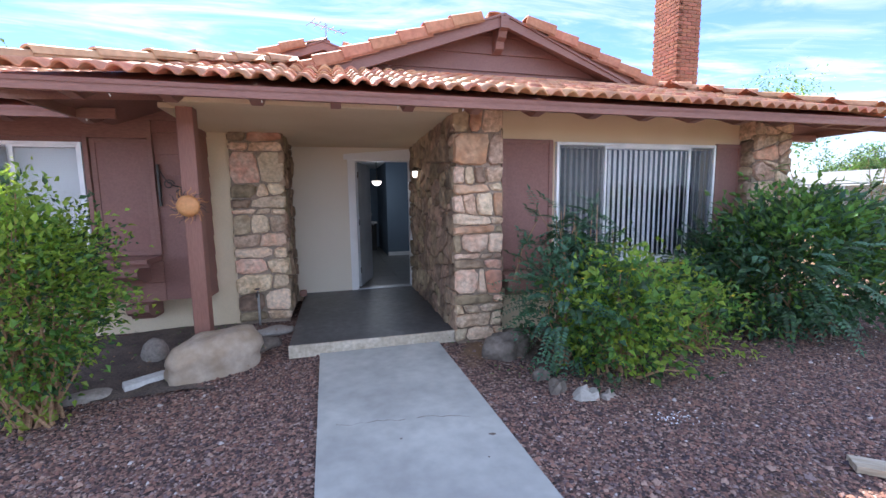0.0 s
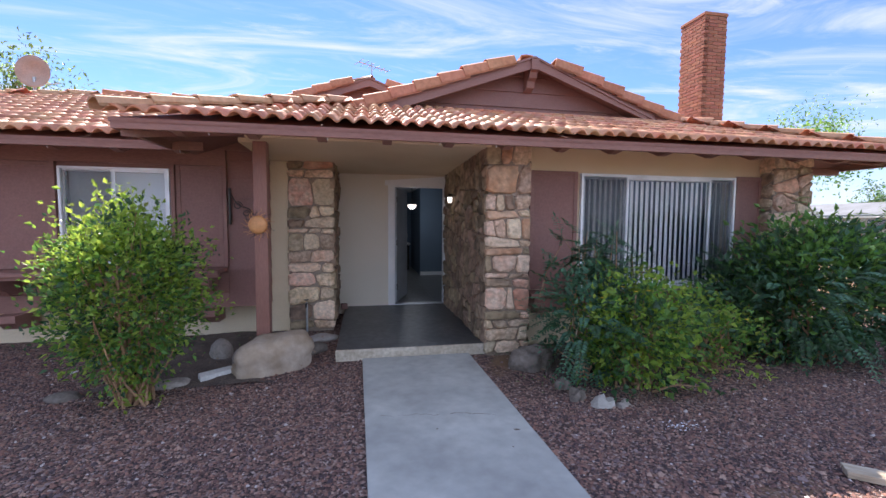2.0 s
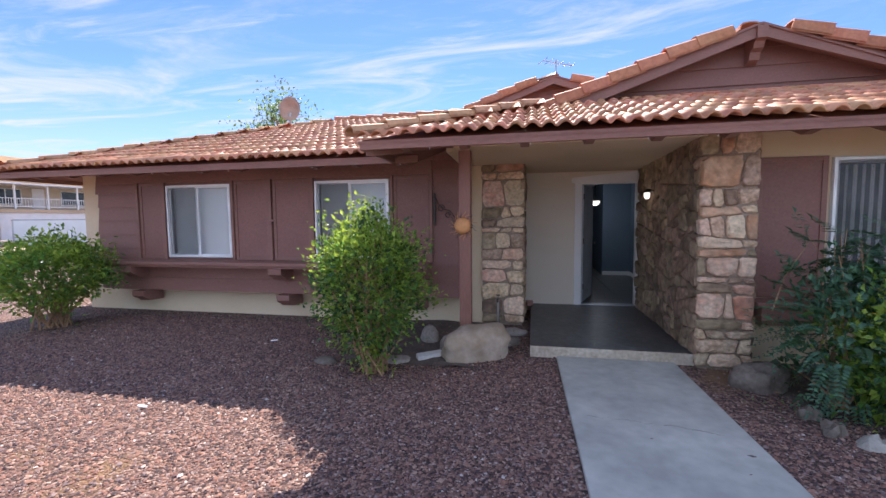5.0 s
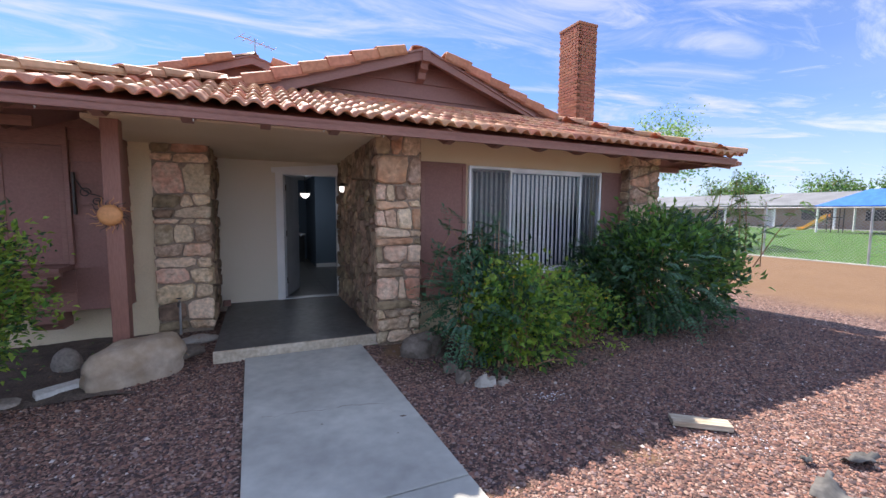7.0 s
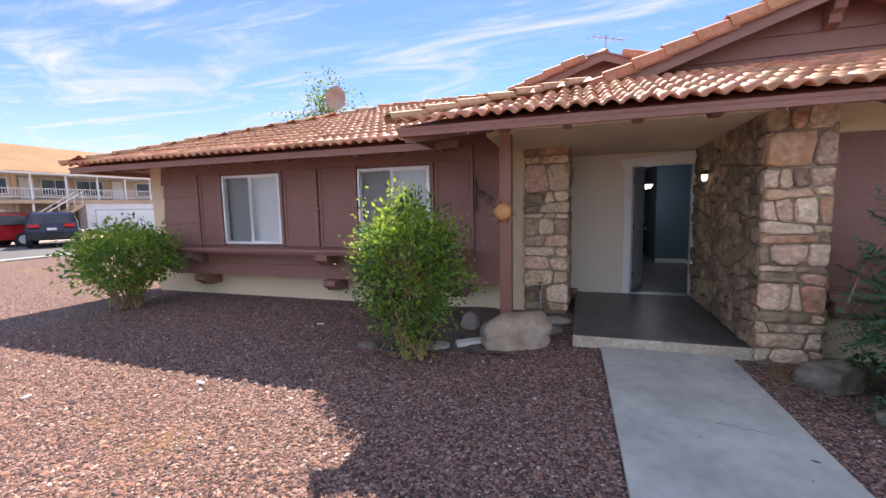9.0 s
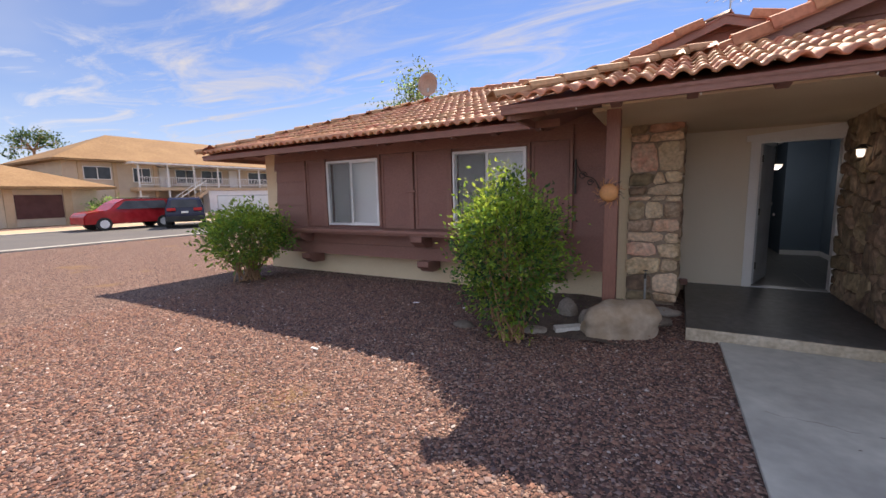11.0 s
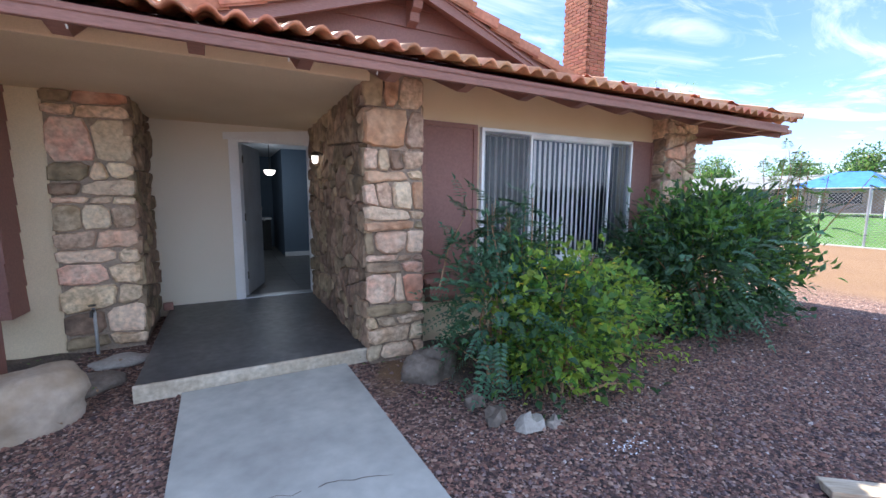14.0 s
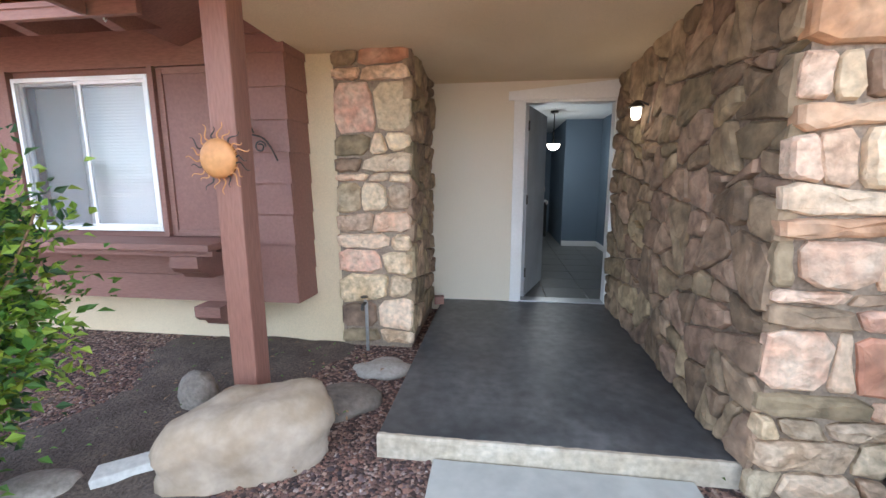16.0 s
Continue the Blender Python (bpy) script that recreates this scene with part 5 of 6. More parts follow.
def shrub(name, label, at, radii, height, clumps, per, leaf, mats, seed, low=0.25, stems=14, blossoms=0, spread=0.13, ragged=0.5, broad=0.5, vase=0.0):
    """A rounded, ragged shrub: stems from the ground, clumps of leaves on and in an uneven shell."""
    rnd = random.Random(seed)
    root = empty(name, label, "shrub", (at[0], at[1], Z_GRAVEL))
    fo = Foliage()
    tips = []
    zc = height * (0.5 + low * 0.5)
    hz = height - zc
    for _ in range(clumps):
        o = out_dir(rnd, 0.15)
        grow = 1 + ragged * noise.noise(o * 2.9 + Vector((seed, 0, 0)))
        deep = rnd.uniform(0.45, 1.0) ** 0.5
        c = Vector((o.x * radii[0], o.y * radii[1], o.z * hz)) * grow * deep + Vector((0, 0, zc))
        c.z = max(c.z, 0.10)
        slim = 1 - vase * (1 - min(1.0, c.z / (0.62 * height)))
        c.x, c.y = c.x * slim, c.y * slim
        tips.append(c)
        # upper clumps take the last leaf colour more often; lime paints a sunlit top
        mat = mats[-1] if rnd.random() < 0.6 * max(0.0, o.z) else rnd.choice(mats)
        axis = (o + Vector((0, 0, 0.5))).normalized()
        for _ in range(per):
            p = c + Vector((rnd.gauss(0, spread), rnd.gauss(0, spread), rnd.gauss(0, spread * 0.85)))
            d = (axis + out_dir(rnd, 0.0) * 0.9)
            L = leaf * rnd.uniform(0.6, 1.35)
            fo.leaf(mat, p, d, out_dir(rnd, 0.9), L, L * broad * rnd.uniform(0.85, 1.2))
    for k in range(stems):
        tip = rnd.choice(tips)
        a = Vector((rnd.gauss(0, radii[0] * 0.16), rnd.gauss(0, radii[1] * 0.16), 0))
        mid = a.lerp(tip, 0.5) + Vector((rnd.gauss(0, 0.05), rnd.gauss(0, 0.05), rnd.uniform(-0.02, 0.08)))
        part("stem", tube([a, a.lerp(mid, 0.6) + Vector((rnd.gauss(0, 0.02), 0, 0)), mid, tip], [0.013, 0.011, 0.008, 0.004], 6), BARK, root)
    if blossoms:
        b = Foliage()
        for _ in range(blossoms):
            c = rnd.choice(tips) * 1.03
            for q in range(5):
                a = q * 1.2566
                b.leaf(PETAL, c, Vector((math.cos(a), math.sin(a), 0.4)), Vector((0, -0.3, 1)), 0.022, 0.016)
        b.lay(root, {})
    fo.lay(root, {})
    return root


def shoots(root, base, count, length, mats, seed, size=0.055, lean=0.5, pairs=8, reach=0.2):
    """Tall stalks with feathery leaves that stand out above a shrub."""
    rnd = random.Random(seed)
    fo = Foliage()
    for _ in range(count):
        a = Vector(base) + Vector((rnd.gauss(0, reach), rnd.gauss(0, reach * 0.6), 0))
        tip = a + Vector((rnd.gauss(0, lean * 0.4), rnd.gauss(0, lean * 0.3), length * rnd.uniform(0.7, 1.1)))
        part("stem", tube([a, a.lerp(tip, 0.5) + Vector((rnd.gauss(0, 0.03), 0, 0)), tip], [0.008, 0.006, 0.003], 6), BARK, root)
        for i in range(7):
            s = 0.35 + 0.65 * i / 6
            p = a.lerp(tip, s)
            fo.frond(rnd.choice(mats), p, out_dir(rnd, 0.35), Vector((0, 0, 1)), rnd.uniform(0.18, 0.30), pairs, size, 0.35, rnd)
    fo.lay(root, {})


def plumes(root, at, radii, count, mats, seed, length=0.26, size=0.06, pairs=9, low=0.1):
    """Drooping feathers all round an uneven mound."""
    rnd = random.Random(seed)
    fo = Foliage()
    for _ in range(count):
        o = out_dir(rnd, 0.1)
        c = Vector(at) + Vector((o.x * radii[0], o.y * radii[1], o.z * radii[2])) * rnd.uniform(0.6, 1.05) * (1 + 0.35 * noise.noise(o * 2.4 + Vector((seed, 0, 0))))
        if c.z > low:
            fo.frond(rnd.choice(mats), c, o + Vector((0, 0, 0.15)), (o + Vector((0, 0, 1))).normalized(), length * rnd.uniform(0.7, 1.25), pairs, size, 0.45, rnd)
    fo.lay(root, {})


# lime last on these two: sunlight on their tops put into leaf colour
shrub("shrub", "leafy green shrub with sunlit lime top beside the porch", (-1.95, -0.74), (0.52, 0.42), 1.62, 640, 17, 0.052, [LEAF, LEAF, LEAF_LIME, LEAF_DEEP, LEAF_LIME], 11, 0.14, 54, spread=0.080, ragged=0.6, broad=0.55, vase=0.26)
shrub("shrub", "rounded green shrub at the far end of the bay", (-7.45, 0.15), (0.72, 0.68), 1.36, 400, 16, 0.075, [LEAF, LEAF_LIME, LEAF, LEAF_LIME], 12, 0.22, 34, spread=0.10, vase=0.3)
s1 = shrub("shrub", "blue-green feathery shrub against the stone pillar", (2.22, -0.90), (0.36, 0.34), 1.10, 70, 12, 0.066, [LEAF_BLUE, LEAF_BLUE, LEAF_DEEP, LEAF_BLUE], 13, 0.10, 16, spread=0.10, ragged=0.9)
plumes(s1, (-0.02, -0.05, 0.62), (0.42, 0.40, 0.52), 120, [LEAF_BLUE, LEAF_BLUE, LEAF_BLUE, LEAF_DEEP], 23)
shoots(s1, (0.0, 0.1, 0.75), 12, 0.72, [LEAF_BLUE, LEAF_DEEP], 14, 0.085, 0.5, 8, 0.24)
shoots(s1, (0.62, 0.35, 0.7), 7, 0.48, [LEAF_DEEP, LEAF_BLUE, LEAF], 15, 0.09, 0.5, 7, 0.26)
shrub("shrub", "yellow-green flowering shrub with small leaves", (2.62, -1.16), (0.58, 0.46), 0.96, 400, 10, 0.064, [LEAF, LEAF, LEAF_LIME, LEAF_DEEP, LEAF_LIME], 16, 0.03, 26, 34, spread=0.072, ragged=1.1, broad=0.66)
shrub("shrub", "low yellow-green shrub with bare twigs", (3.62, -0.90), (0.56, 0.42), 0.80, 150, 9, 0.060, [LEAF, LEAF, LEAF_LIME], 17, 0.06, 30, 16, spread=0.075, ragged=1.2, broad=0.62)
s3 = shrub("shrub", "dark green feathery shrub under the wide window", (4.42, -0.42), (0.42, 0.34), 1.05, 60, 12, 0.08, [LEAF_DEEP, LEAF_BLUE, LEAF_DEEP], 25, 0.1, 14, spread=0.10, ragged=0.8)
plumes(s3, (0, 0, 0.72), (0.52, 0.36, 0.48), 110, [LEAF_DEEP, LEAF_BLUE, LEAF_DEEP], 26, 0.28, 0.065)
s2 = shrub("shrub", "large dark green shrub with feathery leaves", (5.25, -0.78), (1.15, 0.62), 1.50, 430, 17, 0.095, [LEAF_DEEP, LEAF_DEEP, LEAF_BLUE, LEAF], 18, 0.05, 24, spread=0.11)
plumes(s2, (0, 0, 0.80), (1.15, 0.64, 0.74), 250, [LEAF_DEEP, LEAF_DEEP, LEAF_BLUE], 19, 0.28, 0.07, 8)
shoots(s2, (1.15, -0.05, 0.8), 10, 1.2, [LEAF_PALE, LEAF_DEEP, LEAF], 20, 0.075, 0.8, 10, 0.35)
shoots(s2, (0.05, 0.35, 1.2), 3, 0.65, [LEAF_PALE], 22, 0.07, 0.5, 10, 0.3)


def tree(name, label, at, trunk_h, crown, count, per, leaf, mats, seed, bare=0.0, radius=0.16):
    """A tapered trunk that forks into limbs, each carrying clumps of leaves with gaps between them."""
    rnd = random.Random(seed)
    root = empty(name, label, "tree", (at[0], at[1], Z_GRAVEL))
    bm = tube([(0, 0, 0), (0.06, 0.03, trunk_h * 0.5), (0.0, 0.1, trunk_h)], [radius, radius * 0.8, radius * 0.62], 10)
    top = Vector((0, 0.1, trunk_h))
    ends = []
    for k in range(9):
        o = out_dir(rnd, 0.5)
        e = top + Vector((o.x * crown[0], o.y * crown[1], abs(o.z) * crown[2] * 1.3)) * rnd.uniform(0.6, 1.0)
        m = top.lerp(e, 0.5) + Vector((rnd.gauss(0, 0.15), rnd.gauss(0, 0.15), 0.15))
        tube([top, m, e], [radius * 0.45, radius * 0.25, radius * 0.07], 6, bm)
        for _ in range(4):
            s = rnd.uniform(0.4, 1.0)
            p = m.lerp(e, s)
            f = p + out_dir(rnd, 0.3) * crown[0] * 0.35
            tube([p, f], [radius * 0.12, radius * 0.03], 5, bm)
            ends += [f, p.lerp(f, 0.6)]
        ends.append(e)
    part("trunk", bm, BARK, root, "branching trunk")
    fo = Foliage()
    for _ in range(count):
        c = rnd.choice(ends) + Vector((rnd.gauss(0, crown[0] * 0.15), rnd.gauss(0, crown[1] * 0.15), rnd.gauss(0, crown[2] * 0.16)))
        if rnd.random() < bare:
            continue
        mat = rnd.choice(mats)
        for _ in range(per):
            p = c + Vector((rnd.gauss(0, 0.16), rnd.gauss(0, 0.16), rnd.gauss(0, 0.12))) * (crown[0] / 1.5)
            L = leaf * rnd.uniform(0.6, 1.3)
            fo.leaf(mat, p, out_dir(rnd, -0.1), out_dir(rnd, 0.8), L, L * 0.45)
    for key, (v, f) in fo.sets.items():
        stuff_mesh("crown", v, f, key, root)
    return root


tree("tree", "sparse twiggy tree behind the roof", (-12.2, 15.0), 4.9, (2.6, 2.2, 2.4), 300, 10, 0.2, [LEAF_TREE, LEAF_TREE, LEAF_PALE], 30, 0.1, 0.2)
tree("tree", "feathery pale green tree behind the roof", (19.3, 11.5), 3.8, (3.2, 2.4, 2.4), 420, 12, 0.17, [LEAF_PALE, LEAF], 31, 0.1, 0.17)
for i, (x, y, h, w) in enumerate(((92, 25, 4.2, 4.5), (96, 36, 4.5, 5.0), (90, 46, 4.0, 4.2), (88, 14, 4.6, 4.8), (98, 56, 4.5, 5.0), (86, 4, 4.4, 4.6), (84, 70, 4.5, 5.5), (95, -6, 4.5, 5.0))):
    tree("tree", "rounded green shade tree beyond the field", (x, y), 3.6, (w * 1.2, w * 1.2, h), 260, 10, 0.55, [LEAF_TREE, LEAF, LEAF_DEEP], 32 + i, 0.0, 0.3)
for i, (x, y, h) in enumerate(((-62, 6, 5.5), (-58, -2, 3.0), (-72, 16.5, 8.2))):
    tree("tree", "tall grey-green tree behind the houses", (x, y), h, (2.6, 2.6, 3.0), 120, 10, 0.4, [LEAF_TREE, LEAF_DEEP], 45 + i, 0.0, 0.25)


# ---- street and buildings to the left ----
ASPHALT = material("asphalt", (0.105, 0.105, 0.108), 0.9, spread=0.15, grain=20, stain=0.5, bump=0.3, tint=(0.135, 0.133, 0.13))
TAN_ROOF = material("tan_tile_roof", (0.25, 0.145, 0.065), 0.85, spread=0.15, grain=6, stain=0.6, bump=0.5, stretch=(1, 1, 1), tint=(0.32, 0.20, 0.10), depth=0.05)
CREAM = material("cream_render", (0.50, 0.42, 0.325), 0.9, spread=0.05, grain=12, stain=0.4, bump=0.1)
TAN_WALL = material("tan_render", (0.48, 0.36, 0.24), 0.9, spread=0.05, grain=12, stain=0.4, bump=0.1)
GREY_ROOF = material("grey_shingle_roof", (0.16, 0.17, 0.18), 0.9, spread=0.12, grain=5, stain=0.5, bump=0.2)
SCHOOL_WALL = material("tan_block_wall", (0.36, 0.27, 0.21), 0.9, spread=0.08, grain=8, stain=0.5, bump=0.1)
DARK_GLASS = material("dark_glass", (0.035, 0.04, 0.05), 0.12, spread=0.05, bump=0)
tagged(finish("road", cube((-28.4, -160, -0.2), (-19.2, 160, -0.014)), ASPHALT), "grey asphalt street", "road", kind="structure")
for nm, x0, x1, z1 in (("kerb", -19.2, -18.75, 0.03), ("kerb", -28.8, -28.4, 0.03)):
    tagged(finish(nm, cube((x0, -160, -0.2), (x1, 160, z1), 0.02), CONCRETE), "pale concrete kerb", "kerb", kind="structure")
tagged(finish("pavement", cube((-33.0, -160, -0.2), (-28.81, 160, 0.004)), material("dusty_verge", (0.46, 0.34, 0.23), 0.95, spread=0.15, grain=8, stain=0.5, bump=0.2)), "bare dusty verge across the street", "verge", kind="structure")


def hip_roof(x0, x1, y0, y1, z, s, over=0.7, bm=None):
    """A hipped roof with its ridge along the longer side."""
    x0, x1, y0, y1 = x0 - over, x1 + over, y0 - over, y1 + over
    h = min(x1 - x0, y1 - y0) / 2
    r = z + h * s
    bm = bm or bmesh.new()
    b = [bm.verts.new(p) for p in ((x0, y0, z), (x1, y0, z), (x1, y1, z), (x0, y1, z))]
    c = [bm.verts.new((p.co.x, p.co.y, z - 0.18)) for p in b]
    if x1 - x0 > y1 - y0:
        t = [bm.verts.new(p) for p in ((x0 + h, (y0 + y1) / 2, r), (x1 - h, (y0 + y1) / 2, r))]
        sides = ((b[0], b[1], t[1], t[0]), (b[1], b[2], t[1]), (b[2], b[3], t[0], t[1]), (b[3], b[0], t[0]))
    else:
        t = [bm.verts.new(p) for p in (((x0 + x1) / 2, y0 + h, r), ((x0 + x1) / 2, y1 - h, r))]
        sides = ((b[0], b[1], t[0]), (b[1], b[2], t[1], t[0]), (b[2], b[3], t[1]), (b[3], b[0], t[0], t[1]))
    for f in sides:
        bm.faces.new(f)
    for i in range(4):
        bm.faces.new((b[i], c[i], c[(i + 1) % 4], b[(i + 1) % 4]))
    bm.faces.new(c)
    return bm


def house_window(parent, x, y0, y1, z0, z1, bars=1):
    """A window in a wall that faces +x."""
    w = part("window", cube((x, y0, z0), (x + 0.05, y1, z1)), DARK_GLASS, parent, "dark window glass")
    bm = cube((x, y0 - 0.06, z0 - 0.06), (x + 0.09, y0, z1 + 0.06)); cube((x, y1, z0 - 0.06), (x + 0.09, y1 + 0.06, z1 + 0.06), 0, bm)
    cube((x, y0, z1), (x + 0.09, y1, z1 + 0.06), 0, bm); cube((x, y0, z0 - 0.06), (x + 0.09, y1, z0), 0, bm)
    for k in range(bars):
        c = y0 + (y1 - y0) * (k + 1) / (bars + 1)
        cube((x + 0.002, c - 0.03, z0), (x + 0.085, c + 0.03, z1), 0, bm)
    part("frame", bm, WHITE, w)


AX = -44.4
apt = empty("apartment_building", "cream two-storey apartment building with tan tile roof and balcony", "building", (0, 0, 0))
part("wall", cube((AX - 11, 9.9, -0.1), (AX, 17.0, 5.0)), CREAM, apt)
part("wall", cube((AX - 11, 17.0, -0.1), (AX - 1.6, 33, 5.0)), CREAM, apt)
part("roof", hip_roof(AX - 11, AX, 9.9, 33, 5.12, 0.46, 0.8), TAN_ROOF, apt)
for y in (10.9, 13.4, 16.7):
    part("pilaster", cube((AX, y, -0.1), (AX + 0.12, y + 0.3, 5.0)), TAN_WALL, apt)
house_window(apt, AX, 11.3, 13.2, 3.5, 4.5)
house_window(apt, AX, 15.0, 16.4, 3.3, 4.5)
# recessed gallery with posts, rail and stair
part("balcony", cube((AX - 1.6, 14.6, 2.45), (AX + 1.4, 33, 2.75)), TAN_WALL, apt, "tan balcony floor")
part("porch_roof", cube((AX - 1.7, 14.2, 4.86), (AX + 1.7, 33, 5.0)), WHITE, apt, "flat white gallery roof")
for y in (14.8, 17.3, 19.8, 22.3, 24.8, 27.3, 29.8, 32.4):
    part("post", cube((AX + 1.2, y, 2.75), (AX + 1.32, y + 0.12, 4.86)), WHITE, apt)
    if y < 20:
        part("post", cube((AX + 1.2, y, -0.1), (AX + 1.32, y + 0.12, 2.45)), WHITE, apt)
for zz in (2.95, 3.65):
    part("rail", cube((AX + 1.24, 14.8, zz), (AX + 1.29, 32.5, zz + 0.06)), WHITE, apt)
bm = bmesh.new()
for k in range(88):
    cube((AX + 1.25, 14.9 + k * 0.2, 3.0), (AX + 1.28, 14.93 + k * 0.2, 3.65), 0, bm)
part("balusters", bm, WHITE, apt)
for y0, y1 in ((18.0, 19.0), (25.5, 26.5)):
    part("door", cube((AX - 1.6, y0, 2.76), (AX - 1.52, y1, 4.75)), WHITE, apt)
for y0, y1 in ((19.6, 21.6), (22.3, 24.6), (28.0, 31.0)):
    house_window(apt, AX - 1.6 if y0 > 17.0 else AX, y0, y1, 3.3, 4.6)
part("door", cube((AX, 15.2, -0.05), (AX + 0.06, 16.1, 2.0)), WHITE, apt)
for k in range(13):
    part("step", cube((AX + 1.5, 16.5 + k * 0.29, 0.02 + k * 0.19), (AX + 2.6, 16.82 + k * 0.29, 0.10 + k * 0.19)), TAN_WALL, apt)
for x in (AX + 1.5, AX + 2.58):
    part("stringer", prism([(x, 16.4, 0.0), (x, 20.3, 2.5), (x, 20.3, 2.2), (x, 16.7, -0.1)], (0.06, 0, 0)), TAN_WALL, apt)
    part("handrail", tube([(x, 16.5, 1.0), (x, 20.3, 3.45)], 0.04, 6), WHITE, apt)
    for k in range(7):
        part("baluster", tube([(x, 16.6 + k * 0.6, 0.1 + k * 0.39), (x, 16.6 + k * 0.6, 1.05 + k * 0.385)], 0.025, 5), WHITE, apt)
part("garage_wall", cube((AX + 0.2, 21.2, -0.1), (AX + 1.3, 33, 2.44)), WHITE, apt, "white rendered lower wall")

bung = empty("bungalow", "tan single-storey house with tile roof", "house", (0, 0, 0))
HX = -37.2
part("wall", cube((HX - 9, -6, -0.1), (HX, 9.3, 2.5)), CREAM, bung)
part("roof", hip_roof(HX - 9, HX, -6, 9.3, 2.58, 0.34, 0.9), TAN_ROOF, bung)
# flat panel; the shade of the opening is put into its dark colour
part("garage_door", cube((HX, 4.9, 0.5), (HX + 0.05, 7.3, 2.05)), material("dark_red_panel", (0.08, 0.025, 0.022), 0.6), bung, "dark red-brown shaded opening")
for y in (4.4, 7.35):
    part("pilaster", cube((HX, y, -0.1), (HX + 0.1, y + 0.45, 2.45)), TAN_WALL, bung)
shrub("shrub", "green shrub beside the house across the street", (-35.8, 9.6), (1.3, 1.3), 1.7, 90, 14, 0.2, [LEAF_TREE, LEAF, LEAF_PALE], 71, 0.05, 8, spread=0.25)
rnd = random.Random(72)
for k in range(9):
    ob = tagged(finish("rock", lump((rnd.uniform(0.3, 0.6), rnd.uniform(0.25, 0.5), rnd.uniform(0.2, 0.35)), 80 + k, 0.3, 2), ROCK, smooth=True), "rough brown landscape rock by the verge", "rock", "rocks across the street")
    ob.location = (-34.2 + rnd.uniform(-0.6, 0.6), 10.5 + k * 0.95 + rnd.uniform(-0.3, 0.3), -0.03)
# palm behind the apartments
palm = empty("palm_tree", "distant palm with a round head of fronds", "tree", (-70.0, 47.0, 0))
part("trunk", tube([(0, 0, 0), (0.3, 0, 5), (0.2, 0, 10.2)], [0.3, 0.24, 0.2], 8), BARK, palm)
fo = Foliage(); rnd = random.Random(73)
for _ in range(46):
    fo.frond(LEAF_TREE, Vector((0.2, 0, 10.2)), out_dir(rnd, 0.25), Vector((0, 0, 1)), 1.8, 9, 0.5, 0.5, rnd)
fo.lay(palm, {})


def car(name, label, at, turn, paint):
    """A parked sport utility car: its nose along +y."""
    c = empty(name, label, "car", at, turn)
    prof = [(-2.25, 0.35), (-2.30, 0.75), (-2.18, 1.05), (-1.95, 1.55), (-1.75, 1.66), (0.30, 1.66), (0.75, 1.45), (1.15, 1.08), (2.10, 0.95), (2.28, 0.75), (2.28, 0.35)]
    bm = bmesh.new()
    rings = []
    for sx, inset in ((-1, 0.0), (-0.96, 0.0), (0.96, 0.0), (1, 0.0)):
        ring = []
        for y, z in prof:
            t = max(0.0, (z - 1.0) / 0.66)
            ring.append(bm.verts.new((sx * (0.93 - 0.20 * t) * (0.985 if abs(sx) == 1 else 1.0), y, z)))
        rings.append(ring)
    n = len(prof)
    for a, b in zip(rings, rings[1:]):
        for i in range(n):
            bm.faces.new((a[i], a[(i + 1) % n], b[(i + 1) % n], b[i]))
    bm.faces.new(rings[0][::-1]); bm.faces.new(rings[-1])
    bmesh.ops.recalc_face_normals(bm, faces=bm.faces)
    bmesh.ops.bevel(bm, geom=bm.edges[:], offset=0.03, segments=2, affect="EDGES")
    part("body", bm, paint, c, smooth=False)
    part("rear_window", prism([(-0.66, -2.135, 1.12), (0.66, -2.135, 1.12), (0.58, -1.975, 1.53), (-0.58, -1.975, 1.53)], (0, -0.03, 0.008)), DARK_GLASS, c)
    for s in (-1, 1):
        part("side_window", prism([(s * 0.92, -1.75, 1.10), (s * 0.92, 0.85, 1.10), (s * 0.77, 0.35, 1.54), (s * 0.77, -1.65, 1.54)], (s * 0.012, 0, 0)), DARK_GLASS, c)
        part("tail_light", cube((s * 0.62 - 0.2, -2.33, 0.95), (s * 0.62 + 0.2, -2.2, 1.10), 0.02), material("red_lens", (0.45, 0.01, 0.012), 0.2, spread=0.02, bump=0), c)
        for y in (-1.45, 1.42):
            w = part("wheel", disc((s * 0.74, y, 0.34), 0.345, s * 0.22, (1, 0, 0), 24), DARK, c)
            part("rim", disc((s * 0.962, y, 0.34), 0.22, s * 0.012, (1, 0, 0), 18), ALU, w)
    part("bumper", cube((-0.90, -2.36, 0.36), (0.90, -2.20, 0.66), 0.05), DARK, c)
    part("number_plate", cube((-0.17, -2.335, 0.82), (0.17, -2.30, 0.93), 0.004), WHITE, c)
    for s in (-1, 1):
        part("roof_rail", tube([(s * 0.66, -1.5, 1.70), (s * 0.66, 0.2, 1.70)], 0.02, 6), DARK, c)
    return c


car("car", "dark navy sport utility car parked at the kerb", (-25.7, 9.15, -0.014), 59, material("navy_car_paint", (0.012, 0.016, 0.045), 0.15, spread=0.02, bump=0))
car("car", "red sport utility car parked across the street", (-27.6, 6.9, -0.014), 178, material("red_car_paint", (0.40, 0.015, 0.02), 0.15, spread=0.02, bump=0))
trailer = empty("trailer", "white box trailer parked behind the navy car", "trailer", (-24.2, 12.3, -0.014), -30)
part("box", cube((-1.0, -1.8, 0.45), (1.0, 2.6, 1.75), 0.03), WHITE, trailer)
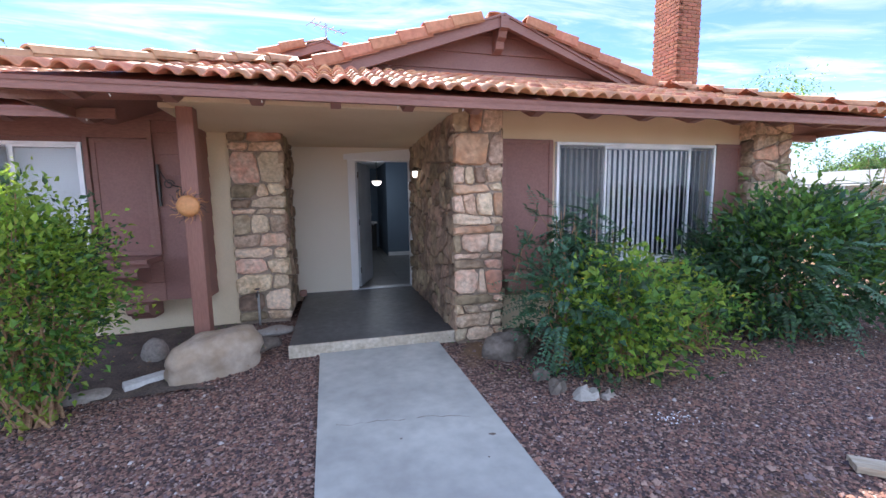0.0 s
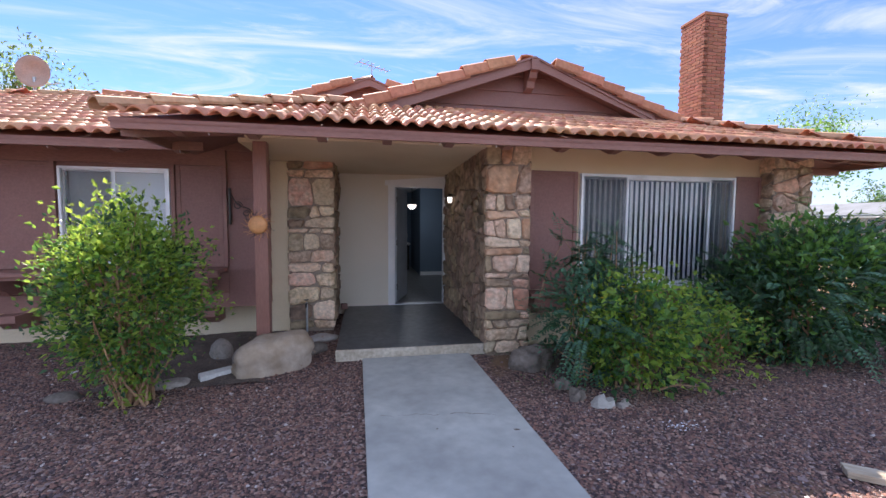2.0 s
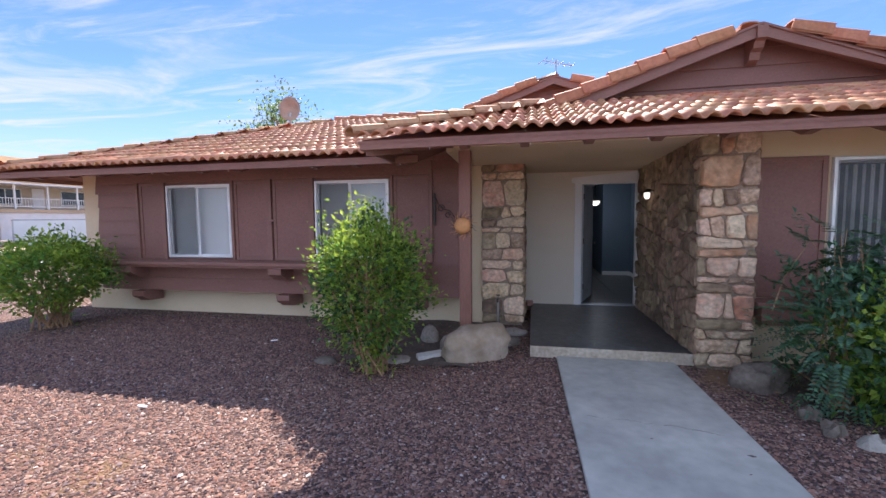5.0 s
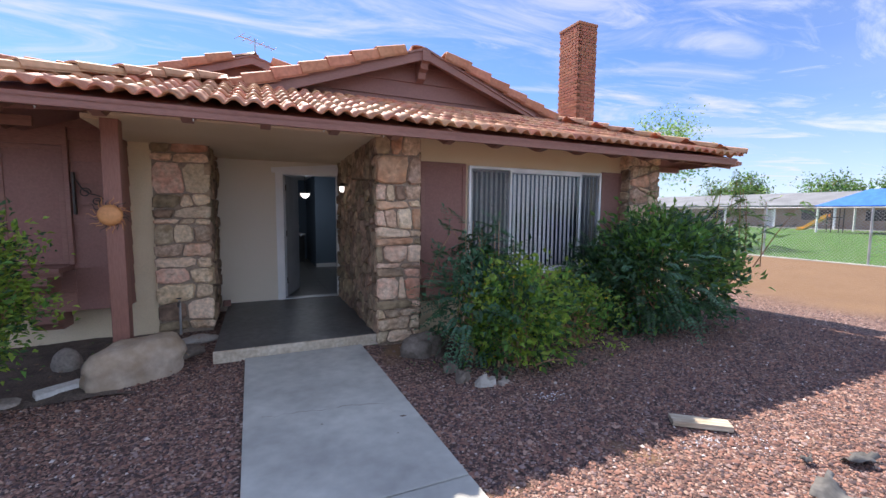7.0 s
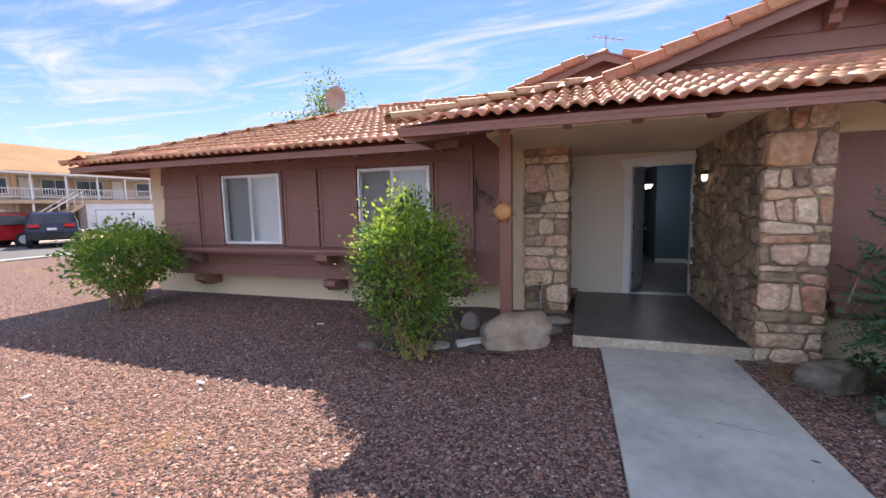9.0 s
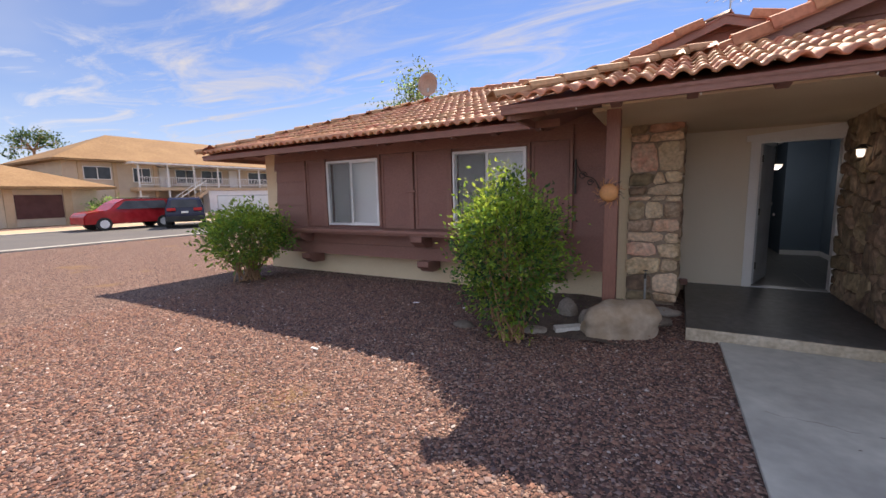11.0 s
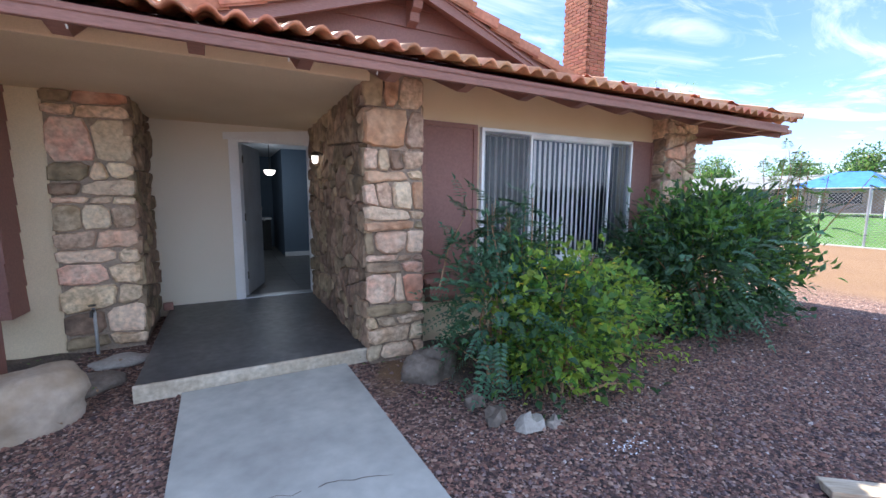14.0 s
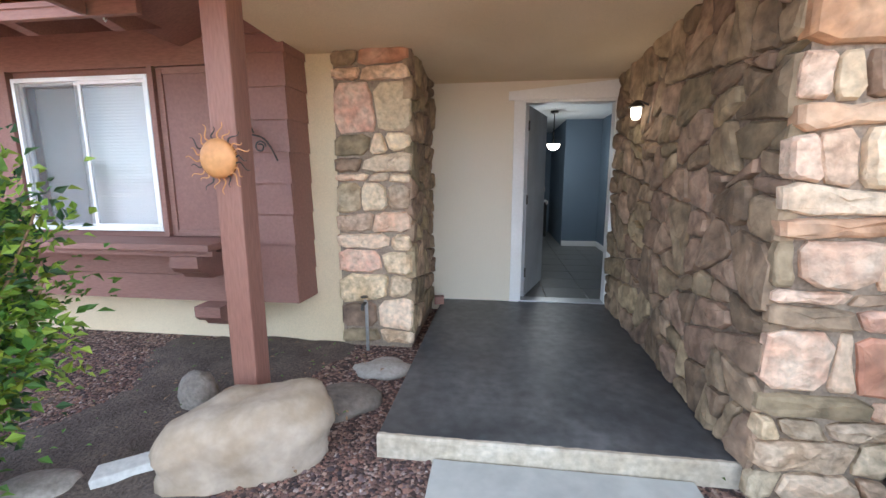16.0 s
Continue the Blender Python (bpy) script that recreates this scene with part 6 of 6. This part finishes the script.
for s in (-1, 1):
    part("wheel", disc((s * 0.85, 0.4, 0.32), 0.32, s * 0.18, (1, 0, 0), 20), DARK, trailer)
part("trim", cube((-1.01, -1.81, 1.70), (1.01, 2.61, 1.76), 0.01), STEEL, trailer)

# ---- field, fence, school and play canopy to the right ----
FX = 17.85
fence = empty("fence", "chain-link fence with grey steel posts and top rail", "fence", (FX, 0, Z_GRAVEL))
for k in range(22):
    y = -14 + k * 3.0 + 0.75
    part("post", tube([(0, y, -0.1), (0, y, 1.86)], 0.035, 8), STEEL, fence)
part("rail", tube([(0, -14, 1.84), (0, 52, 1.84)], 0.024, 8), STEEL, fence)
vs_, fs_ = [], []
for s in (-1, 1):
    for k in range(640):
        y = -14 + k * 0.11
        a = np.array([0.0, y, 0.02]); b = np.array([0.0, y + s * 1.8, 1.82])
        if not -14 <= b[1] <= 52:
            continue
        n0 = np.array([0.0, 0.0035, -0.0035 * s]); n1 = np.array([0.0035, 0, 0])
        i = len(vs_)
        vs_ += [tuple(a + n0), tuple(a - n0), tuple(b - n0), tuple(b + n0)]
        fs_ += [(i, i + 1, i + 2, i + 3)]
stuff_mesh("mesh", vs_, fs_, STEEL, fence, "woven wire mesh")
kb = tagged(finish("kerb", cube((17.62, -60, -0.2), (17.80, 80, 0.0), 0.02), CONCRETE), "thin pale edging along the field", "kerb", kind="structure")
gate = empty("gate_post", "tall galvanised gate frame in the fence", "gate", (18.7, -0.7, Z_GRAVEL))
part("post", tube([(0, 0, -0.1), (0, 0, 2.9)], 0.05, 10), STEEL, gate)
part("rail", tube([(0, 0, 2.8), (0, -3.2, 2.8)], 0.035, 8), STEEL, gate)
part("post", tube([(0, -3.2, -0.1), (0, -3.2, 2.9)], 0.05, 10), STEEL, gate)

school = empty("school_building", "long low tan school building with a grey roof", "building", (0, 0, 0))
SX = 62.0
part("wall", cube((SX, -30, -0.1), (SX + 12, 95, 2.9)), SCHOOL_WALL, school)
part("roof", prism([(SX - 3.0, -32, 2.75), (SX + 6, -32, 4.6), (SX + 15, -32, 2.75), (SX + 15, -32, 2.6), (SX - 3.0, -32, 2.6)], (0, 129, 0)), GREY_ROOF, school)
for k in range(20):
    y = -28 + k * 6
    part("post", cube((SX - 2.6, y, -0.1), (SX - 2.4, y + 0.2, 2.6)), WHITE, school)
    part("door" if k % 3 == 0 else "window", cube((SX - 0.06, y + 1.5, 0.1 if k % 3 == 0 else 1.0), (SX, y + (2.6 if k % 3 == 0 else 4.4), 2.2)), DARK_GLASS if k % 3 else WHITE, school)
tagged(finish("path", cube((SX - 4, -40, -0.2), (SX - 0.1, 95, 0.02)), CONCRETE), "pale concrete path along the school", "path", kind="structure")

canopy = empty("shade_canopy", "blue fabric shade canopy on white posts", "canopy", (51.0, 13.0, Z_GRAVEL))
bm = bmesh.new()
q = [bm.verts.new(p) for p in ((-3.6, -3.6, 2.45), (3.6, -3.6, 2.45), (3.6, 3.6, 2.45), (-3.6, 3.6, 2.45), (0, -1.2, 4.0), (0, 1.2, 4.0))]
for f in ((q[0], q[1], q[4]), (q[1], q[2], q[5], q[4]), (q[2], q[3], q[5]), (q[3], q[0], q[4], q[5])):
    bm.faces.new(f)
bmesh.ops.recalc_face_normals(bm, faces=bm.faces)
bmesh.ops.solidify(bm, geom=bm.faces[:], thickness=0.05)
part("cover", bm, BLUE_CANVAS, canopy, "taut blue fabric cover")
for x in (-3.4, 3.4):
    for y in (-3.4, 3.4):
        part("post", tube([(x, y, -0.1), (x, y, 2.4)], 0.09, 10), WHITE, canopy)
slide = empty("playground_slide", "small yellow playground slide on a frame", "slide", (49.5, 16.4, Z_GRAVEL))
YEL = material("yellow_plastic", (0.75, 0.36, 0.02), 0.4, spread=0.03, bump=0)
part("chute", prism([(-0.3, 0, 1.5), (-0.3, 1.9, 0.25), (-0.3, 2.3, 0.22), (-0.3, 2.3, 0.12), (-0.3, 1.9, 0.12), (-0.3, 0, 1.38)], (0.6, 0, 0)), YEL, slide)
for x in (-0.35, 0.31):
    part("side", prism([(x, 0, 1.75), (x, 1.9, 0.45), (x, 2.3, 0.4), (x, 2.3, 0.12), (x, 0, 1.38)], (0.05, 0, 0)), YEL, slide)
for y in (-0.1, -1.0):
    for x in (-0.4, 0.4):
        part("post", tube([(x, y, -0.05), (x, y, 2.2)], 0.05, 8), METAL_DARK, slide)
part("deck", cube((-0.45, -1.05, 1.36), (0.45, 0.0, 1.44), 0.01), METAL_DARK, slide)
# low hedge-like line of distant trees
stuff = Foliage(); rnd = random.Random(90)
for _ in range(2200):
    a = rnd.uniform(0, 2 * math.pi); r = rnd.uniform(150, 210)
    h = 3.5 + 3.0 * noise.noise(Vector((math.cos(a) * 9, math.sin(a) * 9, 0)))
    stuff.leaf(LEAF_TREE, Vector((math.cos(a) * r, math.sin(a) * r, rnd.uniform(0.0, max(1.0, h)))), out_dir(rnd, 0.4), out_dir(rnd, 0.4), 4.0, 3.0)
woods = empty("distant_woods", "line of distant trees along the horizon", "trees", kind="stuff")
stuff.lay(woods, {})


# ---- stones and litter on the ground ----
def rock(at, size, seed, mat, label, turn=0, rough=0.25, detail=3, name="rock", category="rock"):
    ob = tagged(finish(name, lump(size, seed, rough, detail), mat, smooth=detail > 2), label, category)
    ob.matrix_world = pose(*at, 0, 0, turn)
    return ob


big = rock((-0.93, -0.09, -0.09), (0.40, 0.25, 0.30), 21, BOULDER, "large smooth tan granite boulder at the post", 30, 0.24, 4, "boulder")
for v in big.data.vertices:
    # blunt ends and a flattened top, like a log
    q = Vector((v.co.x / 0.40, v.co.y / 0.25, v.co.z / 0.30 - 0.55))
    k = q.length / max(1e-6, (abs(q.x) ** 3.2 + abs(q.y) ** 3.2 + abs(q.z) ** 3.2) ** (1 / 3.2))
    v.co = Vector((v.co.x * k, v.co.y * (0.5 + 0.5 * k), max(0.0, ((q.z * k) * 0.86 + 0.55) * 0.30)))
big.matrix_world = pose(-0.89, -0.08, -0.085, 0, -6, 32)
rock((-0.66, 0.46, -0.06), (0.24, 0.20, 0.08), 3, DARK_ROCK, "low dark damp rock behind the boulder", 20)
rock((-1.55, 0.33, -0.05), (0.12, 0.10, 0.16), 4, ROCK, "small upright rock in the bed", 0)
rock((-1.28, 0.05, -0.05), (0.09, 0.08, 0.14), 14, ROCK, "small upright rock beside the post", 0)
rock((-1.80, -0.44, -0.055), (0.20, 0.10, 0.06), 5, ROCK, "low flat rock under the shrub", 15)
rock((-2.55, -0.58, -0.055), (0.14, 0.10, 0.05), 15, DARK_ROCK, "low flat rock under the shrub", -10)
rock((1.79, -0.52, -0.13), (0.22, 0.18, 0.235), 6, DARK_ROCK, "dark brown boulder half sunk beside the shrub", 20, 0.42, 4, "boulder")
rock((2.05, -1.49, -0.075), (0.095, 0.08, 0.09), 7, PALE_ROCK, "pale angular rock at the shrub", 25, 0.9, 2)
rock((2.20, -1.56, -0.06), (0.055, 0.05, 0.05), 8, ROCK, "small pale rock at the shrub", 0, 0.9, 2)
rock((1.88, -1.34, -0.065), (0.09, 0.08, 0.08), 9, DARK_ROCK, "brown rock at the shrub", 50, 0.8, 2)
rock((1.86, -1.10, -0.07), (0.08, 0.07, 0.09), 10, DARK_ROCK, "brown rock at the edge of the bed", 0, 0.8, 2)
blk = tagged(finish("broken_block", cube((-0.16, -0.05, 0), (0.16, 0.05, 0.07), 0.012), material("white_masonry", (0.55, 0.53, 0.50), 0.9, spread=0.12, grain=40, stain=8, bump=0.5, tint=(0.66, 0.64, 0.61))), "broken piece of white masonry block", "block")
for v in blk.data.vertices:
    v.co += Vector((noise.noise(v.co * 14), noise.noise(v.co * 15 + Vector((4, 0, 0))), 0.5 * noise.noise(v.co * 13))) * 0.018
blk.matrix_world = pose(-1.42, -0.27, -0.03, 4, 0, 38)
brd = tagged(finish("board", cube((-0.20, -0.06, 0), (0.20, 0.06, 0.042), 0.006), material("weathered_board", (0.40, 0.31, 0.21), 0.85, spread=0.18, grain=20, stain=5, bump=0.4, stretch=(0.4, 3, 3), tint=(0.55, 0.48, 0.38))), "weathered pale wooden board lying on the gravel", "board")
brd.matrix_world = pose(3.12, -2.79, -0.02, 0, 0, -38)
FELT = material("torn_black_felt", (0.07, 0.07, 0.068), 0.8, spread=0.2, grain=30, stain=6, bump=0.4, tint=(0.17, 0.165, 0.155))
for at, w, d, turn, seed in (((3.02, -3.62, -0.02), 0.34, 0.24, 15, 1), ((3.62, -3.50, -0.02), 0.24, 0.13, -20, 2), ((3.30, -3.36, -0.02), 0.09, 0.06, 10, 3), ((2.55, -4.25, -0.02), 0.12, 0.09, 10, 4)):
    bm = bmesh.new()
    bmesh.ops.create_grid(bm, x_segments=14, y_segments=12, size=0.5)
    off = Vector((seed * 5.0, 0, 0))
    bmesh.ops.delete(bm, geom=[v for v in bm.verts if math.hypot(v.co.x, v.co.y) > 0.36 + 0.22 * noise.noise(v.co * 4 + off)], context="VERTS")
    for v in bm.verts:
        z = 0.05 * (0.5 + noise.noise(v.co * 3.2 + off)) + 0.02 * noise.noise(v.co * 9 + off)
        v.co = Vector((v.co.x * w * 1.6, v.co.y * d * 1.6, max(0.002, z)))
    bmesh.ops.solidify(bm, geom=bm.faces[:], thickness=0.004)
    ob = tagged(finish("weed_cloth", bm, FELT, smooth=True), "torn scrap of dark landscape cloth on the gravel", "cloth", "scraps of landscape cloth")
    ob.matrix_world = pose(*at, 0, 0, turn)
PAPER = material("white_scrap", (0.75, 0.75, 0.76), 0.7, spread=0.05, bump=0.1)
for k, (x, y) in enumerate(((-3.55, -1.95), (-3.6, 0.0), (-2.85, 0.05), (-4.8, -2.6))):
    bm = cube((-0.045, -0.012, 0), (0.045, 0.012, 0.012), 0.003)
    ob = tagged(finish("paper_scrap", bm, PAPER), "small white scrap lying on the gravel", "litter", "white scraps")
    ob.matrix_world = pose(x, y, -0.012, 6, 4, k * 41)
# door stop and garden tap by the pier
ds = tagged(finish("door_stop", cube((-0.05, -0.04, 0), (0.05, 0.04, 0.085), 0.008), BROWN_WOOD), "small brown block on the porch floor", "block")
ds.matrix_world = pose(-0.30, 2.28, 0.093, 0, 0, 10)
tap = empty("garden_tap", "grey garden tap with pipe at the pier", "tap", (-0.76, 1.30, -0.05))
part("pipe", tube([(0, 0, 0), (0, 0, 0.42), (0, -0.03, 0.46)], 0.014, 8), STEEL, tap)
part("spout", tube([(0, -0.03, 0.44), (0, -0.09, 0.44), (0, -0.11, 0.40)], 0.014, 8), METAL_DARK, tap)
part("handle", disc((0, -0.05, 0.49), 0.03, 0.01, (0, 0, 1), 10), METAL_DARK, tap)
sp = tagged(finish("splash_block", lump((0.22, 0.16, 0.05), 33, 0.3, 3), PALE_ROCK, smooth=True), "pale mineral-stained concrete splash block", "block")
sp.matrix_world = pose(-0.52, 0.95, -0.045, 0, 0, 15)

# planting bed of dark damp soil beside the porch
def bed(x0, x1, y0, y1, seed, label):
    bm = bmesh.new()
    bmesh.ops.create_grid(bm, x_segments=44, y_segments=30, size=0.5)
    for v in bm.verts:
        x, y = x0 + (v.co.x + 0.5) * (x1 - x0), y0 + (v.co.y + 0.5) * (y1 - y0)
        edge = min(v.co.x + 0.5, 0.5 - v.co.x, v.co.y + 0.5 + (0.3 if y1 > 1 else 0)) * 2
        p = Vector((x, y, seed))
        v.co = Vector((x, y, Z_GRAVEL - 0.02 + 0.045 * min(1.0, max(-0.3, edge * 2.2 - 0.55 + 0.9 * noise.noise(p * 2.3))) + 0.012 * noise.noise(p * 9)))
    return tagged(finish("planting_bed", bm, SOIL, smooth=True), label, "soil", kind="structure")


bed(-2.95, -0.30, -0.52, 1.42, 1, "dark damp soil bed beside the porch")
bed(1.30, 4.4, -1.45, 0.19, 2, "dark soil bed under the shrubs")
rnd = random.Random(44)
fo = Foliage()
for _ in range(240):
    x, y = rnd.choice(((rnd.uniform(-2.8, -0.5), rnd.uniform(-0.4, 1.3)), (rnd.uniform(1.35, 2.2), rnd.uniform(-1.3, 0.1))))
    fo.leaf(rnd.choice([LEAF, BARK, BARK, LEAF_TREE]), Vector((x, y, 0.022)), Vector((rnd.uniform(-1, 1), rnd.uniform(-1, 1), 0.15)), Vector((0, 0, 1)), rnd.uniform(0.02, 0.05), rnd.uniform(0.01, 0.02))
litter = empty("fallen_leaves", "dry fallen leaves on the soil beds", "leaves", kind="stuff")
fo.lay(litter, {})

# ---- gravel: loose stones over the yard ----
PEBBLE = material("reddish_gravel", (0.235, 0.14, 0.115), 0.9, spread=0.2, grain=90, stain=14, bump=0.2, tint=(0.36, 0.25, 0.215))
pn, pl = PEBBLE.node_tree.nodes, PEBBLE.node_tree.links
p_rnd = pn.new("ShaderNodeNewGeometry")
p_ramp = pn.new("ShaderNodeValToRGB")
p_ramp.color_ramp.interpolation = "CONSTANT"
p_stops = ((0.0, (0.075, 0.050, 0.053)), (0.16, (0.155, 0.083, 0.072)), (0.34, (0.245, 0.122, 0.092)), (0.56, (0.175, 0.118, 0.115)), (0.66, (0.32, 0.172, 0.128)), (0.82, (0.27, 0.190, 0.175)), (0.91, (0.40, 0.26, 0.20)), (0.982, (0.52, 0.45, 0.42)))
while len(p_ramp.color_ramp.elements) < len(p_stops):
    p_ramp.color_ramp.elements.new(0.5)
for e, (p, c) in zip(p_ramp.color_ramp.elements, p_stops):
    e.position, e.color = p, (*c, 1)
pl.new(p_rnd.outputs["Random Per Island"], p_ramp.inputs[0])
pl.new(p_ramp.outputs[0], [x for x in pn if x.type == "HUE_SAT"][0].inputs["Color"])
rs = np.random.RandomState(7)
n_p = 300000
u = rs.rand(n_p)
px = rs.uniform(-7.5, 7.5, n_p)
py = -5.6 + 6.6 * rs.rand(n_p) ** 1.25
ok = ~((px > -0.95) & (px < -0.28) & (py > 0.18) & (rs.rand(n_p) < 0.9)) & ~((px > 1.28) & (px < 1.80 + 0.12 * np.sin(py * 9)) & (py > -1.25) & (rs.rand(n_p) < 0.85)) & ~((px > -0.02) & (px < 1.245) & (py < 0.02)) & ~((px > -0.32) & (px < 1.5) & (py > -0.01)) & ~((px > 1.35) & (py > 0.10)) & ~((px > -2.85) & (px < -0.3) & (py > -0.45) & (rs.rand(n_p) < 0.35)) & ~((px > 1.35) & (px < 4.2) & (py > -1.2) & (rs.rand(n_p) < 0.3))
px, py = px[ok], py[ok]
n_p = len(px)
size = rs.gamma(5.0, 0.00172, n_p).clip(0.004, 0.024)
unit = np.array([(1, 0, 0), (0.1, 1, 0.1), (-1, 0.1, 0), (0, -1, -0.1), (0.15, 0.1, 0.8), (0, 0, -0.8)])
faces_u = np.array([(0, 1, 4), (1, 2, 4), (2, 3, 4), (3, 0, 4)])
shape = unit[None] * rs.uniform(0.65, 1.3, (n_p, 6, 1)) * rs.uniform(0.7, 1.25, (n_p, 1, 3))
ang = rs.uniform(0, 2 * np.pi, n_p)
ca, sa = np.cos(ang), np.sin(ang)
xyz = np.empty((n_p, 6, 3))
xyz[..., 0] = (shape[..., 0] * ca[:, None] - shape[..., 1] * sa[:, None]) * size[:, None] + px[:, None]
xyz[..., 1] = (shape[..., 0] * sa[:, None] + shape[..., 1] * ca[:, None]) * size[:, None] + py[:, None]
xyz[..., 2] = shape[..., 2] * size[:, None] * 0.95 + Z_GRAVEL + size[:, None] * 0.30
fi = (faces_u[None] + (np.arange(n_p) * 6)[:, None, None]).reshape(-1, 3)
me = bpy.data.meshes.new("gravel")
me.vertices.add(n_p * 6)
me.vertices.foreach_set("co", xyz.reshape(-1))
me.loops.add(len(fi) * 3)
me.loops.foreach_set("vertex_index", fi.reshape(-1).astype(np.int32))
me.polygons.add(len(fi))
me.polygons.foreach_set("loop_start", (np.arange(len(fi)) * 3).astype(np.int32))
me.update(calc_edges=True)
me.materials.append(PEBBLE)
tagged(new("gravel", me), "loose reddish crushed gravel over the yard", "gravel", kind="stuff")

# pale chips scattered in two spots
CHIP = material("pale_chips", (0.55, 0.58, 0.66), 0.8, spread=0.1, bump=0.1, tint=(0.72, 0.73, 0.76), island=0.2)
rnd = random.Random(61)
cv, cf = [], []
for cx, cy, rad, count in ((2.45, -1.95, 0.11, 60), (2.98, -2.95, 0.10, 70), (3.35, -3.15, 0.16, 40), (-3.55, -1.75, 0.22, 26)):
    for _ in range(count):
        c = Vector((rnd.gauss(cx, rad), rnd.gauss(cy, rad * 0.5), Z_GRAVEL + 0.007))
        r = rnd.uniform(0.004, 0.010)
        k = len(cv)
        a0 = rnd.uniform(0, 3)
        cv += [tuple(c + Vector((math.cos(a0 + q * 1.571) * r, math.sin(a0 + q * 1.571) * r * 0.7, 0))) for q in range(4)] + [tuple(c + Vector((0, 0, r * 0.7)))]
        cf += [(k + q, k + (q + 1) % 4, k + 4) for q in range(4)]
stuff_mesh("stone_chips", cv, cf, CHIP, None, "pale bluish-white chips scattered on the gravel", "gravel")
